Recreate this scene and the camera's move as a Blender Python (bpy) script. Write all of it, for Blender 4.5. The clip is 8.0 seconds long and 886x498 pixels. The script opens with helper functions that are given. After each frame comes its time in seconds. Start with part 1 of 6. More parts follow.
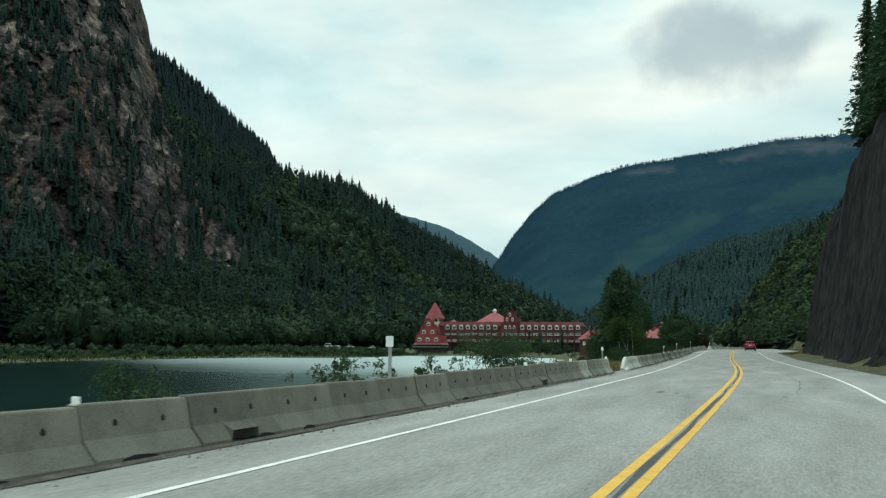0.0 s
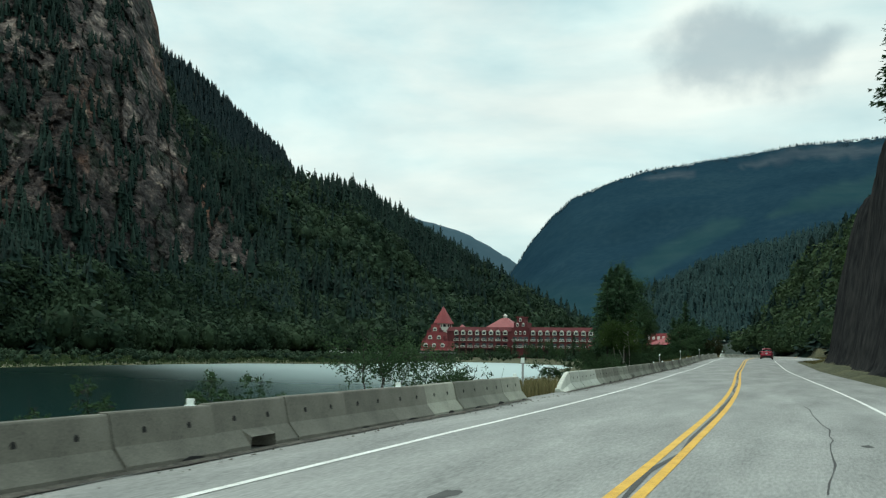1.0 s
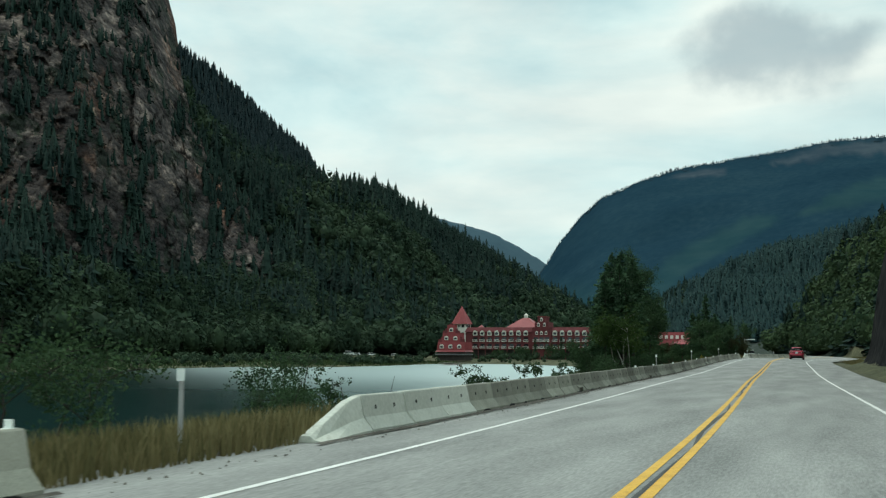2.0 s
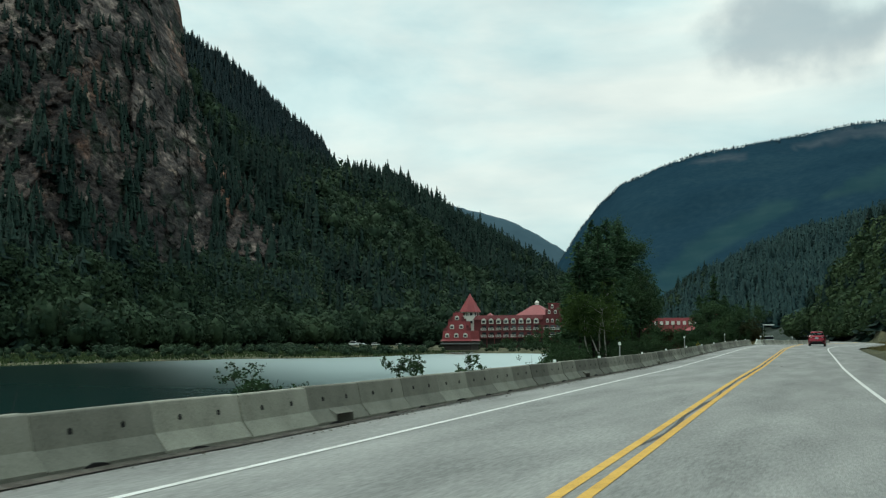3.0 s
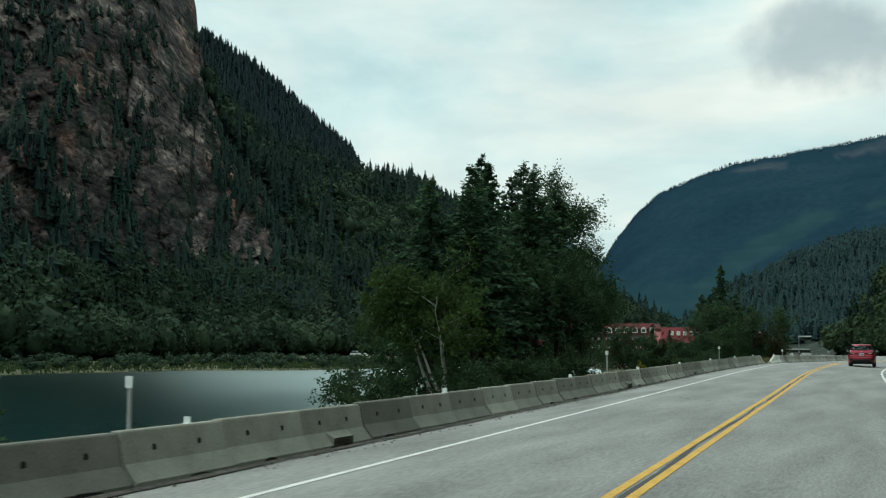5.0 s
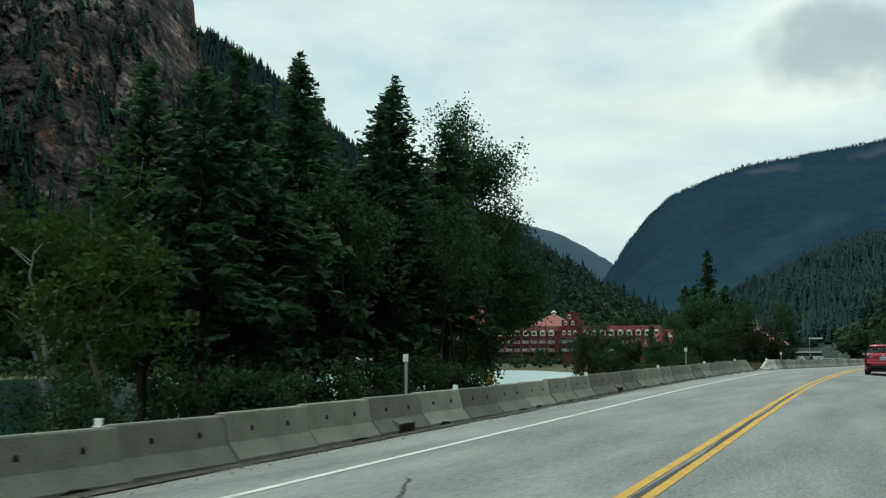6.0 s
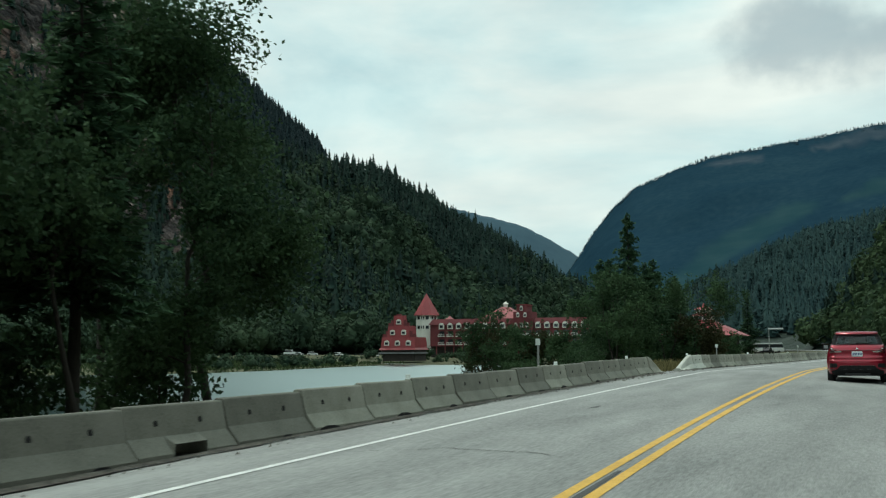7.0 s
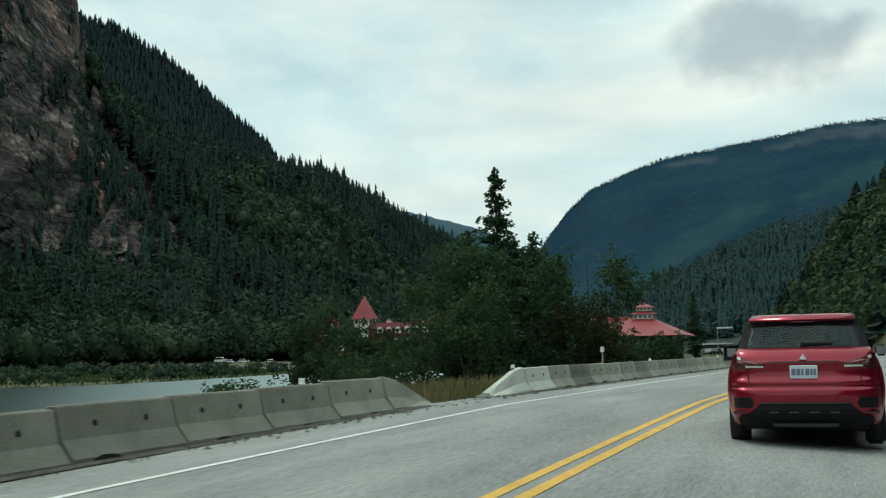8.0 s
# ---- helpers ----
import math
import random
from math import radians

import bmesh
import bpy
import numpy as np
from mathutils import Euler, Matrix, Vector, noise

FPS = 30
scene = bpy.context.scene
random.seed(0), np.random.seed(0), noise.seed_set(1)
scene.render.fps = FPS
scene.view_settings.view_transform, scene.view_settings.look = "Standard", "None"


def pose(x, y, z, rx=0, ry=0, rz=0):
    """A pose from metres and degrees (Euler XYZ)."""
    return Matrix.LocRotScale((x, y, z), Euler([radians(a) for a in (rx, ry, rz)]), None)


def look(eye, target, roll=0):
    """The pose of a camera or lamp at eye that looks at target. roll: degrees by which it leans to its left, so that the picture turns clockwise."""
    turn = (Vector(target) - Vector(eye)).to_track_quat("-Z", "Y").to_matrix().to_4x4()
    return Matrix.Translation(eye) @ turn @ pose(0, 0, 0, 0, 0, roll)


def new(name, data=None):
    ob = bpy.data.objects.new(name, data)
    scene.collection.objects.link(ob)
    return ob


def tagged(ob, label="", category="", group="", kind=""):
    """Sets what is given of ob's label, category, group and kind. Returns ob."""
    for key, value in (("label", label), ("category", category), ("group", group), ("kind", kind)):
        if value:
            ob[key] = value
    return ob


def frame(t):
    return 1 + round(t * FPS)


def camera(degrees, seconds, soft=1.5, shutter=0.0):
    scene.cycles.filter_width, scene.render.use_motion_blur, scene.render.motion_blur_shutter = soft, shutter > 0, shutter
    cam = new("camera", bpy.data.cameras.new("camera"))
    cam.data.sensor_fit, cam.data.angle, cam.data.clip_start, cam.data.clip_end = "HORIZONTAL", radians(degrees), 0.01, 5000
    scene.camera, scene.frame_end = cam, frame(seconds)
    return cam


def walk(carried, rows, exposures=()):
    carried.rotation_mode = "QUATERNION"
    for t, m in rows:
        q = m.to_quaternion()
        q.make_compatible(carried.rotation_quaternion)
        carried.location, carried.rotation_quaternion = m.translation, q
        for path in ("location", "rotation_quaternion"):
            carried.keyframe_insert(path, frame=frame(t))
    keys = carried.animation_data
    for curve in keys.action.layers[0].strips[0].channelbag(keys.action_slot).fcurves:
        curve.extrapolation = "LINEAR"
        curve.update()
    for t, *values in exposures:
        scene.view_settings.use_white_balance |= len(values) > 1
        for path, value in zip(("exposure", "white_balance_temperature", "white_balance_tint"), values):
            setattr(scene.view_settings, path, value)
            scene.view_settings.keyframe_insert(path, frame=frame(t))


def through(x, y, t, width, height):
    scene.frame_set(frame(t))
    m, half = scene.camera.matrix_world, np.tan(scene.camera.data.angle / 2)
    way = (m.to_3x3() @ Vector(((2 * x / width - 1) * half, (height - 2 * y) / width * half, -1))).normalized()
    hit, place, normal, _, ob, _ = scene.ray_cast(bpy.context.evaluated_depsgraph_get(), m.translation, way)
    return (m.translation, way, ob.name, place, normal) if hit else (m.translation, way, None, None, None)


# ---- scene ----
cam = camera(42.8, 8.0, soft=1.25, shutter=0.08)
PATH = [
    (0, (1.400, -16.964, 0.879), (-4.268, 2.139, 2.590), 0.46),
    (0.5, (1.460, -7.261, 0.991), (-4.328, 11.806, 2.711), 0.67),
    (1, (1.596, 2.569, 1.052), (-4.403, 21.562, 2.859), 0.70),
    (2.5, (1.345, 35.170, 1.131), (-5.372, 53.923, 2.917), 0.04),
    (3, (1.145, 45.998, 1.109), (-5.709, 64.715, 2.751), -0.24),
    (3.5, (0.719, 57.586, 1.132), (-6.254, 76.262, 2.736), -0.20),
    (4, (0.329, 68.390, 1.245), (-6.788, 87.005, 2.927), -0.05),
    (5.5, (-0.901, 100.468, 1.442), (-8.527, 118.864, 3.297), 0.20),
    (6, (-1.446, 112.219, 1.452), (-9.130, 130.588, 3.333), 0.12),
    (6.5, (-1.755, 123.849, 1.614), (-9.272, 142.296, 3.403), 0.34),
    (7, (-2.409, 136.156, 1.569), (-9.549, 154.754, 3.341), -0.32),
    (7.5, (-2.661, 147.023, 1.612), (-9.413, 165.767, 3.359), -0.75),
    (8, (-2.707, 159.187, 1.663), (-9.152, 178.031, 3.499), -1.12),
]
walk(cam, [(t, look(eye, aim, roll)) for t, eye, aim, roll in PATH], exposures=[(0, 0.15, 6500, 2.0), (1, 0.14, 6500, 2.0), (2.5, 0.06, 6500, 2.0), (8, 0.05, 6500, 2.0)])

# ---- world, sun ----
def build_world():
    w = bpy.data.worlds.new("overcast_sky")
    scene.world = w
    w.use_nodes = True
    nt = w.node_tree
    nt.nodes.clear()
    N = nt.nodes.new
    L = nt.links.new
    out = N("ShaderNodeOutputWorld")
    sky = N("ShaderNodeTexSky")
    sky.sky_type = 'NISHITA'
    sky.sun_disc = False
    sky.sun_elevation = radians(SUN_UP)
    sky.sun_rotation = radians(SUN_TURN % 360)
    sky.altitude = 500
    clear = N("ShaderNodeBackground")
    clear.inputs[1].default_value = 0.12
    L(sky.outputs[0], clear.inputs[0])
    co = N("ShaderNodeTexCoord")
    flat = N("ShaderNodeMapping")
    flat.inputs["Scale"].default_value = (1.0, 1.0, 3.2)
    L(co.outputs["Generated"], flat.inputs[0])
    big = N("ShaderNodeTexNoise")
    big.inputs["Scale"].default_value = 2.3
    big.inputs["Detail"].default_value = 6
    big.inputs["Roughness"].default_value = 0.55
    big.inputs["Distortion"].default_value = 0.5
    L(flat.outputs[0], big.inputs["Vector"])
    fine = N("ShaderNodeTexNoise")
    fine.inputs["Scale"].default_value = 6.0
    fine.inputs["Detail"].default_value = 7
    L(flat.outputs[0], fine.inputs["Vector"])
    # grey bank of cloud over the valley
    dist = N("ShaderNodeVectorMath")
    dist.operation = 'DISTANCE'
    sub = N("ShaderNodeMapping")
    sub.vector_type = 'POINT'
    az, el = radians(CLOUD[0]), radians(CLOUD[1])
    c = Vector((-math.sin(az) * math.cos(el), math.cos(az) * math.cos(el), math.sin(el)))
    turn = N("ShaderNodeMapping")
    turn.inputs["Scale"].default_value = (1.0, 1.0, 2.3)
    L(co.outputs["Generated"], turn.inputs[0])
    warp = N("ShaderNodeTexNoise")
    warp.inputs["Scale"].default_value = 12.0
    warp.inputs["Detail"].default_value = 9
    L(co.outputs["Generated"], warp.inputs["Vector"])
    wadd = N("ShaderNodeVectorMath")
    wadd.operation = 'MULTIPLY_ADD'
    wadd.inputs[1].default_value = (0.16, 0.16, 0.22)
    L(warp.outputs["Color"], wadd.inputs[0])
    L(turn.outputs[0], wadd.inputs[2])
    dist.inputs[1].default_value = (c.x + 0.08, c.y + 0.08, c.z * 2.3 + 0.11)
    L(wadd.outputs[0], dist.inputs[0])
    bank = N("ShaderNodeMapRange")
    bank.interpolation_type = 'SMOOTHSTEP'
    bank.inputs["From Min"].default_value = 0.094
    bank.inputs["From Max"].default_value = 0.035
    L(dist.outputs["Value"], bank.inputs["Value"])
    tone = N("ShaderNodeValToRGB")
    tone.color_ramp.elements[0].position = 0.32
    tone.color_ramp.elements[0].color = (0.50, 0.70, 0.74, 1)
    tone.color_ramp.elements[1].position = 0.64
    tone.color_ramp.elements[1].color = (0.92, 0.96, 0.91, 1)
    e = tone.color_ramp.elements.new(0.47)
    e.color = (0.70, 0.85, 0.85, 1)
    L(big.outputs[0], tone.inputs[0])
    tone2 = N("ShaderNodeValToRGB")
    tone2.color_ramp.elements[0].position = 0.30
    tone2.color_ramp.elements[0].color = (0.80, 0.83, 0.85, 1)
    tone2.color_ramp.elements[1].position = 0.65
    tone2.color_ramp.elements[1].color = (1.04, 1.03, 1.02, 1)
    L(fine.outputs[0], tone2.inputs[0])
    mul = N("ShaderNodeMix")
    mul.data_type = 'RGBA'
    mul.blend_type = 'MULTIPLY'
    mul.inputs[0].default_value = 1.0
    L(tone.outputs[0], mul.inputs[6])
    L(tone2.outputs[0], mul.inputs[7])
    grey = N("ShaderNodeMix")
    grey.data_type = 'RGBA'
    grey.inputs[7].default_value = (0.33, 0.41, 0.45, 1)
    half = N("ShaderNodeMath")
    half.operation = 'MULTIPLY'
    half.inputs[1].default_value = 0.7
    L(bank.outputs[0], half.inputs[0])
    L(half.outputs[0], grey.inputs[0])
    L(mul.outputs[2], grey.inputs[6])
    cloud = N("ShaderNodeBackground")
    # an overcast sky is brighter overhead
    split = N("ShaderNodeSeparateXYZ")
    L(co.outputs["Generated"], split.inputs[0])
    lift = N("ShaderNodeMapRange")
    lift.interpolation_type = 'SMOOTHSTEP'
    lift.inputs["From Min"].default_value = 0.30
    lift.inputs["From Max"].default_value = 0.95
    lift.inputs["To Min"].default_value = SKY_LEVEL
    lift.inputs["To Max"].default_value = SKY_LEVEL * 1.65
    L(split.outputs["Z"], lift.inputs["Value"])
    L(lift.outputs[0], cloud.inputs[1])
    L(grey.outputs[2], cloud.inputs[0])
    mix = N("ShaderNodeMixShader")
    mix.inputs[0].default_value = 0.90
    L(clear.outputs[0], mix.inputs[1])
    L(cloud.outputs[0], mix.inputs[2])
    L(mix.outputs[0], out.inputs[0])


SUN_TURN = -70.0
SUN_UP = 60.0
CLOUD = (2.9, 14.6)
SKY_LEVEL = 1.0
build_world()
sun = new("sun", bpy.data.lights.new("sun", 'SUN'))
sun.data.energy = 1.0
sun.data.angle = radians(14)
sun.data.color = (1.0, 0.96, 0.90)
_sa, _su = radians(SUN_TURN), radians(SUN_UP)
sun.matrix_world = look((math.sin(_sa) * math.cos(_su), math.cos(_sa) * math.cos(_su), math.sin(_su)), (0, 0, 0))

# ---- helpers for building ----
def part(name, bm, material, parent=None, label="", smooth=False):
    """Link a bmesh as one mesh object, under a thing or a part."""
    me = bpy.data.meshes.new(name)
    bm.to_mesh(me)
    bm.free()
    me.materials.append(material)
    if smooth:
        for p in me.polygons:
            p.use_smooth = True
    ob = new(name, me)
    if parent is not None:
        ob.parent = parent
    if label:
        ob["label"] = label
    return ob


def arrays(name, verts, faces, material, parent=None, smooth=False):
    me = bpy.data.meshes.new(name)
    me.from_pydata(verts, [], faces)
    me.materials.append(material)
    if smooth:
        me.polygons.foreach_set("use_smooth", [True] * len(me.polygons))
    me.update()
    ob = new(name, me)
    if parent is not None:
        ob.parent = parent
    return ob


def tri_mesh(name, v, f, material, parent=None, smooth=False):
    """A mesh from numpy arrays of vertices and triangles."""
    me = bpy.data.meshes.new(name)
    me.vertices.add(len(v))
    me.vertices.foreach_set("co", np.ascontiguousarray(v, dtype=np.float32).ravel())
    n = len(f)
    k = f.shape[1]
    me.loops.add(n * k)
    me.loops.foreach_set("vertex_index", np.ascontiguousarray(f, dtype=np.int32).ravel())
    me.polygons.add(n)
    me.polygons.foreach_set("loop_start", np.arange(0, n * k, k, dtype=np.int32))
    me.polygons.foreach_set("loop_total", np.full(n, k, dtype=np.int32))
    if smooth:
        me.polygons.foreach_set("use_smooth", np.ones(n, dtype=bool))
    me.materials.append(material)
    me.update(calc_edges=True)
    ob = new(name, me)
    if parent is not None:
        ob.parent = parent
    return ob


def thing(name, label, category, group="", m=None, kind=""):
    e = new(name)
    if m is not None:
        e.matrix_world = m
    return tagged(e, label, category, group, kind)


def box(bm, x0, x1, y0, y1, z0, z1, m=None):
    g = bmesh.ops.create_cube(bm, size=1.0)["verts"]
    for v in g:
        v.co = Vector((x0 + (v.co.x + .5) * (x1 - x0), y0 + (v.co.y + .5) * (y1 - y0), z0 + (v.co.z + .5) * (z1 - z0)))
    if m is not None:
        bmesh.ops.transform(bm, matrix=m, verts=g)
    return g


def tube(bm, a, b, r0, r1=None, n=8):
    r1 = r0 if r1 is None else r1
    a, b = Vector(a), Vector(b)
    d = b - a
    g = bmesh.ops.create_cone(bm, cap_ends=True, segments=n, radius1=r0, radius2=r1, depth=d.length)["verts"]
    q = d.to_track_quat("Z", "Y").to_matrix().to_4x4()
    bmesh.ops.transform(bm, matrix=Matrix.Translation((a + b) / 2) @ q, verts=g)
    return g


def bevelled(bm, w=0.01, seg=1):
    bmesh.ops.bevel(bm, geom=bm.edges[:], offset=w, segments=seg, affect='EDGES', clamp_overlap=True)
    return bm


def prism(bm, outline, x0, x1):
    """Extrude an outline of (y, z) along x."""
    a = [bm.verts.new((x0, y, z)) for y, z in outline]
    b = [bm.verts.new((x1, y, z)) for y, z in outline]
    n = len(outline)
    for i in range(n):
        bm.faces.new((a[i], a[(i + 1) % n], b[(i + 1) % n], b[i]))
    bm.faces.new(a[::-1])
    bm.faces.new(b)
    bmesh.ops.recalc_face_normals(bm, faces=bm.faces[:])


# ---- materials ----
def surface(name, colours, scale=4.0, rough=0.8, metal=0.0, bump=0.2, bump_scale=None, detail_scale=None, vary=0.0, spec=0.4, coords="Object", stretch=None, coat=0.0, depth=0.02):
    """Two scales of noise between colours, with a relief. colours: dark, mid, light."""
    m = bpy.data.materials.new(name)
    m.use_nodes = True
    nt = m.node_tree
    b = nt.nodes["Principled BSDF"]
    N, L = nt.nodes.new, nt.links.new
    if coords == "World":
        src = N("ShaderNodeNewGeometry").outputs["Position"]
    else:
        src = N("ShaderNodeTexCoord").outputs["Object"]
    if stretch:
        mp = N("ShaderNodeMapping")
        mp.inputs["Scale"].default_value = stretch
        L(src, mp.inputs[0])
        src = mp.outputs[0]
    n1 = N("ShaderNodeTexNoise")
    n1.inputs["Scale"].default_value = scale
    n1.inputs["Detail"].default_value = 5
    n1.inputs["Roughness"].default_value = 0.6
    L(src, n1.inputs["Vector"])
    n2 = N("ShaderNodeTexNoise")
    n2.inputs["Scale"].default_value = detail_scale or scale * 9
    n2.inputs["Detail"].default_value = 4
    L(src, n2.inputs["Vector"])
    add = N("ShaderNodeMath")
    add.operation = 'MULTIPLY_ADD'
    add.inputs[1].default_value = 0.45
    L(n2.outputs[0], add.inputs[0])
    sc = N("ShaderNodeMath")
    sc.operation = 'MULTIPLY'
    sc.inputs[1].default_value = 0.55
    L(n1.outputs[0], sc.inputs[0])
    L(sc.outputs[0], add.inputs[2])
    ramp = N("ShaderNodeValToRGB")
    cr = ramp.color_ramp
    cr.elements[0].position, cr.elements[1].position = 0.36, 0.64
    cr.elements[0].color, cr.elements[1].color = (*colours[0], 1), (*colours[-1], 1)
    if len(colours) > 2:
        e = cr.elements.new(0.5)
        e.color = (*colours[1], 1)
    L(add.outputs[0], ramp.inputs[0])
    col = ramp.outputs[0]
    if vary:
        oi = N("ShaderNodeObjectInfo")
        hsv = N("ShaderNodeHueSaturation")
        mr = N("ShaderNodeMapRange")
        mr.inputs["To Min"].default_value, mr.inputs["To Max"].default_value = 1 - vary, 1 + vary
        L(oi.outputs["Random"], mr.inputs["Value"])
        L(mr.outputs[0], hsv.inputs["Value"])
        L(col, hsv.inputs["Color"])
        col = hsv.outputs[0]
    L(col, b.inputs["Base Color"])
    b.inputs["Roughness"].default_value = rough
    b.inputs["Metallic"].default_value = metal
    b.inputs["Specular IOR Level"].default_value = spec
    b.inputs["Coat Weight"].default_value = coat
    b.inputs["Coat Roughness"].default_value = 0.06
    if bump:
        n3 = N("ShaderNodeTexNoise")
        n3.inputs["Scale"].default_value = bump_scale or scale * 6
        n3.inputs["Detail"].default_value = 6
        L(src, n3.inputs["Vector"])
        bp = N("ShaderNodeBump")
        bp.inputs["Strength"].default_value = bump
        bp.inputs["Distance"].default_value = depth
        L(n3.outputs[0], bp.inputs["Height"])
        L(bp.outputs[0], b.inputs["Normal"])
    return m


def plain(name, c, rough=0.5, metal=0.0, spec=0.5, glow=0.0):
    m = bpy.data.materials.new(name)
    m.use_nodes = True
    b = m.node_tree.nodes["Principled BSDF"]
    b.inputs["Base Color"].default_value = (*c, 1)
    b.inputs["Roughness"].default_value = rough
    b.inputs["Metallic"].default_value = metal
    b.inputs["Specular IOR Level"].default_value = spec
    if glow:
        b.inputs["Emission Color"].default_value = (*c, 1)
        b.inputs["Emission Strength"].default_value = glow
    return m


def island_leaf(name, dark, light, rough=0.8, through=0.25, scale=0.35, island=0.3):
    """Leaves whose colour changes from clump to clump, with some light passing through."""
    m = bpy.data.materials.new(name)
    m.use_nodes = True
    nt = m.node_tree
    b = nt.nodes["Principled BSDF"]
    N, L = nt.nodes.new, nt.links.new
    g = N("ShaderNodeNewGeometry")
    nz = N("ShaderNodeTexNoise")
    nz.inputs["Scale"].default_value = scale
    nz.inputs["Detail"].default_value = 5
    L(g.outputs["Position"], nz.inputs["Vector"])
    a = N("ShaderNodeMath")
    a.operation = 'MULTIPLY_ADD'
    a.inputs[1].default_value = island
    L(g.outputs["Random Per Island"], a.inputs[0])
    hl = N("ShaderNodeMath")
    hl.operation = 'MULTIPLY'
    hl.inputs[1].default_value = 1.1 - island
    L(nz.outputs[0], hl.inputs[0])
    L(hl.outputs[0], a.inputs[2])
    r = N("ShaderNodeValToRGB")
    r.color_ramp.elements[0].position, r.color_ramp.elements[1].position = 0.25, 0.85
    r.color_ramp.elements[0].color, r.color_ramp.elements[1].color = (*dark, 1), (*light, 1)
    L(a.outputs[0], r.inputs[0])
    L(r.outputs[0], b.inputs["Base Color"])
    b.inputs["Roughness"].default_value = rough
    b.inputs["Specular IOR Level"].default_value = 0.08
    if through:
        t = N("ShaderNodeBsdfTranslucent")
        L(r.outputs[0], t.inputs[0])
        mx = N("ShaderNodeMixShader")
        mx.inputs[0].default_value = through
        L(b.outputs[0], mx.inputs[1])
        L(t.outputs[0], mx.inputs[2])
        L(mx.outputs[0], nt.nodes["Material Output"].inputs[0])
    return m


def rock_material():
    """Bare cliff: grey-brown stone with pale scars, rusty streaks and cracks."""
    m = bpy.data.materials.new("cliff_rock")
    m.use_nodes = True
    nt = m.node_tree
    b = nt.nodes["Principled BSDF"]
    N, L = nt.nodes.new, nt.links.new
    # beds run back into the mountain: long along that way, short across it
    face = N("ShaderNodeMapping")
    face.inputs["Rotation"].default_value = (0, 0, radians(-36))
    L(N("ShaderNodeNewGeometry").outputs["Position"], face.inputs[0])
    deep = N("ShaderNodeMapping")
    deep.inputs["Scale"].default_value = (1, 0.3, 1)
    L(face.outputs[0], deep.inputs[0])
    pos = deep.outputs[0]

    def nz(scale, stretch, detail=6, rough=0.62):
        mp = N("ShaderNodeMapping")
        mp.inputs["Scale"].default_value = stretch
        L(pos, mp.inputs[0])
        t = N("ShaderNodeTexNoise")
        t.inputs["Scale"].default_value = scale
        t.inputs["Detail"].default_value = detail
        t.inputs["Roughness"].default_value = rough
        L(mp.outputs[0], t.inputs["Vector"])
        return t.outputs[0]

    def ramp(src, stops):
        r = N("ShaderNodeValToRGB")
        r.color_ramp.elements[0].position, r.color_ramp.elements[0].color = stops[0][0], (*stops[0][1], 1)
        r.color_ramp.elements[1].position, r.color_ramp.elements[1].color = stops[-1][0], (*stops[-1][1], 1)
        for p, c in stops[1:-1]:
            r.color_ramp.elements.new(p).color = (*c, 1)
        L(src, r.inputs[0])
        return r.outputs[0]

    def mix(fac, a, c, how='MIX'):
        x = N("ShaderNodeMix")
        x.data_type, x.blend_type = 'RGBA', how
        if isinstance(fac, float):
            x.inputs[0].default_value = fac
        else:
            L(fac, x.inputs[0])
        L(a, x.inputs[6])
        L(c, x.inputs[7])
        return x.outputs[2]
    base = ramp(nz(0.030, (1, 1, 1), 12, 0.72), [(0.36, (0.012, 0.011, 0.0115)), (0.46, (0.038, 0.033, 0.033)), (0.54, (0.084, 0.072, 0.068)), (0.65, (0.22, 0.19, 0.17))])
    grit = ramp(nz(0.22, (1, 1, 1), 9, 0.7), [(0.34, (0.35, 0.35, 0.37)), (0.50, (0.95, 0.95, 0.95)), (0.64, (1.9, 1.8, 1.72))])
    rust = ramp(nz(0.024, (1, 1, 0.6), 10, 0.68), [(0.53, (0, 0, 0)), (0.62, (0.75, 0.75, 0.75))])
    rustc = ramp(nz(0.16, (1, 1, 0.8), 8), [(0.36, (0.060, 0.034, 0.026)), (0.66, (0.23, 0.125, 0.085))])
    scar = ramp(nz(0.034, (1, 1, 0.8), 11, 0.7), [(0.605, (0, 0, 0)), (0.66, (1, 1, 1))])
    tan = ramp(nz(0.30, (1, 1, 0.9), 8), [(0.40, (0.10, 0.078, 0.062)), (0.66, (0.36, 0.30, 0.24))])
    moss = ramp(nz(0.042, (1, 1, 0.7), 11, 0.72), [(0.535, (0, 0, 0)), (0.575, (1, 1, 1))])
    mossc = ramp(nz(0.5, (1, 1, 1), 8, 0.7), [(0.35, (0.006, 0.011, 0.009)), (0.7, (0.026, 0.037, 0.022))])
    col = mix(rust, base, rustc)
    col = mix(scar, col, tan)
    col = mix(1.0, col, grit, 'MULTIPLY')
    col = mix(moss, col, mossc)
    # broken angular blocks, leaning with the beds
    wn = N("ShaderNodeTexNoise")
    wn.inputs["Scale"].default_value = 0.09
    wn.inputs["Detail"].default_value = 5
    L(pos, wn.inputs["Vector"])
    warp = N("ShaderNodeVectorMath")
    warp.operation = 'MULTIPLY_ADD'
    warp.inputs[1].default_value = (5, 5, 5)
    L(wn.outputs["Color"], warp.inputs[0])
    L(pos, warp.inputs[2])
    lean = N("ShaderNodeMapping")
    lean.inputs["Rotation"].default_value = (0.1, 0.55, 0.1)
    lean.inputs["Scale"].default_value = (1, 1, 1.5)
    L(warp.outputs[0], lean.inputs[0])

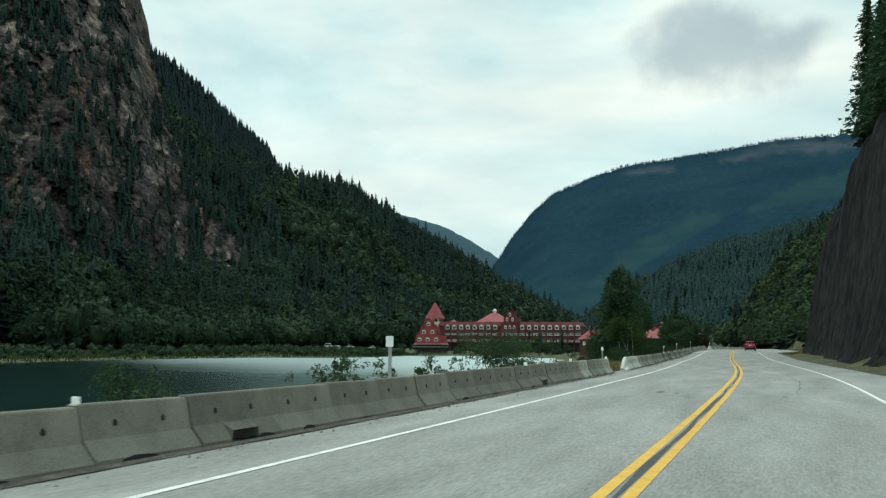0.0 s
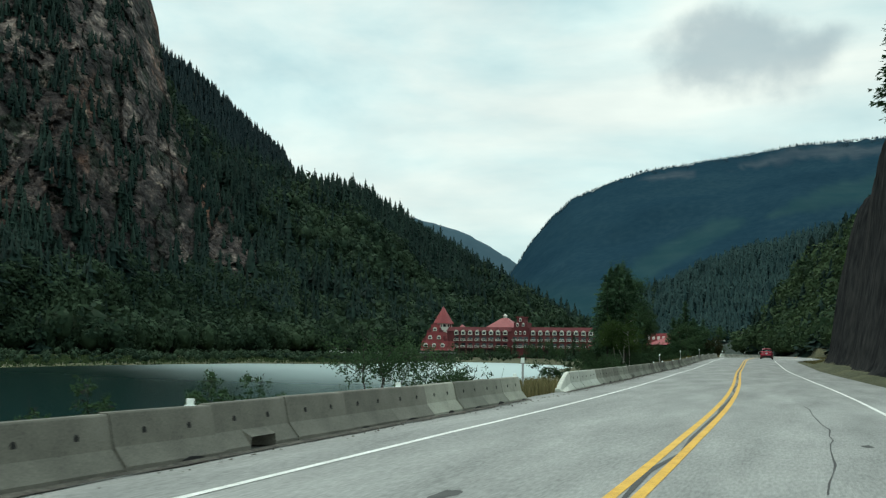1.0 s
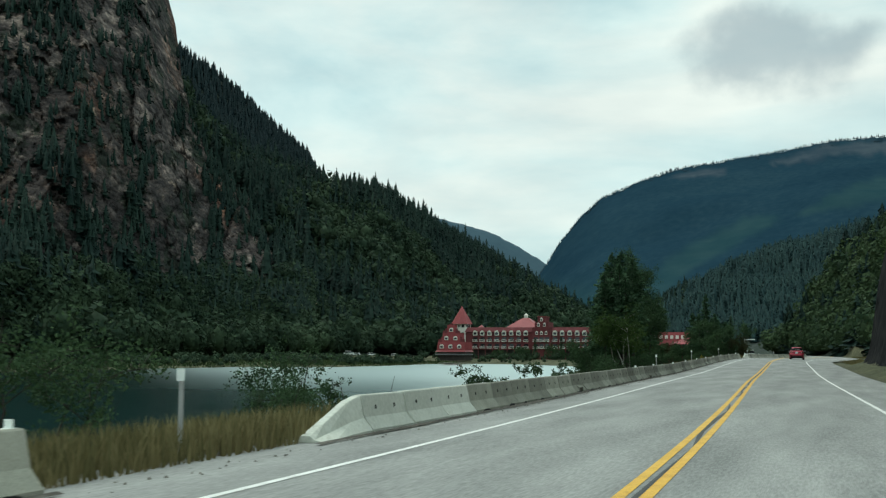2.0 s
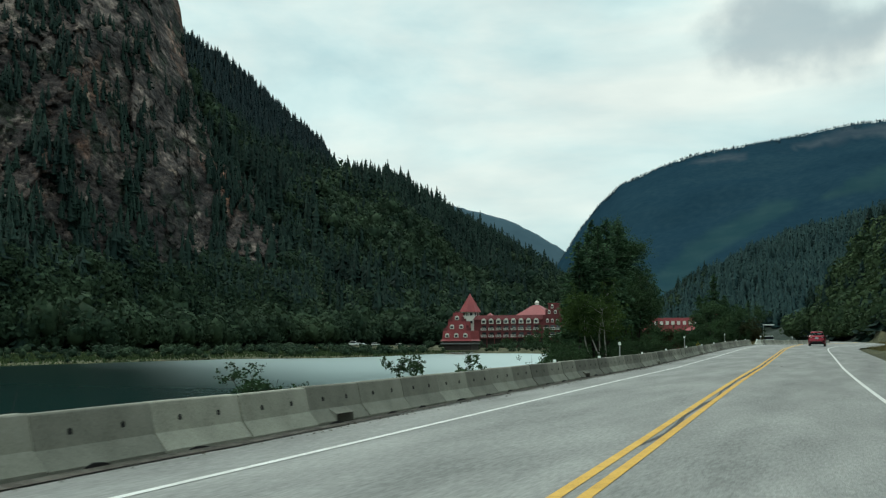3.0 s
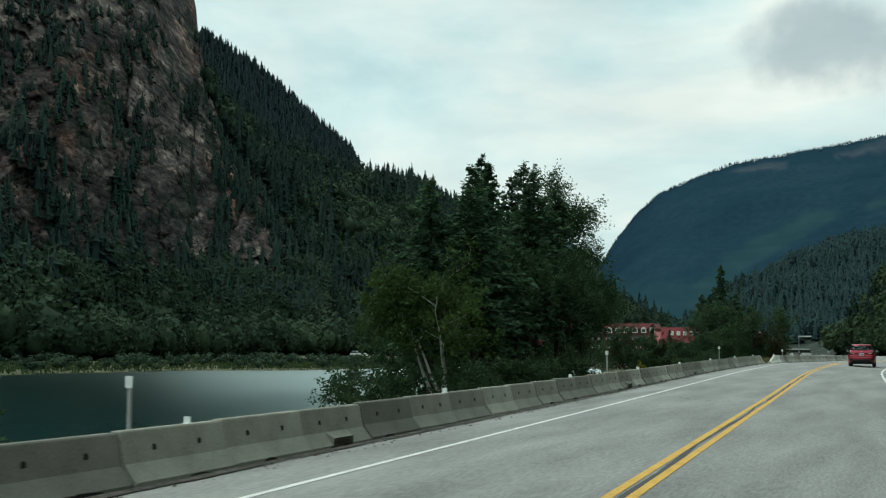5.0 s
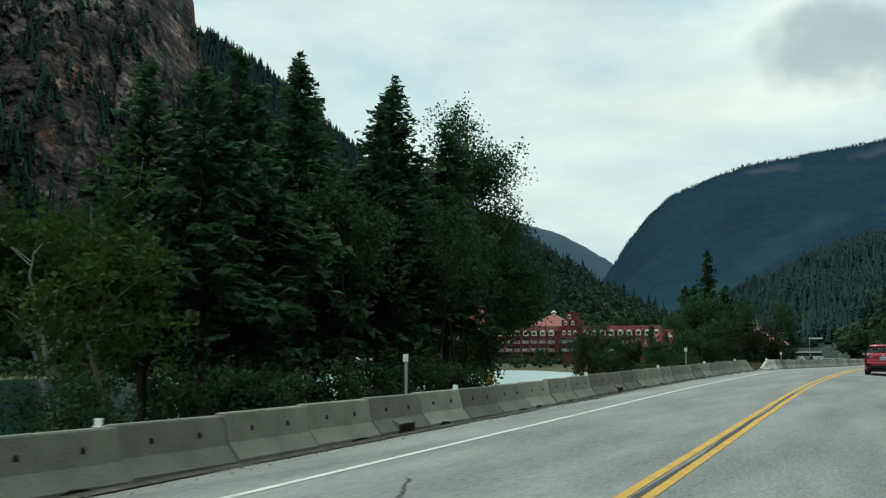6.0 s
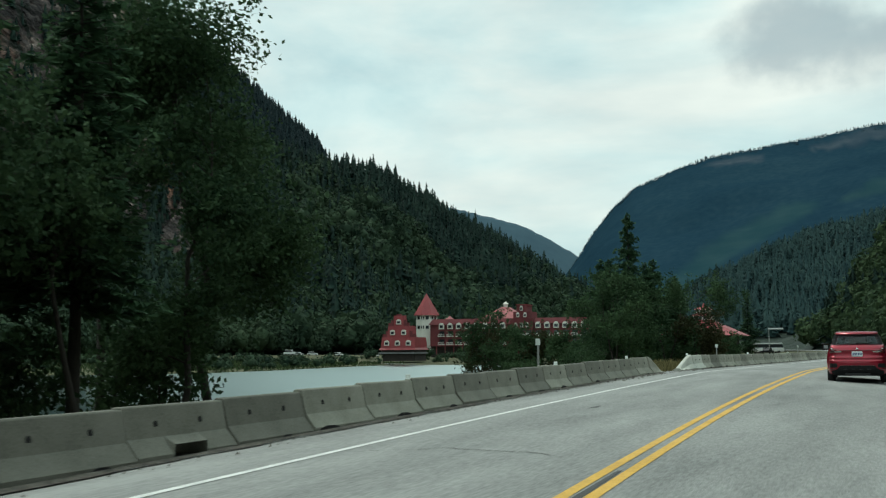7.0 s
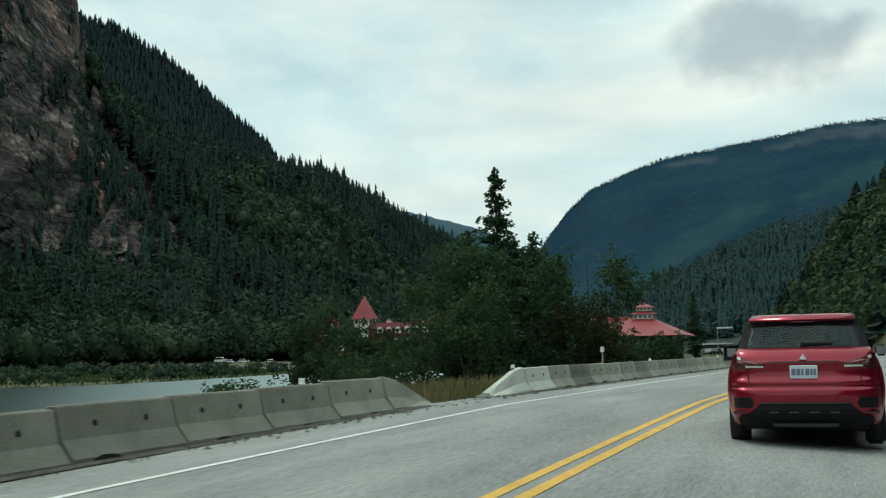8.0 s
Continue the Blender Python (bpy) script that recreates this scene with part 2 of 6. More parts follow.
    def cells(scale):
        v = N("ShaderNodeTexVoronoi")
        v.inputs["Scale"].default_value = scale
        L(lean.outputs[0], v.inputs["Vector"])
        bw = N("ShaderNodeRGBToBW")
        L(v.outputs["Color"], bw.inputs[0])
        return v.outputs["Distance"], bw.outputs[0]
    d1, c1 = cells(0.06)
    d2, c2 = cells(0.16)
    d3, c3 = cells(0.40)
    col = mix(1.0, col, ramp(c1, [(0.2, (0.70, 0.70, 0.71)), (0.8, (1.25, 1.2, 1.17))]), 'MULTIPLY')
    col = mix(1.0, col, ramp(c2, [(0.2, (0.55, 0.55, 0.57)), (0.8, (1.4, 1.36, 1.33))]), 'MULTIPLY')
    col = mix(1.0, col, ramp(c3, [(0.2, (0.65, 0.65, 0.66)), (0.8, (1.3, 1.27, 1.25))]), 'MULTIPLY')
    L(col, b.inputs["Base Color"])
    b.inputs["Roughness"].default_value = 0.95
    b.inputs["Specular IOR Level"].default_value = 0.2

    def weigh(src, k, add=None):
        h = N("ShaderNodeMath")
        h.operation = 'MULTIPLY_ADD'
        h.inputs[1].default_value = k
        h.inputs[2].default_value = 0
        L(src, h.inputs[0])
        if add is not None:
            L(add, h.inputs[2])
        return h.outputs[0]
    hh = weigh(nz(0.12, (1, 1, 0.8), 10, 0.7), 5.0)
    hh = weigh(d1, -7.0, hh)
    hh = weigh(d2, -3.2, hh)
    hh = weigh(d3, -1.2, hh)
    bp = N("ShaderNodeBump")
    bp.inputs["Strength"].default_value = 1.0
    bp.inputs["Distance"].default_value = 0.8
    L(hh, bp.inputs["Height"])
    L(bp.outputs[0], b.inputs["Normal"])
    return m


M_ASPHALT = surface("asphalt", [(0.165, 0.168, 0.162), (0.25, 0.253, 0.243), (0.335, 0.338, 0.324)], 0.9, 0.85, bump=0.8, bump_scale=60, detail_scale=30, coords="World", depth=0.014, stretch=(1, 0.16, 1))
M_WHITE = surface("road_paint_white", [(0.50, 0.50, 0.47), (0.72, 0.72, 0.69), (0.80, 0.80, 0.77)], 2.2, 0.6, bump=0.2, detail_scale=30, coords="World")
M_YELLOW = surface("road_paint_yellow", [(0.50, 0.26, 0.02), (0.66, 0.37, 0.03), (0.72, 0.43, 0.06)], 1.8, 0.6, bump=0.2, detail_scale=25, coords="World")
M_CONCRETE = surface("barrier_concrete", [(0.155, 0.155, 0.125), (0.25, 0.248, 0.205), (0.32, 0.315, 0.265)], 0.9, 0.9, bump=0.25, detail_scale=45, vary=0.42, bump_scale=40, depth=0.006)
M_CONCRETE_OLD = surface("barrier_concrete_dark", [(0.085, 0.082, 0.068), (0.145, 0.138, 0.115), (0.20, 0.19, 0.16)], 0.9, 0.9, bump=0.25, detail_scale=45, vary=0.2, bump_scale=40, depth=0.006)
M_CONCRETE_NEW = surface("barrier_concrete_pale", [(0.42, 0.43, 0.38), (0.52, 0.53, 0.47), (0.60, 0.61, 0.55)], 1.3, 0.9, bump=0.3, detail_scale=14, vary=0.1, bump_scale=40, depth=0.006)
# near-black colour in place of the shade inside holes and notches
M_HOLE_SHADE = plain("hole_dark", (0.012, 0.012, 0.012), 0.95)
M_ROCK = rock_material()
M_BLUFF = surface("netted_rock", [(0.012, 0.013, 0.014), (0.027, 0.028, 0.029), (0.046, 0.046, 0.045)], 0.12, 0.95, spec=0.0, stretch=(1, 1, 0.35), bump=0.9, bump_scale=1.2, detail_scale=1.6, coords="World", depth=0.5)
M_FLOOR = surface("forest_floor", [(0.008, 0.016, 0.012), (0.014, 0.025, 0.018), (0.026, 0.040, 0.026)], 0.05, 0.95, bump=0.8, bump_scale=0.3, detail_scale=0.3, coords="World", depth=1.0)
M_GRASS = surface("bank_grass", [(0.03, 0.035, 0.018), (0.065, 0.07, 0.032), (0.14, 0.125, 0.07)], 0.25, 0.95, bump=0.8, bump_scale=8, detail_scale=5, coords="World", depth=0.1)
# forest of the far hill; the blue haze of distance is in its colour
M_FARWOOD_HAZY = surface("far_forest", [(0.0115, 0.031, 0.049), (0.015, 0.038, 0.057), (0.021, 0.047, 0.065)], 0.0030, 0.95, bump=0.12, bump_scale=0.06, detail_scale=0.05, coords="World", depth=5, spec=0.0)


def add_patches(m, patches):
    """Mix further colours into a ground material where named masks of the mesh say so."""
    nt = m.node_tree
    N, L = nt.nodes.new, nt.links.new
    b = nt.nodes["Principled BSDF"]
    col = b.inputs["Base Color"].links[0].from_socket
    grain = N("ShaderNodeTexNoise")
    grain.inputs["Scale"].default_value = 0.012
    grain.inputs["Detail"].default_value = 6
    L(N("ShaderNodeNewGeometry").outputs["Position"], grain.inputs["Vector"])
    for mask, dark, light in patches:
        at = N("ShaderNodeAttribute")
        at.attribute_name = mask
        r = N("ShaderNodeValToRGB")
        r.color_ramp.elements[0].position, r.color_ramp.elements[1].position = 0.35, 0.65
        r.color_ramp.elements[0].color, r.color_ramp.elements[1].color = (*dark, 1), (*light, 1)
        L(grain.outputs[0], r.inputs[0])
        x = N("ShaderNodeMix")
        x.data_type = 'RGBA'
        L(at.outputs["Fac"], x.inputs[0])
        L(col, x.inputs[6])
        L(r.outputs[0], x.inputs[7])
        col = x.outputs[2]
    L(col, b.inputs["Base Color"])


# both patch colours carry the same blue haze as the hill
add_patches(M_FARWOOD_HAZY, [("young_growth", (0.017, 0.045, 0.056), (0.025, 0.055, 0.064)), ("felled", (0.034, 0.052, 0.070), (0.052, 0.070, 0.086))])
# middle hills' foliage, shifted to blue so the colour holds their haze
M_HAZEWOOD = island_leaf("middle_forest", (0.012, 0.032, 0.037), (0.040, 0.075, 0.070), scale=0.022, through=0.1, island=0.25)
M_CONIFER = island_leaf("conifer_needles", (0.006, 0.016, 0.016), (0.028, 0.053, 0.040), scale=0.028, through=0.1, island=0.25)
# dark bluish needles: the ridge's haze and shade are put into the colour
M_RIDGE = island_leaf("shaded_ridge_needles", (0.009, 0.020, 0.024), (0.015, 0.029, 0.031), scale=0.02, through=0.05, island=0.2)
M_BROAD = island_leaf("broad_leaves", (0.007, 0.020, 0.015), (0.054, 0.085, 0.046), scale=0.026, through=0.15, island=0.25)
# yellower copy of M_BROAD, its colour brightened to lift the dim east wood
M_BROAD_BRIGHT = island_leaf("alder_leaves", (0.012, 0.030, 0.017), (0.074, 0.112, 0.052), scale=0.05, through=0.2, island=0.25)
M_BARK = surface("bark", [(0.02, 0.017, 0.014), (0.05, 0.042, 0.035)], 3, 0.95, bump=0.6, stretch=(1, 1, 0.2))
M_PALE_BARK = surface("pale_bark", [(0.22, 0.21, 0.19), (0.42, 0.41, 0.38)], 3, 0.9, bump=0.4, stretch=(1, 1, 0.3))
M_NEEDLE = island_leaf("near_needles", (0.018, 0.041, 0.026), (0.080, 0.145, 0.072), scale=0.4, through=0.3)
M_LEAF = island_leaf("near_leaves", (0.016, 0.037, 0.019), (0.070, 0.118, 0.052), scale=0.3, through=0.25)
M_LEAF_RUST = island_leaf("turning_leaves", (0.016, 0.024, 0.011), (0.066, 0.064, 0.030), scale=0.4, through=0.25)
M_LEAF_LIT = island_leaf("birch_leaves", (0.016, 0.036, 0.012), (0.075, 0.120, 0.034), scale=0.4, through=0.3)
M_MEADOW = island_leaf("meadow_reeds", (0.024, 0.042, 0.018), (0.070, 0.098, 0.040), scale=0.06, through=0.2)
# farthest ridge: pale blue stands for haze in front of the forest
M_FARHAZE = surface("pale_far_forest", [(0.045, 0.080, 0.105), (0.055, 0.095, 0.12)], 0.004, 0.95, bump=0.0, coords="World", spec=0.05)
M_STRAW = island_leaf("dry_grass", (0.05, 0.055, 0.02), (0.26, 0.22, 0.11), scale=0.5, through=0.3)
M_RED_ROOF = surface("red_metal_roof", [(0.20, 0.026, 0.031), (0.25, 0.037, 0.042), (0.30, 0.055, 0.060)], 0.15, 0.5, bump=0.1, detail_scale=3, coords="World")
M_RED_WALL = surface("red_shingle_wall", [(0.10, 0.021, 0.025), (0.14, 0.030, 0.034), (0.18, 0.043, 0.047)], 0.2, 0.8, bump=0.2, detail_scale=3, coords="World")
M_WALL_WHITE = surface("cream_wall", [(0.62, 0.60, 0.54), (0.74, 0.72, 0.66)], 0.3, 0.8, bump=0.1)
M_DARK = surface("dark_timber", [(0.02, 0.018, 0.016), (0.05, 0.04, 0.035)], 0.5, 0.8, bump=0.2)
M_GLASS_DARK = plain("window_glass", (0.02, 0.025, 0.03), 0.08, spec=0.8)


def water_material():
    """Lake: dark green body under a gently ruffled, mirroring surface."""
    m = bpy.data.materials.new("lake_water")
    m.use_nodes = True
    nt = m.node_tree
    b = nt.nodes["Principled BSDF"]
    N, L = nt.nodes.new, nt.links.new
    b.inputs["Base Color"].default_value = (0.008, 0.036, 0.038, 1)
    b.inputs["Specular IOR Level"].default_value = 0.0
    b.inputs["Roughness"].default_value = 1.0
    g = N("ShaderNodeNewGeometry")
    a = N("ShaderNodeTexNoise")
    a.inputs["Scale"].default_value = 0.9
    a.inputs["Detail"].default_value = 5
    L(g.outputs["Position"], a.inputs["Vector"])
    bp = N("ShaderNodeBump")
    bp.inputs["Strength"].default_value = 0.08
    bp.inputs["Distance"].default_value = 0.1
    L(a.outputs[0], bp.inputs["Height"])
    # wind ruffles it more towards the hotel
    c = N("ShaderNodeTexNoise")
    c.inputs["Scale"].default_value = 0.03
    c.inputs["Detail"].default_value = 4
    mp = N("ShaderNodeMapping")
    mp.inputs["Scale"].default_value = (1, 0.35, 1)
    L(g.outputs["Position"], mp.inputs[0])
    L(mp.outputs[0], c.inputs["Vector"])
    dot = N("ShaderNodeVectorMath")
    dot.operation = 'DOT_PRODUCT'
    dot.inputs[1].default_value = (0.25, 1.0, 0)
    L(g.outputs["Position"], dot.inputs[0])
    ad = N("ShaderNodeMath")
    ad.operation = 'MULTIPLY_ADD'
    ad.inputs[1].default_value = 60
    L(c.outputs[0], ad.inputs[0])
    L(dot.outputs["Value"], ad.inputs[2])
    mr = N("ShaderNodeMapRange")
    mr.interpolation_type = 'SMOOTHSTEP'
    mr.inputs["From Min"].default_value, mr.inputs["From Max"].default_value = 110.0, 290.0
    mr.inputs["To Min"].default_value, mr.inputs["To Max"].default_value = 0.24, 0.38
    L(ad.outputs[0], mr.inputs["Value"])
    sheen = N("ShaderNodeBsdfAnisotropic")
    sheen.distribution = 'BECKMANN'
    sheen.inputs["Color"].default_value = (0.86, 0.97, 0.95, 1)
    L(mr.outputs[0], sheen.inputs["Roughness"])
    L(bp.outputs[0], sheen.inputs["Normal"])
    fr = N("ShaderNodeFresnel")
    fr.inputs["IOR"].default_value = 1.33
    mix = N("ShaderNodeMixShader")
    L(fr.outputs[0], mix.inputs[0])
    L(b.outputs[0], mix.inputs[1])
    L(sheen.outputs[0], mix.inputs[2])
    L(mix.outputs[0], nt.nodes["Material Output"].inputs["Surface"])
    return m


M_WATER = water_material()

# ---- the road's line ----
BEND_AT = np.array([-150, -20, 5, 30, 55, 80, 105, 130, 155, 180, 205, 230, 300, 420, 700.0])
BEND = np.array([0.0, -0.82, -0.324, -1.409, -0.416, 0.5, 0.144, -0.305, 1.965, 1.554, 0.31, 0.2, -1.2, -1.2, 0.0]) * 1e-3
RISE_AT = np.array([-150, -20, 20, 60, 100, 140, 180, 220, 260, 300, 700.0])
RISE = np.array([-0.9, -0.399, -0.201, -0.169, -0.089, 0.268, 0.7, 0.597, 0.612, 0.683, 0.9])
LS = np.arange(-150, 700, 1.0)
_turn = np.cumsum(np.interp(LS, BEND_AT, BEND))
_turn -= np.interp(0, LS, _turn)
LX = np.cumsum(np.sin(_turn))
LY = np.cumsum(np.cos(_turn))
LX -= np.interp(0, LS, LX)
LY -= np.interp(0, LS, LY)
_k = np.ones(25) / 25
LZ = np.interp(LS, RISE_AT, RISE)
CROWN_L, CROWN_R = 0.0102, -0.0127
LANE = 3.67
BAR = 5.235
WATER_Z = -3.6


def crown(o, s=0.0):
    """Fall of the surface to both sides; the inner lane banks into the bend ahead."""
    return CROWN_L * np.minimum(o, 0) + (CROWN_R - 0.058 * np.clip((np.asarray(s, float) - 150) / 25, 0, 1)) * np.maximum(o, 0)


def road(s, o=0.0, up=0.0):
    """A place by the way along the road and the offset to its right."""
    t = np.interp(s, LS, _turn)
    x = np.interp(s, LS, LX) + o * np.cos(t)
    y = np.interp(s, LS, LY) - o * np.sin(t)
    z = np.interp(s, LS, LZ) + crown(np.asarray(o, float), s) + up
    return np.stack([x + 0 * z, y + 0 * z, z], -1)


def road_m(s, o=0.0, up=0.0):
    p = road(s, o, up)
    return Matrix.Translation(p) @ Matrix.Rotation(-float(np.interp(s, LS, _turn)), 4, "Z")


def strip(name, s0, s1, offs, up, material, step=1.0, parent=None):
    ss = np.arange(s0, s1 + step / 2, step)
    v = np.concatenate([road(ss, o, u) for o, u in zip(offs, up)])
    n = len(ss)
    i = np.arange(n - 1)
    f = np.concatenate([np.stack([i + k * n, i + (k + 1) * n, i + (k + 1) * n + 1, i + k * n + 1], -1) for k in range(len(offs) - 1)])
    return tri_mesh(name, v, f, material, parent, smooth=True)


# ---- ground ----
HUB = (-2.0, 80.0)


def nz2(x, y, seed):
    """Smooth value noise in numpy, -1..1."""
    xi, yi = np.floor(x).astype(np.int64), np.floor(y).astype(np.int64)
    fx, fy = x - xi, y - yi
    fx, fy = fx * fx * (3 - 2 * fx), fy * fy * (3 - 2 * fy)

    def h(a, b):
        n = (a * 374761393 + b * 668265263 + seed * 1442695041) & 0xFFFFFFFF
        n = ((n ^ (n >> 13)) * 1274126177) & 0xFFFFFFFF
        return ((n ^ (n >> 16)) & 0xFFFF) / 32767.5 - 1
    return (h(xi, yi) * (1 - fx) + h(xi + 1, yi) * fx) * (1 - fy) + (h(xi, yi + 1) * (1 - fx) + h(xi + 1, yi + 1) * fx) * fy


def fbm(x, y, seed, octaves=4):
    t, a = 0, 1.0
    for i in range(octaves):
        t = t + a * nz2(x * 2 ** i, y * 2 ** i, seed + i)
        a *= 0.5
    return t / 1.6


def nz3(x, y, z, seed):
    """Smooth value noise in space, -1..1."""
    xi, yi, zi = [np.floor(q).astype(np.int64) for q in (x, y, z)]
    fx, fy, fz = x - xi, y - yi, z - zi
    fx, fy, fz = [q * q * (3 - 2 * q) for q in (fx, fy, fz)]

    def h(a, b, c):
        n = (a * 374761393 + b * 668265263 + c * 2147483647 + seed * 1442695041) & 0xFFFFFFFF
        n = ((n ^ (n >> 13)) * 1274126177) & 0xFFFFFFFF
        return ((n ^ (n >> 16)) & 0xFFFF) / 32767.5 - 1
    t = 0
    for i in (0, 1):
        for j in (0, 1):
            for k in (0, 1):
                t = t + h(xi + i, yi + j, zi + k) * (fx if i else 1 - fx) * (fy if j else 1 - fy) * (fz if k else 1 - fz)
    return t


def sm(a, b, x):
    u = np.clip((x - a) / (b - a), 0, 1)
    return u * u * (3 - 2 * u)


# west mountain by bearing from the hub (degrees to the left): slope of the skyline, its range, range of its foot
W_AZ = np.array([8.0, 9.6, 11.9, 14.8, 18.5, 20.4, 21.4, 23.0, 25.5, 26.4, 27.5, 29.3, 31.3, 32.9, 33.9, 34.35, 36.5, 40.0, 50.0, 70.0, 90, 120])
W_EL = np.array([0.000, 0.010, 0.029, 0.053, 0.097, 0.115, 0.125, 0.139, 0.153, 0.158, 0.162, 0.174, 0.194, 0.219, 0.245, 0.305, 0.42, 0.50, 0.55, 0.55, 0.5, 0.3])
W_R = np.array([1520, 1520, 1500, 1450, 1400, 1350, 1310, 1190, 1150, 1140, 1130, 1110, 1090, 1070, 1060, 1050, 1020, 960, 900, 800, 800, 800.0])
W_F = np.array([1200, 1130, 1020, 860, 710, 660, 648, 632, 610, 605, 598, 585, 575, 560, 546, 532, 510, 452, 364, 300, 290, 400.0])
# the darker ridge behind it
D_AZ = np.array([24.0, 25.5, 26.1, 26.6, 28.5, 31.5, 33.9, 37.0, 40.0])
D_EL = np.array([0.09, 0.135, 0.160, 0.1765, 0.2055, 0.251, 0.276, 0.29, 0.27])
D_R, D_F = 1950.0, 1350.0
# near east slope: bearing to the right
E_AZ = np.array([-6.0, -4.5, -3.6, -2.4, -0.9, 0.5, 2.1, 4.0, 8.0, 14.0, 25, 60, 120])
E_EL = np.array([0.0, 0.003, 0.012, 0.040, 0.065, 0.097, 0.11, 0.13, 0.165, 0.22, 0.28, 0.35, 0.35])
E_R = np.array([470, 465, 460, 450, 440, 430, 420, 390, 350, 300, 260, 200, 200.0])
E_F = np.array([390, 380, 365, 340, 300, 265, 235, 200, 120, 75, 45, 25, 25.0])
# middle hills beyond
H_AZ = np.array([-10, -8, -6.6, -3.0, -1.0, 2.0, 6, 10, 20, 40])
H_EL = np.array([0.008, 0.041, 0.059, 0.086, 0.092, 0.105, 0.13, 0.18, 0.24, 0.2])
# far hill on the right
F_AZ = np.array([-17, -15.2, -14.2, -13.3, -12.3, -11.2, -9.5, -7.65, -4.8, -2.5, 0.1, 3.0, 8, 20, 40])
F_EL = np.array([0.02, 0.050, 0.074, 0.099, 0.121, 0.139, 0.152, 0.1635, 0.171, 0.1765, 0.184, 0.186, 0.19, 0.2, 0.1])
# farthest ridge
R_AZ = np.array([-30, -24, -20, -18.6, -16.6, -15, -14, -12, -9])
R_EL = np.array([0.16, 0.145, 0.126, 0.120, 0.110, 0.094, 0.082, 0.06, 0.02])


def far_shore(y):
    """How far west the lake reaches."""
    return np.interp(y, [80, 182, 248, 300, 338, 356, 400, 481, 500], [136, 152, 165, 169, 169, 147, 142, 154, 160]) + 3.5 * fbm(y / 34, y * 0, 9)


def hillside(r, el, top, foot, power=1.0):
    u = np.clip((r - foot) / (top - foot), 0, 1)
    back = np.clip((r - top) / 600.0, 0, 1)
    return el * top * u ** power * (1 - 0.5 * back)


def height(x, y):
    dx, dy = x - HUB[0], y - HUB[1]
    r = np.hypot(dx, dy) + 1e-6
    az = -np.degrees(np.arctan2(dx, dy))       # to the left
    ar = -az
    # near ground by the road
    j = np.clip(np.searchsorted(LY, y), 1, len(LS) - 1)
    s = LS[j]
    t = _turn[j]
    o = (x - LX[j]) * np.cos(t) - (y - LY[j]) * np.sin(t)
    zr = LZ[j]
    bed = WATER_Z - 1.5
    east = np.interp(y, [-300, 100, 118, 140, 165, 190, 220, 300, 430, 500], [11.0, 11.0, 19, 25.5, 28, 27, 38, 62, 80, 115])
    shore = east + 3.0 * fbm(x / 14, y / 14, 5)
    left = -o
    bank = zr - 0.15 - 0.10 * np.clip(left - 6.2, 0, 2) - (zr - 0.3 - WATER_Z) * sm(7.5, np.maximum(shore + 2.5, 10.5), left)
    west = far_shore(y)
    inland = sm(west, west + 8, -x)
    north = sm(488, 498, y + 4 * fbm(x / 20, y / 40, 8) + np.where(x < -150, (-150 - x) * 1.1, 0))
    land = np.maximum(inland, north)
    flat = WATER_Z + 0.4 + 1.2 * sm(0, 60, -x - west) + 1.4 * north * sm(500, 530, y) + 0.3 * fbm(x / 25, y / 25, 3)
    in_lake = sm(shore + 1.5, shore + 7, left)
    zl = np.where(left > 6.2, bank * (1 - in_lake) + bed * in_lake, zr - 0.15)
    zl = zl * (1 - land) + flat * land
    # right of the road: verge, ditch, rock bluff
    right = o
    bluff_top = np.interp(s, [30, 62, 130, 170, 215, 250, 290], [4.0, 25, 24, 17, 12, 6, 0]) * (1 + 0.1 * fbm(y / 22, x / 50, 23))
    face = sm(10.3, 14.8, right + 1.2 * fbm(y / 7, x / 7, 21))
    zrgt = zr - 0.15 + crown(6.2, s) - 0.35 * sm(6, 8, right) * (1 - sm(8, 9.5, right)) + bluff_top * face
    field = zr - 0.3 + 0 * x
    zrgt = np.where(s > 290, field, zrgt)
    z = np.where(o < 0, zl, zrgt)
    z = np.where(np.abs(o) < 6.2, zr - 0.15 + crown(o, s), z)
    far = r > 660
    z = np.where(far & (o > 0), 0.5, z)
    # mountains
    el, top, foot = np.interp(az, W_AZ, W_EL), np.interp(az, W_AZ, W_R), np.interp(az, W_AZ, W_F)
    u = np.clip((r - foot) / (top - foot), 0, 1)
    edge = 27.8 + 5.8 * np.clip((r - foot) / 420, 0, 1)
    crag = sm(edge - 1.2, edge + 1.2, az + 2.0 * fbm(r / 45, az / 1.6, 47, 3))
    rough = fbm(x / 90, y / 90, 31, 5) * 34 + fbm(x / 300, y / 300, 37, 3) * 40
    gully = (1 - np.abs(fbm(az * 0.35, r / 160, 43, 3))) * 34 + fbm(az * 0.5 + r / 90, r / 60, 44, 2) * 10
    ug = np.clip((r + crag * (gully - 22) - foot) / (top - foot), 0, 1)
    wz = el * top * ug
    kz = wz / 34.0 + 1.1 * fbm(az * 0.3, r / 120, 45, 2)
    fz = kz - np.floor(kz)
    wz = wz + crag * (fz ** 3 * (fz * (fz * 6 - 15) + 10) - fz) * 34.0 * 0.35 * np.clip(ug * 7, 0, 1)
    wz = wz * (1 - 0.45 * np.clip((r - top) / 500, 0, 1)) + rough * np.sin(np.pi * u) * (0.8 - 0.45 * crag)
    ok = (az > 8) & (az < 120)
    z = np.where(ok & (r > foot), np.maximum(z, -2.4 + wz), z)
    el = np.interp(az, D_AZ, D_EL)
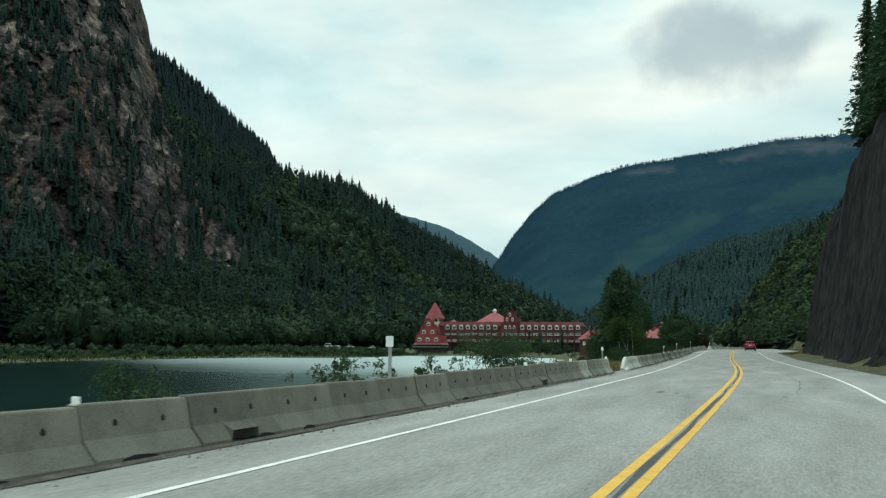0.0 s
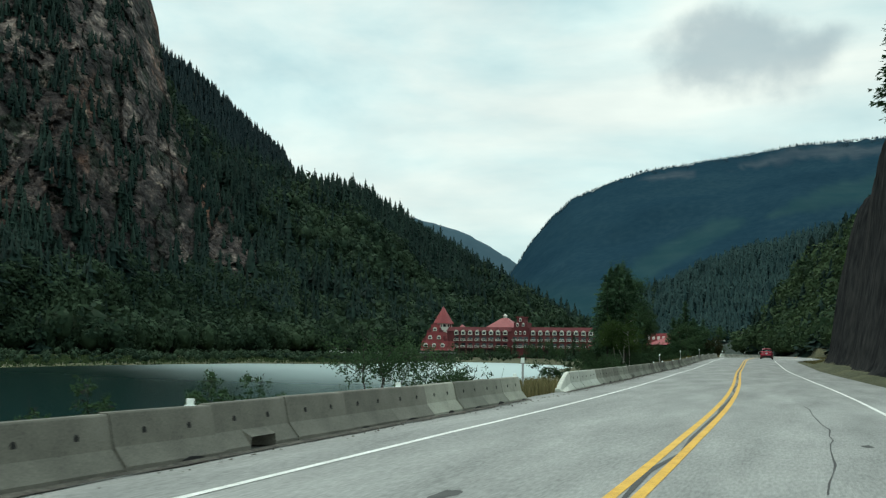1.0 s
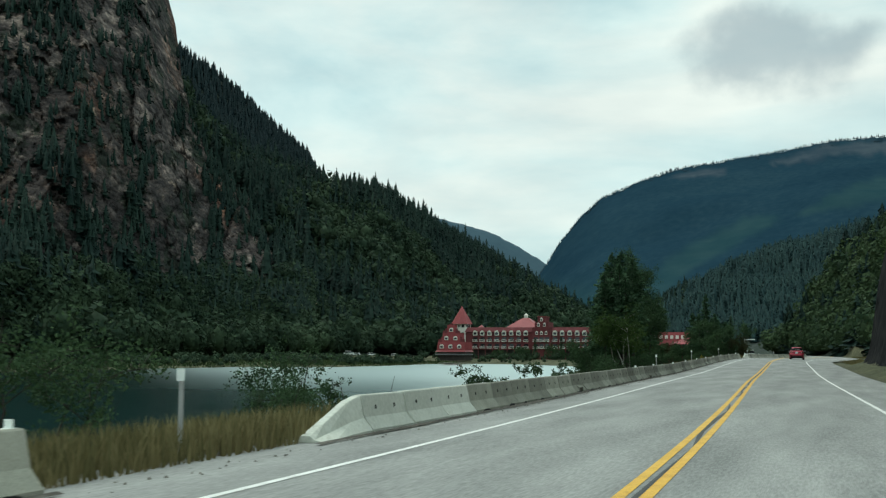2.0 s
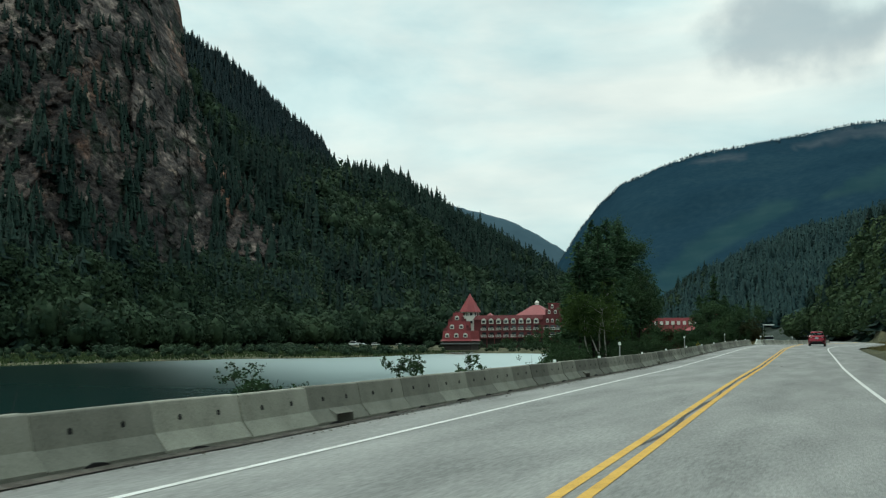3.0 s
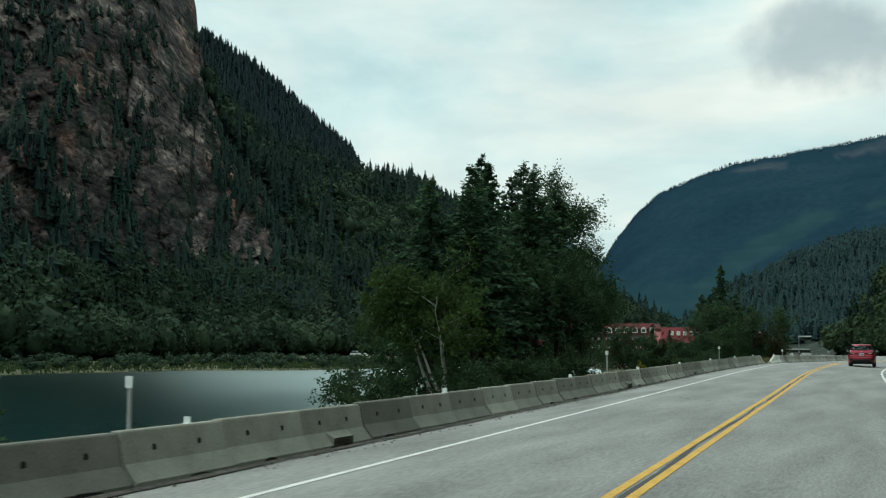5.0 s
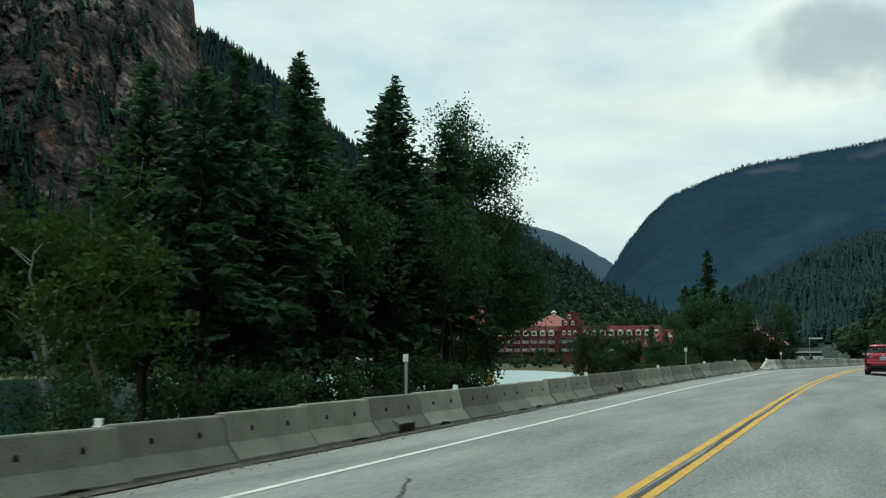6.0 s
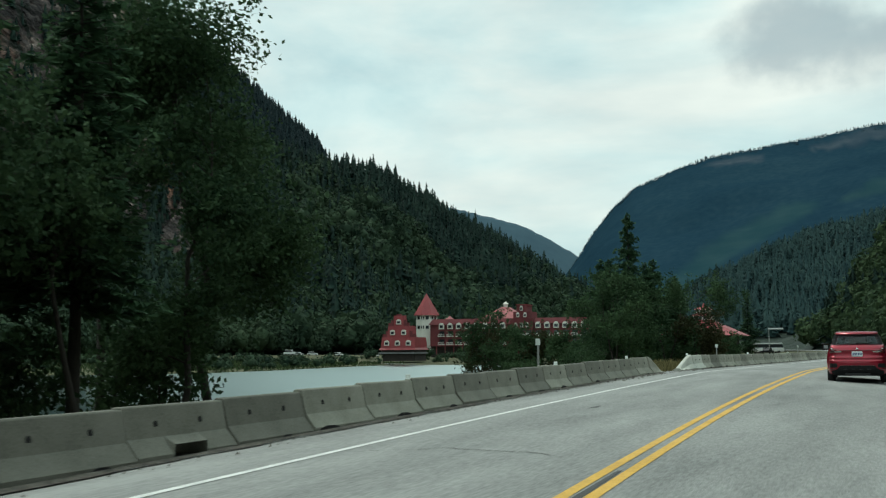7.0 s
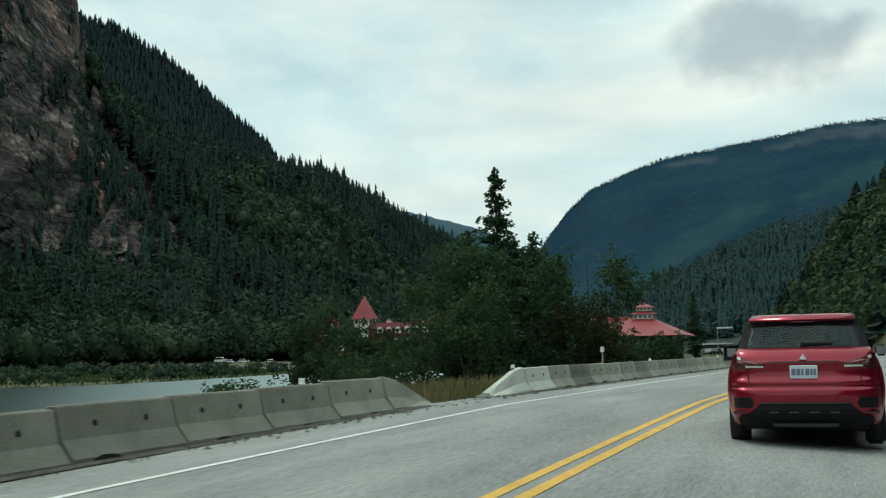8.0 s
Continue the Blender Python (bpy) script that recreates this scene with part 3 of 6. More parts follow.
    dz = hillside(r, el, D_R, D_F) + fbm(x / 150, y / 150, 65, 4) * 30 * np.sin(np.pi * np.clip((r - D_F) / (D_R - D_F), 0, 1))
    z = np.where((az > 24) & (az < 40) & (r > D_F), np.maximum(z, dz), z)
    el, top, foot = np.interp(ar, E_AZ, E_EL), np.interp(ar, E_AZ, E_R), np.interp(ar, E_AZ, E_F)
    ez = hillside(r, el, top, foot) * sm(9, 55, o) + fbm(x / 40, y / 40, 51, 3) * 5 * np.clip((r - foot) / 60, 0, 1)
    z = np.where((ar > -6) & (ar < 120) & (r > foot) & (o > 10), np.maximum(z, 0.3 + ez), z)
    el = np.interp(ar, H_AZ, H_EL)
    hz = hillside(r, el, 1500.0, 850.0) + fbm(x / 120, y / 120, 61, 4) * 16 * np.clip((r - 850) / 300, 0, 1)
    z = np.where((ar > -10) & (ar < 40) & (r > 850), np.maximum(z, hz), z)
    el = np.interp(ar, F_AZ, F_EL)
    fz = hillside(r, el, 4150.0, 2300.0, 0.85) + fbm(x / 400, y / 400, 71, 5) * 55 * np.sin(np.pi * np.clip((r - 2300) / 1850, 0, 1))
    z = np.where((ar > -17) & (ar < 40) & (r > 2300), np.maximum(z, fz), z)
    el = np.interp(ar, R_AZ, R_EL)
    rz = hillside(r, el, 4780.0, 4200.0, 0.7)
    z = np.where((ar > -30) & (ar < -9) & (r > 4200), np.maximum(z, rz), z)
    return z, az, r, crag, u, o


def build_ground():
    az = np.radians(np.concatenate([np.arange(-180, -62, 3.0), np.arange(-62, -48, 0.5), np.arange(-48, 24, 0.24), np.arange(24, 60, 0.6), np.arange(60, 180, 3.0)]))
    rr = np.concatenate([np.arange(1.5, 30, 1.5), 30 * 1.0155 ** np.arange(0, 188), 540 * 1.008 ** np.arange(0, 96), 1160 * 1.013 ** np.arange(0, 112)])
    rr = rr[rr < 4900]
    A, R = np.meshgrid(az, rr, indexing="ij")
    x, y = HUB[0] + R * np.sin(A), HUB[1] + R * np.cos(A)
    z, a, r, crag, u, o = height(x, y)
    n, k = A.shape
    z = z + 5.0 * nz2(x / 15, y / 15, 17) * (r > 3500)
    # the slope behind the cliff keeps back from its face
    z = z - (0.12 * np.maximum(z, 0) + 8) * sm(27.6, 29, a) * (a < 62) * (u > 0) * sm(15, 40, z) * ((z < cliff_top(a) * r) | (a > 34.1)) * (r < 1200)
    v = np.stack([x, y, z], -1).reshape(-1, 3)
    i, j = np.meshgrid(np.arange(n), np.arange(k - 1), indexing="ij")
    i2 = (i + 1) % n
    f = np.stack([i * k + j, i2 * k + j, i2 * k + j + 1, i * k + j + 1], -1).reshape(-1, 4)[:, ::-1]
    ob = tri_mesh("ground", v, f, M_GRASS, smooth=False)
    me = ob.data
    for m in (M_FLOOR, M_ROCK, M_FARWOOD_HAZY, M_BLUFF, M_FARHAZE):
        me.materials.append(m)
    c = v[f].mean(1)
    zc, ac, rc, cr, uc, oc = height(c[:, 0], c[:, 1])
    mi = np.zeros(len(f), np.int32)
    mi[(rc > 560) | ((oc > 12.5) & (rc > 60)) | (uc > 0.004) & (ac > 20)] = 1
    e1, e2 = v[f[:, 2]] - v[f[:, 0]], v[f[:, 3]] - v[f[:, 1]]
    nn = np.cross(e1, e2)
    steep = 1 - np.abs(nn[:, 2]) / (np.linalg.norm(nn, axis=1) + 1e-9)
    rocky = ((cr > 0.3) | (zc < cliff_top(ac) * rc) & (ac > 27.6)) & (uc > 0.03) & (rc < 1250) & (ac > 0) & (zc > 26 + 14 * fbm(ac * 1.5, rc / 60, 48, 3))
    mi[rocky] = 2
    bluff = (oc > 9.5) & (oc < 17) & (c[:, 1] > 15) & (c[:, 1] < 245) & (steep > 0.15)
    mi[bluff] = 4
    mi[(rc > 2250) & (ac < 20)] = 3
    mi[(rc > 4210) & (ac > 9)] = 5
    me.polygons.foreach_set("material_index", mi)
    me.polygons.foreach_set("use_smooth", mi != 4)
    # young growth and felled ground on the far hill, by bearing and slope of sight
    rv = np.hypot(v[:, 0] - HUB[0], v[:, 1] - HUB[1])
    av, ev = a.ravel(), v[:, 2] / rv
    wave = 0.004 * fbm(av * 1.7, ev * 60, 78, 4)
    y1 = 1 - np.abs(ev + wave - np.interp(av, [2.6, 4.45, 6.95, 8.8], [0.118, 0.106, 0.083, 0.058])) / np.interp(av, [2.2, 4, 8, 9.6], [0.004, 0.014, 0.016, 0.004])
    y1 *= sm(2.0, 3.2, av) * sm(9.8, 8.6, av)
    y2 = (1 - np.abs(ev + wave - np.interp(av, [-6, -1.9, 0, 1.5], [0.152, 0.139, 0.130, 0.119])) / np.interp(av, [-1, 1.6], [0.013, 0.003])) * sm(1.8, 0.8, av)
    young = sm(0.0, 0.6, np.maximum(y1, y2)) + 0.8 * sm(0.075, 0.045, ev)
    b1 = (1 - np.abs(ev + wave - np.interp(av, [5.0, 6.4, 7.7], [0.1600, 0.1595, 0.155])) / np.interp(av, [5.0, 6.2, 7.9], [0.0058, 0.0048, 0.001])) * sm(4.8, 5.2, av) * sm(8.0, 7.2, av)
    b2 = (1 - np.abs(ev + 1.5 * wave - np.interp(av, [-2.2, -0.7, 1.4, 3.3], [0.1755, 0.1765, 0.171, 0.1625])) / np.interp(av, [-2, 1.4, 3.5], [0.0060, 0.0052, 0.001])) * sm(3.6, 2.4, av)
    felled = sm(0.0, 0.7, np.maximum(b1, b2))
    for nm, val in (("young_growth", young), ("felled", felled)):
        me.attributes.new(nm, 'FLOAT', 'POINT').data.foreach_set("value", np.clip(val, 0, 1).astype(np.float32))
    tagged(ob, "valley ground of grass banks, forest floor and bare cliff rock", "ground", kind="structure")
    return ob


# ---- the bare cliff: broken faces set one beside the other ----
C_AZ = np.array([27.0, 29, 31, 33, 34.35, 36.5, 40, 50, 62])
C_COT = np.array([2.2, 2.0, 1.78, 1.65, 1.55, 1.12, 1.0, 1.0, 1.0])


def facets(p, q, size, amp, tilt, seed):
    """Leaning flat faces: each cell of a jittered grid is a plane of its own."""
    ca, sa = math.cos(0.55), math.sin(0.55)
    x, y = (p * ca + q * sa) / size, (-p * sa + q * ca) / (size * 1.35)
    x, y = x + 0.25 * nz2(x * 2.3, y * 2.3, seed + 5), y + 0.25 * nz2(x * 2.3, y * 2.3, seed + 6)
    xi, yi = np.floor(x), np.floor(y)
    best, val = np.full(x.shape, 9.0), np.zeros(x.shape)
    for i in (-1, 0, 1):
        for j in (-1, 0, 1):
            gx, gy = xi + i, yi + j
            h = [nz2(gx, gy, seed + 11 * k) for k in range(5)]
            dx, dy = x - gx - 0.5 - 0.45 * h[0], y - gy - 0.5 - 0.45 * h[1]
            d = np.maximum(np.abs(dx + 0.2 * dy), np.abs(dy))
            v = amp * h[2] + tilt * size * (h[3] * dx + (h[4] + 0.25) * dy)
            near = d < best
            best, val = np.where(near, d, best), np.where(near, v, val)
    return val


def cliff_top(az):
    rise = np.interp(az, [27.4, 28.2, 29.84, 30.95, 32.07, 33.6, 34.15], [0.050, 0.071, 0.117, 0.143, 0.168, 0.224, 0.262]) + 0.014 * fbm(az * 1.3, az * 0, 91, 4)
    top = np.interp(az, W_AZ, W_EL) + 0.006 * fbm(az * 2.2, az * 0, 92, 4)
    return np.where(az < 34.15, np.maximum(rise, 0.03), top)


def cliff_point(az, t):
    """A place on the cliff by bearing and slope of sight from the hub."""
    foot, cot = np.interp(az, W_AZ, W_F), np.interp(az, C_AZ, C_COT)
    r = foot / (1 - np.minimum(cot * t, 0.72))
    p, q = np.radians(az) * 800, t * 800
    side = sm(0, 1.2, az - 27.6)
    d = 26 * fbm(p / 70 + 0.4 * q / 70, q / 160, 95, 3) + facets(p, q, 46, 5, 0.30, 101) + facets(p, q, 17, 1.8, 0.40, 151) + facets(p, q, 6.5, 0.6, 0.45, 201) + facets(p, q, 3.2, 0.2, 0.4, 251)
    r = r - (d + 14) * side * sm(0.0, 0.05, t)
    a = np.radians(az)
    return np.stack([HUB[0] - r * np.sin(a), HUB[1] + r * np.cos(a), t * r - 2.0], -1)


def build_cliff():
    az = np.concatenate([np.arange(27.2, 47, 0.075), np.arange(47, 62, 0.3)])
    w = np.linspace(0, 1, 300)
    A, Wt = np.meshgrid(az, w, indexing="ij")
    lo = 0.012
    T = lo + (cliff_top(A) - lo) * Wt
    v = cliff_point(A, T)
    back = v[:, -1:].copy()
    rad = np.stack([-np.sin(np.radians(az)), np.cos(np.radians(az)), 0 * az], -1)[:, None]
    b1, b2 = back + rad * 40 + (0, 0, -2), back + rad * 260 + (0, 0, -70)
    v = np.concatenate([v, b1, b2], 1)
    n, k = v.shape[:2]
    i, j = np.meshgrid(np.arange(n - 1), np.arange(k - 1), indexing="ij")
    f = np.stack([i * k + j, i * k + j + 1, (i + 1) * k + j + 1, (i + 1) * k + j], -1).reshape(-1, 4)[:, ::-1]
    ob = tri_mesh("cliff", v.reshape(-1, 3), f, M_ROCK)
    tagged(ob, "dark grey-brown rock cliff with rusty and pale scars above the lake", "cliff", kind="structure")


build_ground()
build_cliff()
lake = arrays("water", [(-700, -700, WATER_Z), (60, -700, WATER_Z), (60, 620, WATER_Z), (-700, 620, WATER_Z)], [(0, 1, 2, 3)], M_WATER)
tagged(lake, "calm grey-green mountain lake reflecting the sky", "lake", kind="structure")
rd = strip("road", -140, 640, [-6.3, -LANE, 0, LANE, 6.3], [-0.02, 0, 0, 0, -0.02], M_ASPHALT, 2.0)
tagged(rd, "worn grey two-lane asphalt highway", "road", kind="structure")
for nm, o0, w, mt, lb in (("edge_line", -LANE, 0.11, M_WHITE, "worn white edge line on asphalt"), ("edge_line", LANE, 0.11, M_WHITE, "worn white edge line on asphalt"),
                          ("centre_line", -0.02, 0.12, M_YELLOW, "yellow painted centre line on asphalt"), ("centre_line", 0.22, 0.12, M_YELLOW, "yellow painted centre line on asphalt")):
    ln = strip(nm, -140, 600, [o0 - w / 2, o0 + w / 2], [0.006, 0.006], mt, 1.0)
    tagged(ln, lb, "road marking", "road lines", kind="structure")

# ---- concrete barriers ----
BAR_H = 0.63
PROFILE = [(0.0, 0.0), (0.0, 0.06), (0.16, 0.26), (0.235, BAR_H - 0.02), (0.25, BAR_H), (0.37, BAR_H), (0.385, BAR_H - 0.02), (0.46, 0.26), (0.60, 0.06), (0.60, 0.0)]


def ring(bm, y, scale_z=1.0, lift=0.0):
    return [bm.verts.new((-d, y, max(z * scale_z, lift))) for d, z in PROFILE]


def bridge(bm, a, b):
    n = len(a)
    for i in range(n):
        bm.faces.new((a[i], b[i], b[(i + 1) % n], a[(i + 1) % n]))


def block_mesh(kind):
    """A block 2.5 m long whose road face stands at x = 0, its middle at y = 0."""
    bm = bmesh.new()
    if kind == "drain":
        ys = [-1.235, -1.2, -0.42, -0.40, 0.40, 0.42, 1.2, 1.235]
        lifts = [0, 0, 0, 0.17, 0.17, 0, 0, 0]
    else:
        ys = [-1.235, -1.2, -0.6, 0.6, 1.2, 1.235]
        lifts = [0] * 6
    rings = [ring(bm, y, 1.0 if 0 < i < len(ys) - 1 else 0.985, l) for i, (y, l) in enumerate(zip(ys, lifts))]
    for a, b in zip(rings, rings[1:]):
        bridge(bm, a, b)
    bm.faces.new(rings[0])
    bm.faces.new(rings[-1][::-1])
    if kind == "end":
        for v in bm.verts:
            u = (v.co.y + 1.235) / 2.47
            v.co.z *= 0.16 + 0.84 * min(1, u * 1.15)
    bmesh.ops.recalc_face_normals(bm, faces=bm.faces[:])
    return bm


# no real opening: a plug whose near-black colour gives the hole's shade
def hole_mesh():
    bm = bmesh.new()
    tube(bm, (-0.30, 0, 0), (-0.181, 0, 0.0), 0.036, n=12)
    for v in bm.verts:
        v.co.z *= 1.6
        v.co.y *= 1.25
    return bm


def notch_mesh():
    """A worn gap under the block's toe: a solid piece in the near-black of its shade."""
    bm = bmesh.new()
    prism(bm, [(-0.36, -0.01), (-0.30, 0.05), (-0.1, 0.085), (0.12, 0.075), (0.28, 0.05), (0.38, -0.01)], -0.1, 0.014)
    return bm


_blocks = {}
for kind in ("plain", "drain", "end"):
    bm = block_mesh(kind)
    me = bpy.data.meshes.new("barrier_" + kind)
    bm.to_mesh(me)
    bm.free()
    me.materials.append(M_CONCRETE)
    _blocks[kind] = me
_old = {}
for kind in _blocks:
    _old[kind] = _blocks[kind].copy()
    _old[kind].materials[0] = M_CONCRETE_OLD
_pale = {}
for kind in _blocks:
    _pale[kind] = _blocks[kind].copy()
    _pale[kind].materials[0] = M_CONCRETE_NEW
_bm = notch_mesh()
_notch = bpy.data.meshes.new("base_notch")
_bm.to_mesh(_notch)
_bm.free()
_notch.materials.append(M_HOLE_SHADE)
_bm = hole_mesh()
_hole = bpy.data.meshes.new("lifting_hole")
_bm.to_mesh(_hole)
_bm.free()
_hole.materials.append(M_HOLE_SHADE)


def barrier(s, kind="plain", pale=False, flip=False, o=None, long=0.918, slots=False):
    o = -BAR if o is None else o
    m = road_m(s, o, 0.0)
    rnd = random.Random(int(s * 10))
    m = m @ pose(rnd.uniform(-0.015, 0.015), 0, rnd.uniform(-0.012, 0.006), rnd.uniform(-.3, .3), rnd.uniform(-.5, .5), rnd.uniform(-.35, .35))
    if flip:
        m = m @ Matrix.Rotation(math.pi, 4, "Z") @ Matrix.Translation((0.60, 0, 0))
    ob = new("concrete_barrier", (_pale if pale else _old if s < 24 else _blocks)[kind])
    ob.matrix_world = m @ Matrix.Diagonal((1, long, 1, 1))
    label = {"plain": "grey weathered precast concrete road barrier block", "drain": "grey concrete barrier block with a drain opening", "end": "concrete barrier block sloping down to its end"}[kind]
    if pale:
        label = "pale new " + label.replace("grey ", "").replace("weathered ", "")
    tagged(ob, label, "road barrier", "roadside barriers")
    if kind != "end":
        for y in (-0.55, 0.55):
            h = new("lifting_hole", _hole)
            h.parent = ob
            h.location = (-0.005, y, 0.395)
    if slots and not pale:
        w = new("base_notch", _notch)
        w.parent = ob
        w.location = (0, rnd.uniform(-0.7, 0.7), 0)
        w.scale = (1, rnd.uniform(0.5, 1.3), rnd.uniform(0.6, 1.0))
    return ob


END_ONE, START_TWO, START_THREE = 33.33, 40.1, 184.5
PITCH = 2.2325
DRAINS = (-3.5, 15.6, 63.6, 85.76, 105.5, 130.4, 148.28)
RND = random.Random(4)


def run_of_blocks(first, n, pale=(), o=None):
    for i in range(n):
        s = first + (i + 0.5) * PITCH
        drain = any(abs(s - d) < PITCH / 2 for d in DRAINS)
        barrier(s, "drain" if drain else "plain", pale=i in pale, o=o, slots=RND.random() < 0.7, long=PITCH / 2.48)


run_of_blocks(END_ONE - 46 * PITCH, 46)
barrier(START_TWO + 1.05, "end", pale=True, long=0.86)
run_of_blocks(42.2275, 61, (0, 1, 2))
barrier(179.5, "end", flip=True, long=0.9)
barrier(START_THREE + 1.35, "end", pale=True, long=1.15)
run_of_blocks(187.3, 52, (0,))

# ---- lakeside hotel ----
def slab(name, x0, x1, y0, y1, z0, z1, mat, parent, label=""):
    bm = bmesh.new()
    box(bm, x0, x1, y0, y1, z0, z1)
    return part(name, bm, mat, parent, label)


def dormer(parent, x, y, z, w=1.5, h=1.9):
    """A white arched window in a small projecting frame."""
    bm = bmesh.new()
    pts = [(-w / 2, 0), (w / 2, 0), (w / 2, h * 0.62)] + [(w / 2 * math.cos(a), h * 0.62 + h * 0.38 * math.sin(a)) for a in np.linspace(0.3, math.pi - 0.3, 6)] + [(-w / 2, h * 0.62)]
    a = [bm.verts.new((px, 0.0, pz)) for px, pz in pts]
    b = [bm.verts.new((px, 0.9, pz)) for px, pz in pts]
    n = len(pts)
    for i in range(n):
        bm.faces.new((a[i], a[(i + 1) % n], b[(i + 1) % n], b[i]))
    bm.faces.new(a[::-1])
    bmesh.ops.recalc_face_normals(bm, faces=bm.faces[:])
    win = part("window", bm, M_WALL_WHITE, parent)
    win.location = (x, y, z)
    g = bmesh.new()
    box(g, -w * 0.34, w * 0.34, -0.05, 0.02, h * 0.16, h * 0.62)
    part("pane", g, M_GLASS_DARK, win)
    return win


def skirt(name, x0, x1, y0, y1, z0, z1, inset, mat, parent, ridge=None):
    """A roof tier that leans inward as it rises."""
    bm = bmesh.new()
    lo = [bm.verts.new(p) for p in ((x0, y0, z0), (x1, y0, z0), (x1, y1, z0), (x0, y1, z0))]
    ix = min(inset, (x1 - x0) / 2 - 0.02)
    iy = min(inset, (y1 - y0) / 2 - 0.02)
    hi = [bm.verts.new(p) for p in ((x0 + ix, y0 + iy, z1), (x1 - ix, y0 + iy, z1), (x1 - ix, y1 - iy, z1), (x0 + ix, y1 - iy, z1))]
    for i in range(4):
        bm.faces.new((lo[i], lo[(i + 1) % 4], hi[(i + 1) % 4], hi[i]))
    bm.faces.new(hi)
    bm.faces.new(lo[::-1])
    return part(name, bm, mat, parent)


def balcony_row(parent, x0, n, step, y, z):
    for i in range(n):
        x = x0 + i * step
        bm = bmesh.new()
        box(bm, x - 1.25, x + 1.25, y - 1.1, y, z, z + 0.18)
        box(bm, x - 1.25, x + 1.25, y - 1.1, y - 1.0, z + 0.95, z + 1.05)
        for k in range(7):
            box(bm, x - 1.2 + k * 0.4 - 0.05, x - 1.2 + k * 0.4 + 0.05, y - 1.1, y - 1.02, z + 0.18, z + 0.95)
        part("balcony", bm, M_WALL_WHITE, parent)
        bm = bmesh.new()
        box(bm, x - 1.0, x + 1.0, y - 0.04, y + 0.1, z + 0.2, z + 2.1)
        part("balcony_door", bm, M_GLASS_DARK, parent)


lodge = thing("stepped_lodge", "red lodge with a stepped gable front at the water", "hotel", m=pose(-165.5, 499.5, 0) @ Matrix.Diagonal((0.73, 0.85, 0.90, 1)))
# stepped gable house at the water
slab("foundation", 0.6, 17.4, 0.8, 13, -2.6, 0.2, M_DARK, lodge)
slab("deck", -0.8, 18.4, -0.8, 13, 0.2, 0.8, surface("deck_grey", [(0.12, 0.12, 0.12), (0.2, 0.2, 0.2)], 0.5, 0.8), lodge)
slab("ground_floor", 0.4, 17.6, 0.4, 13, 0.8, 1.9, M_DARK, lodge)
skirt("roof", -0.8, 18.4, -0.8, 14, 1.7, 2.5, 0.7, M_RED_ROOF, lodge)
skirt("gable_wall", 0.0, 17.6, 0.0, 14, 2.5, 6.6, 0.5, M_RED_ROOF, lodge)
skirt("gable_wall", 3.0, 14.6, 0.7, 8.5, 6.6, 11.0, 0.4, M_RED_ROOF, lodge)
skirt("gable_wall", 5.9, 11.7, 1.4, 4.2, 11.0, 15.0, 0.2, M_RED_ROOF, lodge)
for x0, x1, z0, z1 in ((0.6, 2.2, 6.6, 7.9), (15.4, 17.0, 6.6, 7.9), (2.2, 3.2, 6.6, 9.0), (14.4, 15.4, 6.6, 9.0), (3.6, 5.0, 11.0, 12.2), (12.6, 14.0, 11.0, 12.2), (5.0, 6.1, 11.0, 13.2), (11.5, 12.6, 11.0, 13.2)):
    slab("parapet", x0, x1, 1.0, 2.6, z0, z1, M_RED_WALL, lodge)
slab("chimney", 7.2, 9.4, 2.2, 3.6, 15.0, 15.6, M_RED_WALL, lodge)
for x, y, z in ((3.2, -0.35, 3.4), (8.8, -0.35, 3.4), (14.4, -0.35, 3.4), (5.9, 0.3, 7.5), (11.7, 0.3, 7.5), (8.8, 1.0, 11.6)):
    dormer(lodge, x, y, z, 2.4, 2.0)
hotel = thing("lakeside_hotel", "long red timber hotel with a cone-roofed tower by the lake", "hotel", m=pose(-196.2, 565.5, 0.1) @ Matrix.Scale(1.075, 4))
# tower
bm = bmesh.new()
tube(bm, (16.1, 10, 1.0), (16.1, 10, 15.0), 4.4, 4.4, 8)
part("tower", bm, M_WALL_WHITE, hotel, "cream octagonal tower")
bm = bmesh.new()
tube(bm, (16.1, 10, 14.6), (16.1, 10, 23.2), 5.4, 0.05, 8)
part("tower_roof", bm, M_RED_ROOF, hotel, "red cone roof")
for k in range(7):
    a = radians(-165 + k * 25)
    for zz, hh in ((13.0, 1.3), (9.4, 1.2)):
        bm = bmesh.new()
        box(bm, -0.6, 0.6, -0.12, 0.1, zz, zz + hh, Matrix.Translation((16.1 + 4.2 * math.cos(a), 10 + 4.2 * math.sin(a), 0)) @ Matrix.Rotation(a + math.pi / 2, 4, "Z"))
        part("window", bm, M_GLASS_DARK, hotel)


def wing(x0, x1, n, first, step):
    slab("basement", x0, x1, 4.6, 15, -2.0, 2.8, M_DARK, hotel)
    slab("wall", x0, x1, 4.0, 15, 2.8, 11.0, M_RED_WALL, hotel, "red shingled hotel wall")
    skirt("roof", x0 - 0.4, x1 + 0.4, 3.2, 15.6, 10.8, 12.9, 1.2, M_RED_WALL, hotel)
    slab("porch_roof", x0, x1, 2.4, 4.0, 2.6, 2.9, M_RED_WALL, hotel)
    for i in range(n):
        dormer(hotel, first + i * step, 3.2, 9.1, 2.0, 2.4)
    balcony_row(hotel, first, n, step, 4.0, 6.2)
    balcony_row(hotel, first, n, step, 4.0, 3.1)
    for i in range(n + 1):
        slab("post", first + (i - 0.5) * step - 0.15, first + (i - 0.5) * step + 0.15, 2.5, 2.8, -1.8, 2.6, M_RED_WALL, hotel)


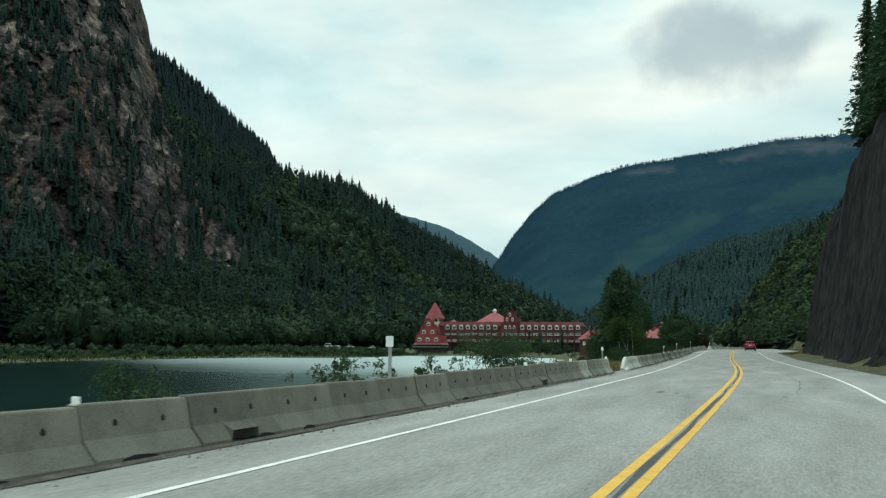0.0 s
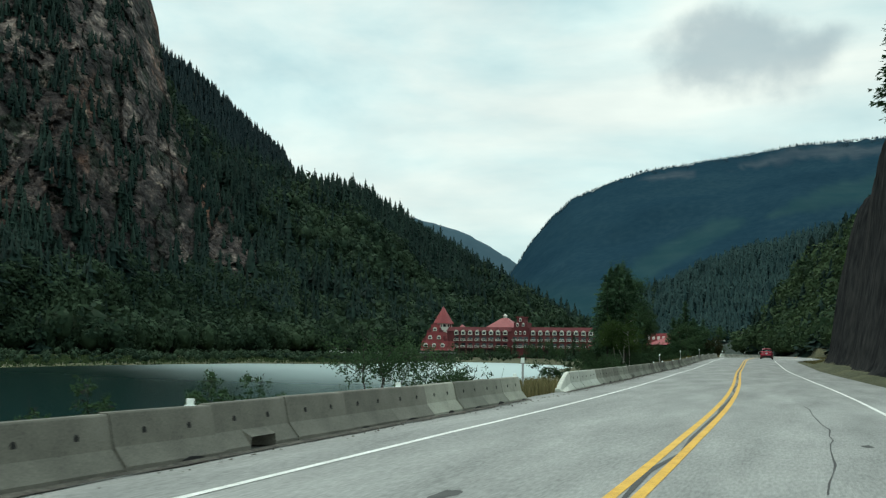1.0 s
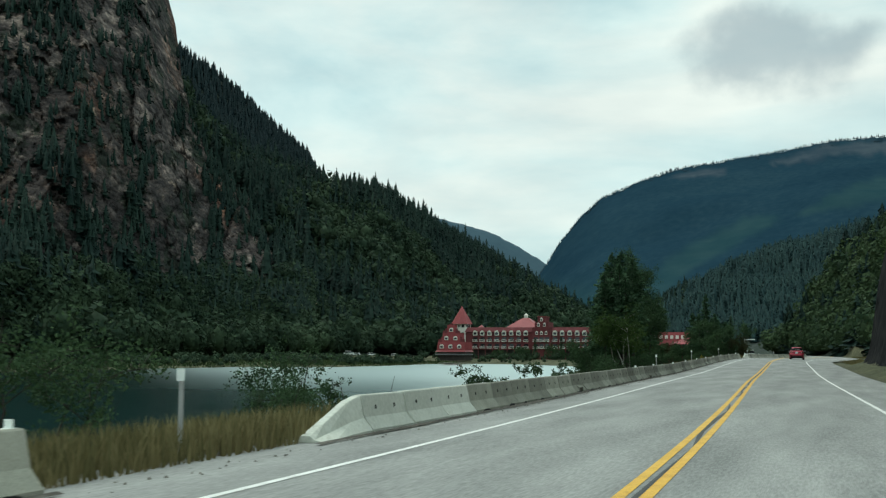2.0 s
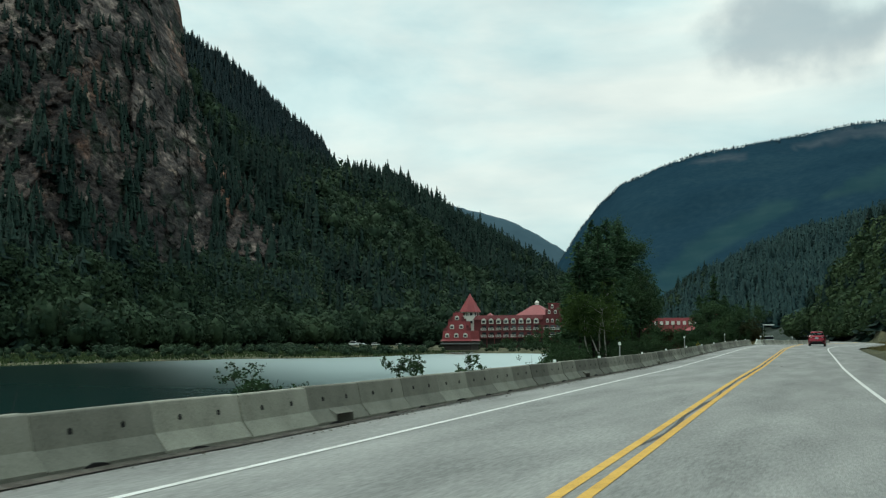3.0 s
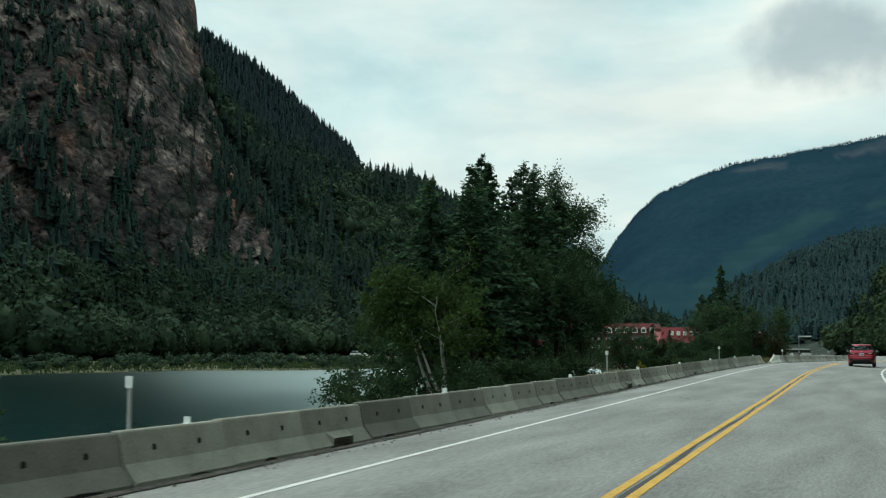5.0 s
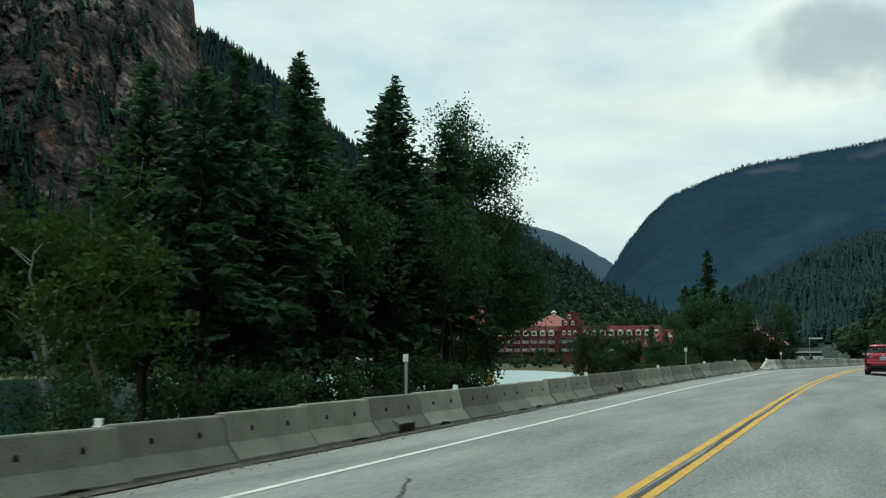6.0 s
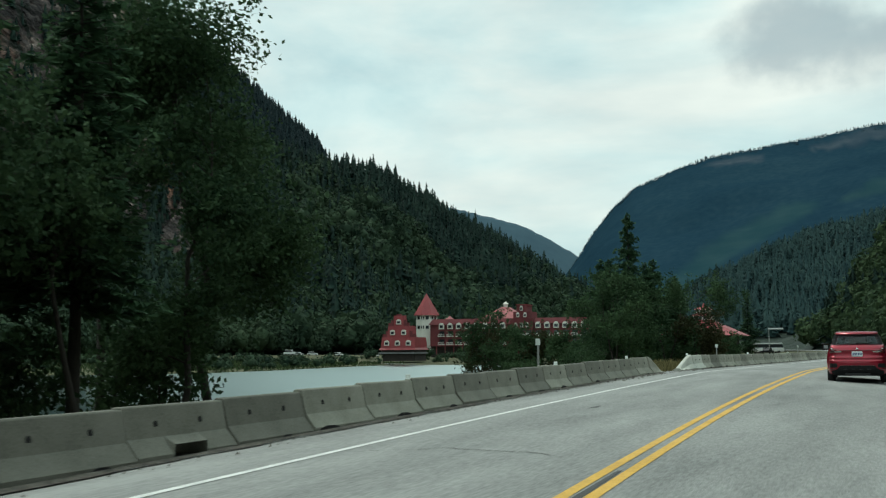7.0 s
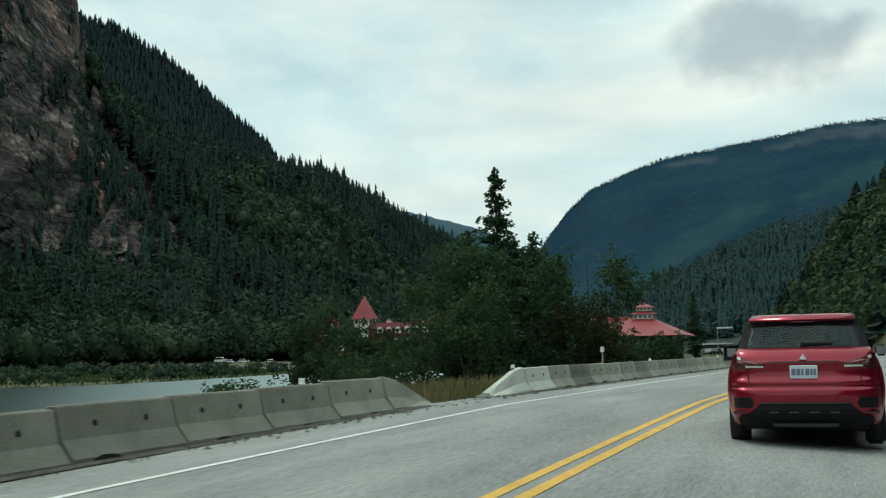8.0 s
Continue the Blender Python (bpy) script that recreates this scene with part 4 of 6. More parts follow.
wing(20.0, 53.0, 8, 24.8, 3.5)
wing(61.0, 92.0, 9, 63.0, 3.45)
# central stepped gable and hip roof behind
slab("gable", 52.6, 61.4, 2.4, 15, -2.0, 12.8, M_RED_WALL, hotel, "red stepped gable")
slab("gable", 53.8, 60.2, 2.4, 12, 12.8, 15.2, M_RED_WALL, hotel)
slab("gable", 55.2, 58.8, 2.4, 10, 15.2, 17.6, M_RED_WALL, hotel)
slab("gable_cap", 54.9, 59.1, 2.2, 10, 17.6, 17.9, M_RED_ROOF, hotel)
balcony_row(hotel, 54.4, 3, 2.6, 2.4, 6.2)
balcony_row(hotel, 54.4, 3, 2.6, 2.4, 3.1)
for x, z in ((54.8, 9.4), (57.0, 9.4), (59.2, 9.4), (55.6, 13.2), (58.4, 13.2), (57.0, 15.6)):
    dormer(hotel, x, 2.1, z, 1.1, 1.8)
skirt("hip_roof", 34.0, 54.0, 14.0, 34.0, 11.6, 17.8, 8.6, M_RED_ROOF, hotel)
bm = bmesh.new()
tube(bm, (44, 24, 17.6), (44, 24, 19.0), 0.9, 0.9, 8)
tube(bm, (44, 24, 19.0), (44, 24, 20.0), 1.3, 0.1, 8)
part("cupola", bm, M_WALL_WHITE, hotel)
skirt("gablet", 24.6, 28.4, 6, 10, 12.4, 14.2, 1.9, M_RED_ROOF, hotel)

# ---- pavilion nearer the road ----
pav = thing("pagoda_pavilion", "low pavilion with a broad red hip roof and a tiered cupola", "pavilion", m=pose(-34.3, 362, -0.4) @ Matrix.Scale(0.93, 4))
slab("wall", -6.2, 6.2, -5.5, 8, -0.2, 4.9, M_DARK, pav, "dark timber wall")
skirt("roof", -9.6, 8.4, -8.5, 10, 4.7, 8.3, 7.4, M_RED_ROOF, pav)
bm = bmesh.new()
prism(bm, [(2.0, 4.6), (14.0, 4.6), (13.0, 8.6), (3.0, 8.6)], -22, -3)
part("side_roof", bm, M_RED_ROOF, pav)
slab("side_wall", -22, -6, 3.4, 12, -0.2, 4.7, M_RED_WALL, pav)
for i in range(9):
    bm = bmesh.new()
    box(bm, -19.5 + i * 1.7, -18.6 + i * 1.7, 2.2, 3.4, 6.5, 7.6)
    part("dormer_window", bm, M_WALL_WHITE, pav)
for i in range(6):
    slab("post", -7.8 + i * 3.0, -7.55 + i * 3.0, -7.4, -7.1, -0.2, 4.8, M_DARK, pav)
for z0, w, h in ((8.0, 1.9, 0.9), (9.5, 1.4, 0.7)):
    slab("cupola", -w, w, -w, w, z0, z0 + h, M_WALL_WHITE, pav)
    skirt("cupola_roof", -w * 1.3, w * 1.3, -w * 1.3, w * 1.3, z0 + h, z0 + h + 0.55, w * 0.75, M_RED_ROOF, pav)
    for k in range(4):
        slab("cupola_window", -w + 0.15 + k * w * 0.48, -w + 0.15 + k * w * 0.48 + w * 0.32, -w - 0.05, -w + 0.02, z0 + 0.15, z0 + h - 0.12, M_GLASS_DARK, pav)
bm = bmesh.new()
tube(bm, (0, 0, 10.6), (0, 0, 11.6), 0.5, 0.03, 8)
part("finial", bm, M_RED_ROOF, pav)
# small red chalets between pavilion and hotel
for x, y, w in ((-58, 400, 13), (-76, 440, 15)):
    ch = thing("red_chalet", "small red-roofed lakeside chalet", "house", "hotel chalets", pose(x, y, 0))
    slab("wall", 0, w, 0, 9, -2.5, 4.2, M_RED_WALL, ch)
    skirt("roof", -1, w + 1, -1, 10, 4.0, 8.0, 4.5, M_RED_ROOF, ch)
    for i in range(4):
        slab("window", 1.2 + i * (w - 2.4) / 3.6, 2.4 + i * (w - 2.4) / 3.6, -0.06, 0.05, 1.6, 3.2, M_WALL_WHITE, ch)

# ---- forests on the slopes ----
FR = np.random.RandomState(7)


def far_conifer(n=34, seed=0):
    """A spruce of unit height: drooping sprays round a dark core."""
    r = np.random.RandomState(seed)
    v, f = [(0, 0, 1.0)], []
    for i in range(5):
        a = 2 * math.pi * i / 5
        v.append((0.13 * math.cos(a), 0.13 * math.sin(a), 0.05))
        f.append((0, 1 + i, 1 + (i + 1) % 5))
    for i in range(n):
        z = 0.10 + 0.86 * ((i + r.uniform(0, 1)) / n) ** 1.15
        rad = (0.25 * (1 - z) ** 0.8 + 0.012) * r.uniform(0.65, 1.25)
        a = i * 2.4 + r.uniform(-0.5, 0.5)
        w = r.uniform(0.35, 0.7)
        drop = 0.03 + 0.25 * rad
        b = len(v)
        v.append((0.1 * rad * math.cos(a), 0.1 * rad * math.sin(a), min(1.0, z + 0.045)))
        v.append((rad * math.cos(a - w), rad * math.sin(a - w), z - drop * r.uniform(0.6, 1.4)))
        v.append((rad * math.cos(a + w), rad * math.sin(a + w), z - drop * r.uniform(0.6, 1.4)))
        f.append((b, b + 1, b + 2))
    return np.array(v), np.array(f)


def far_broadleaf(n=42, seed=0):
    """A leafy crown of unit height: a few rounded lobes clad in small sprays of foliage."""
    r = np.random.RandomState(seed)
    bm = bmesh.new()
    bmesh.ops.create_icosphere(bm, subdivisions=1, radius=1.0)
    v = [tuple(x.co) for x in bm.verts]
    f = [tuple(x.index for x in q.verts) for q in bm.faces]
    bm.free()
    v = np.array(v) * r.uniform(0.6, 0.9, (len(v), 1)) * (0.30, 0.30, 0.40) + (0, 0, 0.48)
    v, f = list(map(tuple, v)), list(f)
    lobes = [(np.array([0, 0, 0.60]), 0.34)] + [(np.array([0.20 * math.cos(k * 2.1 + seed), 0.20 * math.sin(k * 2.1 + seed), r.uniform(0.34, 0.66)]), r.uniform(0.18, 0.27)) for k in range(4)]
    big = 0.105 if n < 100 else 0.07
    for i in range(n):
        c0, s0 = lobes[i % 5 if r.uniform() < 0.7 else 0]
        d = r.normal(size=3)
        d[2] = d[2] * 0.8 + 0.35
        d /= np.linalg.norm(d)
        c = c0 + d * s0 * r.uniform(0.85, 1.1)
        m = d + r.normal(size=3) * 0.35
        m /= np.linalg.norm(m)
        e1 = np.cross(m, r.normal(size=3))
        e1 /= np.linalg.norm(e1)
        e2 = np.cross(m, e1)
        b = len(v)
        for k in range(3):
            a = 2.09 * k + r.uniform(-0.5, 0.5)
            q = big * r.uniform(0.6, 1.3)
            v.append(tuple(c + e1 * q * math.cos(a) + e2 * q * math.sin(a)))
        f.append((b, b + 1, b + 2))
    return np.array(v), np.array(f)


def scatter(name, templates, places, tall, wide, material, label):
    """Many copies of a few templates in one mesh."""
    pick = FR.randint(0, len(templates), len(places))
    turn = FR.uniform(0, 2 * math.pi, len(places))
    vs, fs, base = [], [], 0
    for k, (tv, tf) in enumerate(templates):
        ix = np.nonzero(pick == k)[0]
        if not len(ix):
            continue
        c, s = np.cos(turn[ix])[:, None], np.sin(turn[ix])[:, None]
        w, h = (tall[ix] * wide[ix])[:, None], tall[ix][:, None]
        x = (tv[:, 0] * c - tv[:, 1] * s) * w + places[ix, 0:1]
        y = (tv[:, 0] * s + tv[:, 1] * c) * w + places[ix, 1:2]
        z = tv[:, 2] * h + places[ix, 2:3]
        vs.append(np.stack([x, y, z], -1).reshape(-1, 3))
        fs.append((tf[None] + (np.arange(len(ix)) * len(tv))[:, None, None]).reshape(-1, 3) + base)
        base += len(ix) * len(tv)
    ob = tri_mesh(name, np.concatenate(vs), np.concatenate(fs), material)
    return tagged(ob, label, "forest", kind="stuff")


def sample(n, a0, a1, r0, r1, near=1.0):
    """Random places by bearing (degrees to the left of ahead) and range, denser near."""
    az = FR.uniform(a0, a1, n)
    u = FR.uniform(0, 1, n)
    r = (r0 ** near + u * (r1 ** near - r0 ** near)) ** (1 / near)
    a = np.radians(az)
    x, y = HUB[0] - r * np.sin(a), HUB[1] + r * np.cos(a)
    return x, y


SPRUCES = [far_conifer(34, k) for k in range(7)]
SMALL_SPRUCES = [far_conifer(18, 10 + k) for k in range(5)]
SPIKES = [far_conifer(8, 20 + k) for k in range(4)]
CROWNS = [far_broadleaf(44, k) for k in range(7)]

# west slope
x, y = sample(25000, 7, 45, 400, 1560, 1.0)
z, az, r, crag, u, o = height(x, y)
foot = np.interp(az, W_AZ, W_F)
talus = z < (30 - 16 * sm(28, 29.5, az) * sm(38, 35, az)) + 10 * fbm(az * 1.5, r / 60, 48, 3)
bare = (az > 27.5) & (z < cliff_top(az) * r) & ~talus
keep = (r > foot - 70) & (z > -2.6) & ~bare & ((-x > far_shore(y) + 38 + 25 * sm(330, 380, y)) | (y > 630)) & ~((y > 440) & (y < 630) & (-x < 250) & (-x > 60))
keep &= (u < 0.999) & ((az < 33.85) | (az > 34.5) & (r < 700))
x, y, z, u, bare, az, talus = [q[keep] for q in (x, y, z, u, bare, az, talus)]
mixn = fbm(x / 120, y / 120, 81, 3)
conif = (FR.uniform(-0.5, 0.5, len(x)) + mixn * 1.9 + 1.8 * (u - 0.32) > 0.15) & ~(talus & (FR.uniform(0, 1, len(x)) < 0.75)) | (bare & (FR.uniform(0, 1, len(x)) < 0.8))
P3 = np.stack([x, y, z - 0.8], -1)
tall = FR.uniform(12, 27, len(x)) * (1 + 0.35 * (FR.uniform(0, 1, len(x)) < 0.08)) * np.where(bare, 0.55, 1.0)
scatter("conifer_forest", SPRUCES, P3[conif], tall[conif], FR.uniform(0.8, 1.25, conif.sum()), M_CONIFER, "dark green spruce forest on a steep mountainside")
CROWNS_NEAR = [far_broadleaf(120, 40 + k) for k in range(5)]
near = np.hypot(x - HUB[0], y - HUB[1]) < 690
for pick, shape in ((~conif & near, CROWNS_NEAR), (~conif & ~near, CROWNS)):
    scatter("broadleaf_forest", shape, P3[pick], tall[pick] * 0.72, FR.uniform(0.8, 1.2, pick.sum()), M_BROAD, "mixed green broadleaf wood on the lower mountainside")

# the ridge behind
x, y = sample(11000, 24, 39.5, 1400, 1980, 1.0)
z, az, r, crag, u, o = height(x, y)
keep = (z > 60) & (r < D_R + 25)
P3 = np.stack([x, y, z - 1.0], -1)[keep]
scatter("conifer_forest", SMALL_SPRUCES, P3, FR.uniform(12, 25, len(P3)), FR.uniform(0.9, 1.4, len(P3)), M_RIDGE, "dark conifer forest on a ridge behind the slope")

# trees that hold on to the cliff, thick at its foot
n = 15000
ca = FR.uniform(27.6, 48, n)
ct = 0.02 + (cliff_top(ca) - 0.02) * FR.uniform(0, 1, n) ** 1.2
pat = fbm(ca * 1.1, ct * 22, 87, 4)
low = sm(0.072, 0.036, ct) + 0.8 * sm(0.17, 0.07, ct) * sm(35, 39, ca) * sm(-0.25, 0.2, fbm(ca * 0.9, ct * 8, 88, 3))
low = low * 0.5 + 0.75 * sm(0.24, 0.33, ct) * sm(35.4, 37.6, ca) * sm(-0.35, 0.15, fbm(ca * 0.8, ct * 12, 89, 3))
keep = FR.uniform(0, 1, n) < 0.5 * sm(0.08, 0.36, pat) + 0.022 + low + 0.3 * sm(0.93, 1.0, ct / cliff_top(ca)) * (ca > 34.8) + 0.35 * sm(0.03, 0.0, cliff_top(ca) - ct) * (ca < 33.8)
ca, ct = ca[keep], ct[keep]
P3 = cliff_point(ca, ct) - (0, 0, 1.0)
leafy = (ct < 0.075) & (FR.uniform(0, 1, len(ca)) < 0.6)
tall = FR.uniform(5, 14, len(ca)) * np.where(ct < 0.08, 1.5, 0.85)
scatter("conifer_forest", SMALL_SPRUCES, P3[~leafy], tall[~leafy], FR.uniform(1.0, 1.7, (~leafy).sum()), M_CONIFER, "dark conifers clinging to ledges of a rock cliff")
scatter("broadleaf_forest", CROWNS_NEAR, P3[leafy], tall[leafy] * 0.75, FR.uniform(0.9, 1.3, leafy.sum()), M_BROAD, "green broadleaf trees along the foot of a cliff")

# east slope beyond the bluff, and the middle hills
x, y = sample(4200, -14, 6, 150, 520, 1.3)
z, az, r, crag, u, o = height(x, y)
keep = (z > 0.15) & (o > 13.0) & ((y > 310) | (o > 38))
x, y, z = x[keep], y[keep], z[keep]
conif = FR.uniform(-1, 1, len(x)) + fbm(x / 50, y / 50, 83, 3) > 0.3
P3 = np.stack([x, y, z - 0.6], -1)
tall = FR.uniform(10, 22, len(x))
SPRUCES_NEAR = [far_conifer(90, 60 + k) for k in range(5)]
scatter("conifer_forest", SPRUCES_NEAR, P3[conif], tall[conif], FR.uniform(0.9, 1.3, conif.sum()), M_CONIFER, "dense dark conifer wood above the highway")
scatter("broadleaf_forest", CROWNS_NEAR, P3[~conif], tall[~conif] * 0.75, FR.uniform(0.9, 1.3, (~conif).sum()), M_BROAD_BRIGHT, "dense green broadleaf wood above the highway")
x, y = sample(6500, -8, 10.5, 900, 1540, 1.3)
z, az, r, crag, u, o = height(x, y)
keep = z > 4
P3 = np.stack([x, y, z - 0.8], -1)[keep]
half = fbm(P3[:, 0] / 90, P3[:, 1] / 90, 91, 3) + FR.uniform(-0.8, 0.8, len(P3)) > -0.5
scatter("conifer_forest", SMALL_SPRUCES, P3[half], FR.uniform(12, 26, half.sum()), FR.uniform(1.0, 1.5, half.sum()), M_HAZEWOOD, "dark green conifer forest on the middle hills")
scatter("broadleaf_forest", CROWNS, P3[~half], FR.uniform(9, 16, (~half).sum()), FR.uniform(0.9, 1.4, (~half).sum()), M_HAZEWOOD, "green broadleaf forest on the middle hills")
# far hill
# needle colour with the blue of distant haze mixed in
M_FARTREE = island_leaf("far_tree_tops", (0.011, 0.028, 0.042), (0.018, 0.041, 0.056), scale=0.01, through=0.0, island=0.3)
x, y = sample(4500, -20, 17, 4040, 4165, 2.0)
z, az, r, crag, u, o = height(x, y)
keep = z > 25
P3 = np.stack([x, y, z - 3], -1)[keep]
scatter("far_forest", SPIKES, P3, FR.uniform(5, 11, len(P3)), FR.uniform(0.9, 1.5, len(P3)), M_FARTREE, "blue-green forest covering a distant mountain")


# ---- trees near the road ----
class Limbs:
    """Tapered round pieces gathered into one mesh."""

    def __init__(self):
        self.rows = []

    def add(self, a, b, r0, r1):
        self.rows.append((*a, *b, r0, r1))

    def mesh(self, name, material, parent, n=6):
        q = np.array(self.rows, float)
        a, b, r0, r1 = q[:, :3], q[:, 3:6], q[:, 6], q[:, 7]
        d = b - a
        d /= np.linalg.norm(d, axis=1, keepdims=True) + 1e-9
        ref = np.where(np.abs(d[:, 2:]) > 0.9, np.array([[1.0, 0, 0]]), np.array([[0, 0, 1.0]]))
        u = np.cross(d, ref)
        u /= np.linalg.norm(u, axis=1, keepdims=True)
        w = np.cross(d, u)
        t = np.arange(n) * 2 * math.pi / n
        ring_ = u[:, None] * np.cos(t)[None, :, None] + w[:, None] * np.sin(t)[None, :, None]
        v = np.concatenate([a[:, None] + ring_ * r0[:, None, None], b[:, None] + ring_ * r1[:, None, None]], 1).reshape(-1, 3)
        i = np.arange(n)
        f1 = np.stack([i, (i + 1) % n, (i + 1) % n + n, i + n], -1)
        f = (f1[None] + (np.arange(len(q)) * 2 * n)[:, None, None]).reshape(-1, 4)
        return tri_mesh(name, v, f, material, parent, smooth=True)


def near_conifer(name, x, y, z0, tall, reach, seed, label, bare=0.12, thin=1.0, fine=1.0):
    r = np.random.RandomState(seed)
    e = thing(name, label, "tree", "roadside trees", pose(x, y, z0))
    tr = Limbs()
    tr.add((0, 0, -0.4), (0.05, 0.03, tall * 0.55), 0.011 * tall + .05, 0.006 * tall + .02)
    tr.add((0.05, 0.03, tall * 0.55), (0, 0, tall), 0.006 * tall + .02, 0.01)
    tr.mesh("trunk", M_BARK, e, 9)
    zs = []
    z = tall * bare
    while z < tall * 0.985:
        zs += [z] * r.randint(5, 9)
        z += r.uniform(0.15, 0.28) * (0.7 + 0.5 * (1 - z / tall))
    zs = np.array(zs) + r.uniform(-0.32, 0.32, len(zs))
    zs = np.clip(zs, 0, tall * 0.985)
    q = zs / tall
    L = (reach * (1 - q) ** 0.75 * (0.55 + 0.45 * np.minimum(1, (q - bare) / 0.15 + 0.3)) + 0.12) * r.uniform(0.5, 1.2, len(zs))
    a = r.uniform(0, 2 * math.pi, len(zs))
    ph = r.uniform(0, 6, 2)
    L = L * (1 + 0.28 * np.sin(2 * a + 1.1 * zs + ph[0]) + 0.2 * np.sin(3 * a - 1.9 * zs + ph[1]))
    rise = r.uniform(-0.25, 0.12, len(zs)) + 0.45 * np.maximum(0, q - 0.6)
    d = np.stack([np.cos(a), np.sin(a), rise], -1)
    base = np.stack([0 * zs, 0 * zs, zs], -1)
    tip = base + d * L[:, None]
    tip[:, 2] -= 0.12 * L * L / max(reach, 1)
    lim = Limbs()
    for k in np.nonzero((L > 0.6) & (r.uniform(size=len(zs)) < 0.5))[0]:
        lim.add(base[k], tip[k], 0.018, 0.004)
    if lim.rows:
        tagged(lim.mesh("branch_tangle", M_BARK, e, 4), kind="stuff")
    cnt = np.maximum(3, (L / 0.10 * thin * fine).astype(int))
    ix = np.repeat(np.arange(len(zs)), cnt)
    t = r.uniform(0.1, 1.0, len(ix))
    c = base[ix] + (tip - base)[ix] * t[:, None]
    c[:, 2] += r.normal(size=len(ix)) * 0.07 - 0.05 * np.sin(t * 3)
    side = np.stack([-np.sin(a), np.cos(a), 0 * a], -1)[ix]
    vs = []
    for sgn in (-1, 1):
        w = L[ix] * 0.34 / fine * (1 - 0.6 * t) * r.uniform(0.5, 1.2, len(ix)) + 0.07
        out = side * (sgn * w)[:, None] + d[ix] * (w * 0.8)[:, None]
        out[:, 2] += r.uniform(-0.8, 0.35, len(ix)) * w
        h = r.uniform(0.06, 0.13, len(ix))[:, None] / math.sqrt(max(thin, 0.3))
        j1, j2 = r.uniform(-.10, .10, len(ix)), r.uniform(-.10, .10, len(ix))
        p0, p1 = c - d[ix] * h, c + d[ix] * h
        p0[:, 2] += j1
        p1[:, 2] += j2
        vs.append(np.stack([p0, p1, c + out], 1))
    v = np.concatenate(vs).reshape(-1, 3)
    tri_mesh("crown", v, np.arange(len(v)).reshape(-1, 3), M_NEEDLE, e)
    return e


def near_broadleaf(name, x, y, z0, tall, reach, seed, label, leaf=0.17, clusters=260, per=20, mat=None, bark=None, low=0.25, category="tree", group="roadside trees", stems=1, tilt=(0, 0), stout=1.0):
    r = np.random.RandomState(seed)
    e = thing(name, label, category, group, pose(x, y, z0))
    tr_ = Limbs()
    pts, wts = [], []
    for st in range(stems):
        lean = r.uniform(-0.12, 0.12, 2) * (1 if stems == 1 else 2.5) + np.array(tilt)
        top = np.array([lean[0] * tall, lean[1] * tall, tall * 0.9])
        tr = (0.008 * tall + 0.02) * stout
        prev = np.array([lean[0] * 0.5 * st, lean[1] * 0.5 * st, -0.4])
        spine = [prev]
        for k in range(1, 7):
            q = np.array([0, 0, -0.3]) + (top - (0, 0, -0.3)) * k / 6 + np.append(r.normal(size=2) * 0.02 * tall, 0)
            tr_.add(prev, q, tr * (1 - (k - 1) / 6.5), tr * (1 - k / 6.5))
            prev = q
            spine.append(q)
        for k in range(14 if stems == 1 else 7):
            t = r.uniform(low, 0.98)
            i = min(5, int(t * 6))
            b = spine[i] + (spine[i + 1] - spine[i]) * (t * 6 - i)
            a = r.uniform(0, 2 * math.pi)
            span = reach * (0.45 + 0.75 * math.sin(math.pi * min(1, (t - low) / (1 - low) * 0.85 + 0.12))) * r.uniform(0.6, 1.05) * (1 - 0.7 * ((t - low) / (1 - low)) ** 2 if stems == 1 else 1)
            tip = b + np.array([math.cos(a) * span, math.sin(a) * span, span * r.uniform(0.2, 0.8)])
            mid = (b + tip) / 2 + (0, 0, 0.08 * span)
            tr_.add(b, mid, tr * 0.3 * (1 - 0.6 * t), tr * 0.18)
            tr_.add(mid, tip, tr * 0.18, 0.006)
            pts += [mid, tip, (mid + tip) / 2]
            wts += [span] * 3
            for _ in range(3):
                s2 = mid + (tip - mid) * r.uniform(0, 1)
                t2 = s2 + r.normal(size=3) * span * 0.3
                tr_.add(s2, t2, 0.010, 0.003)
                pts += [t2, (s2 + t2) / 2]
                wts += [span] * 2
    tr_.mesh("trunk", bark or M_BARK, e, 6)
    pts, wts = np.array(pts), np.array(wts) ** 1.3
    m = int(clusters * 2.2)
    c = pts[r.choice(len(pts), size=m, p=wts / wts.sum())] + r.normal(size=(m, 3)) * reach * 0.18
    q = np.repeat(c, per, 0) + r.normal(size=(m * per, 3)) * reach * 0.075
    a = r.normal(size=(m * per, 3))
    a /= np.linalg.norm(a, axis=1, keepdims=True)
    b2 = r.normal(size=(m * per, 3))
    b2 -= a * (a * b2).sum(1, keepdims=True)
    b2 /= np.linalg.norm(b2, axis=1, keepdims=True)
    Lf = (leaf * r.uniform(0.6, 1.25, m * per))[:, None]
    v = np.stack([q - a * Lf * .5, q + b2 * Lf * .3, q + a * Lf * .5, q - b2 * Lf * .3], 1).reshape(-1, 3)
    tri_mesh("crown", v, np.arange(len(v)).reshape(-1, 4), mat or M_LEAF, e)
    return e


def ground_z(x, y):
    return float(height(np.array([x]), np.array([y]))[0][0])


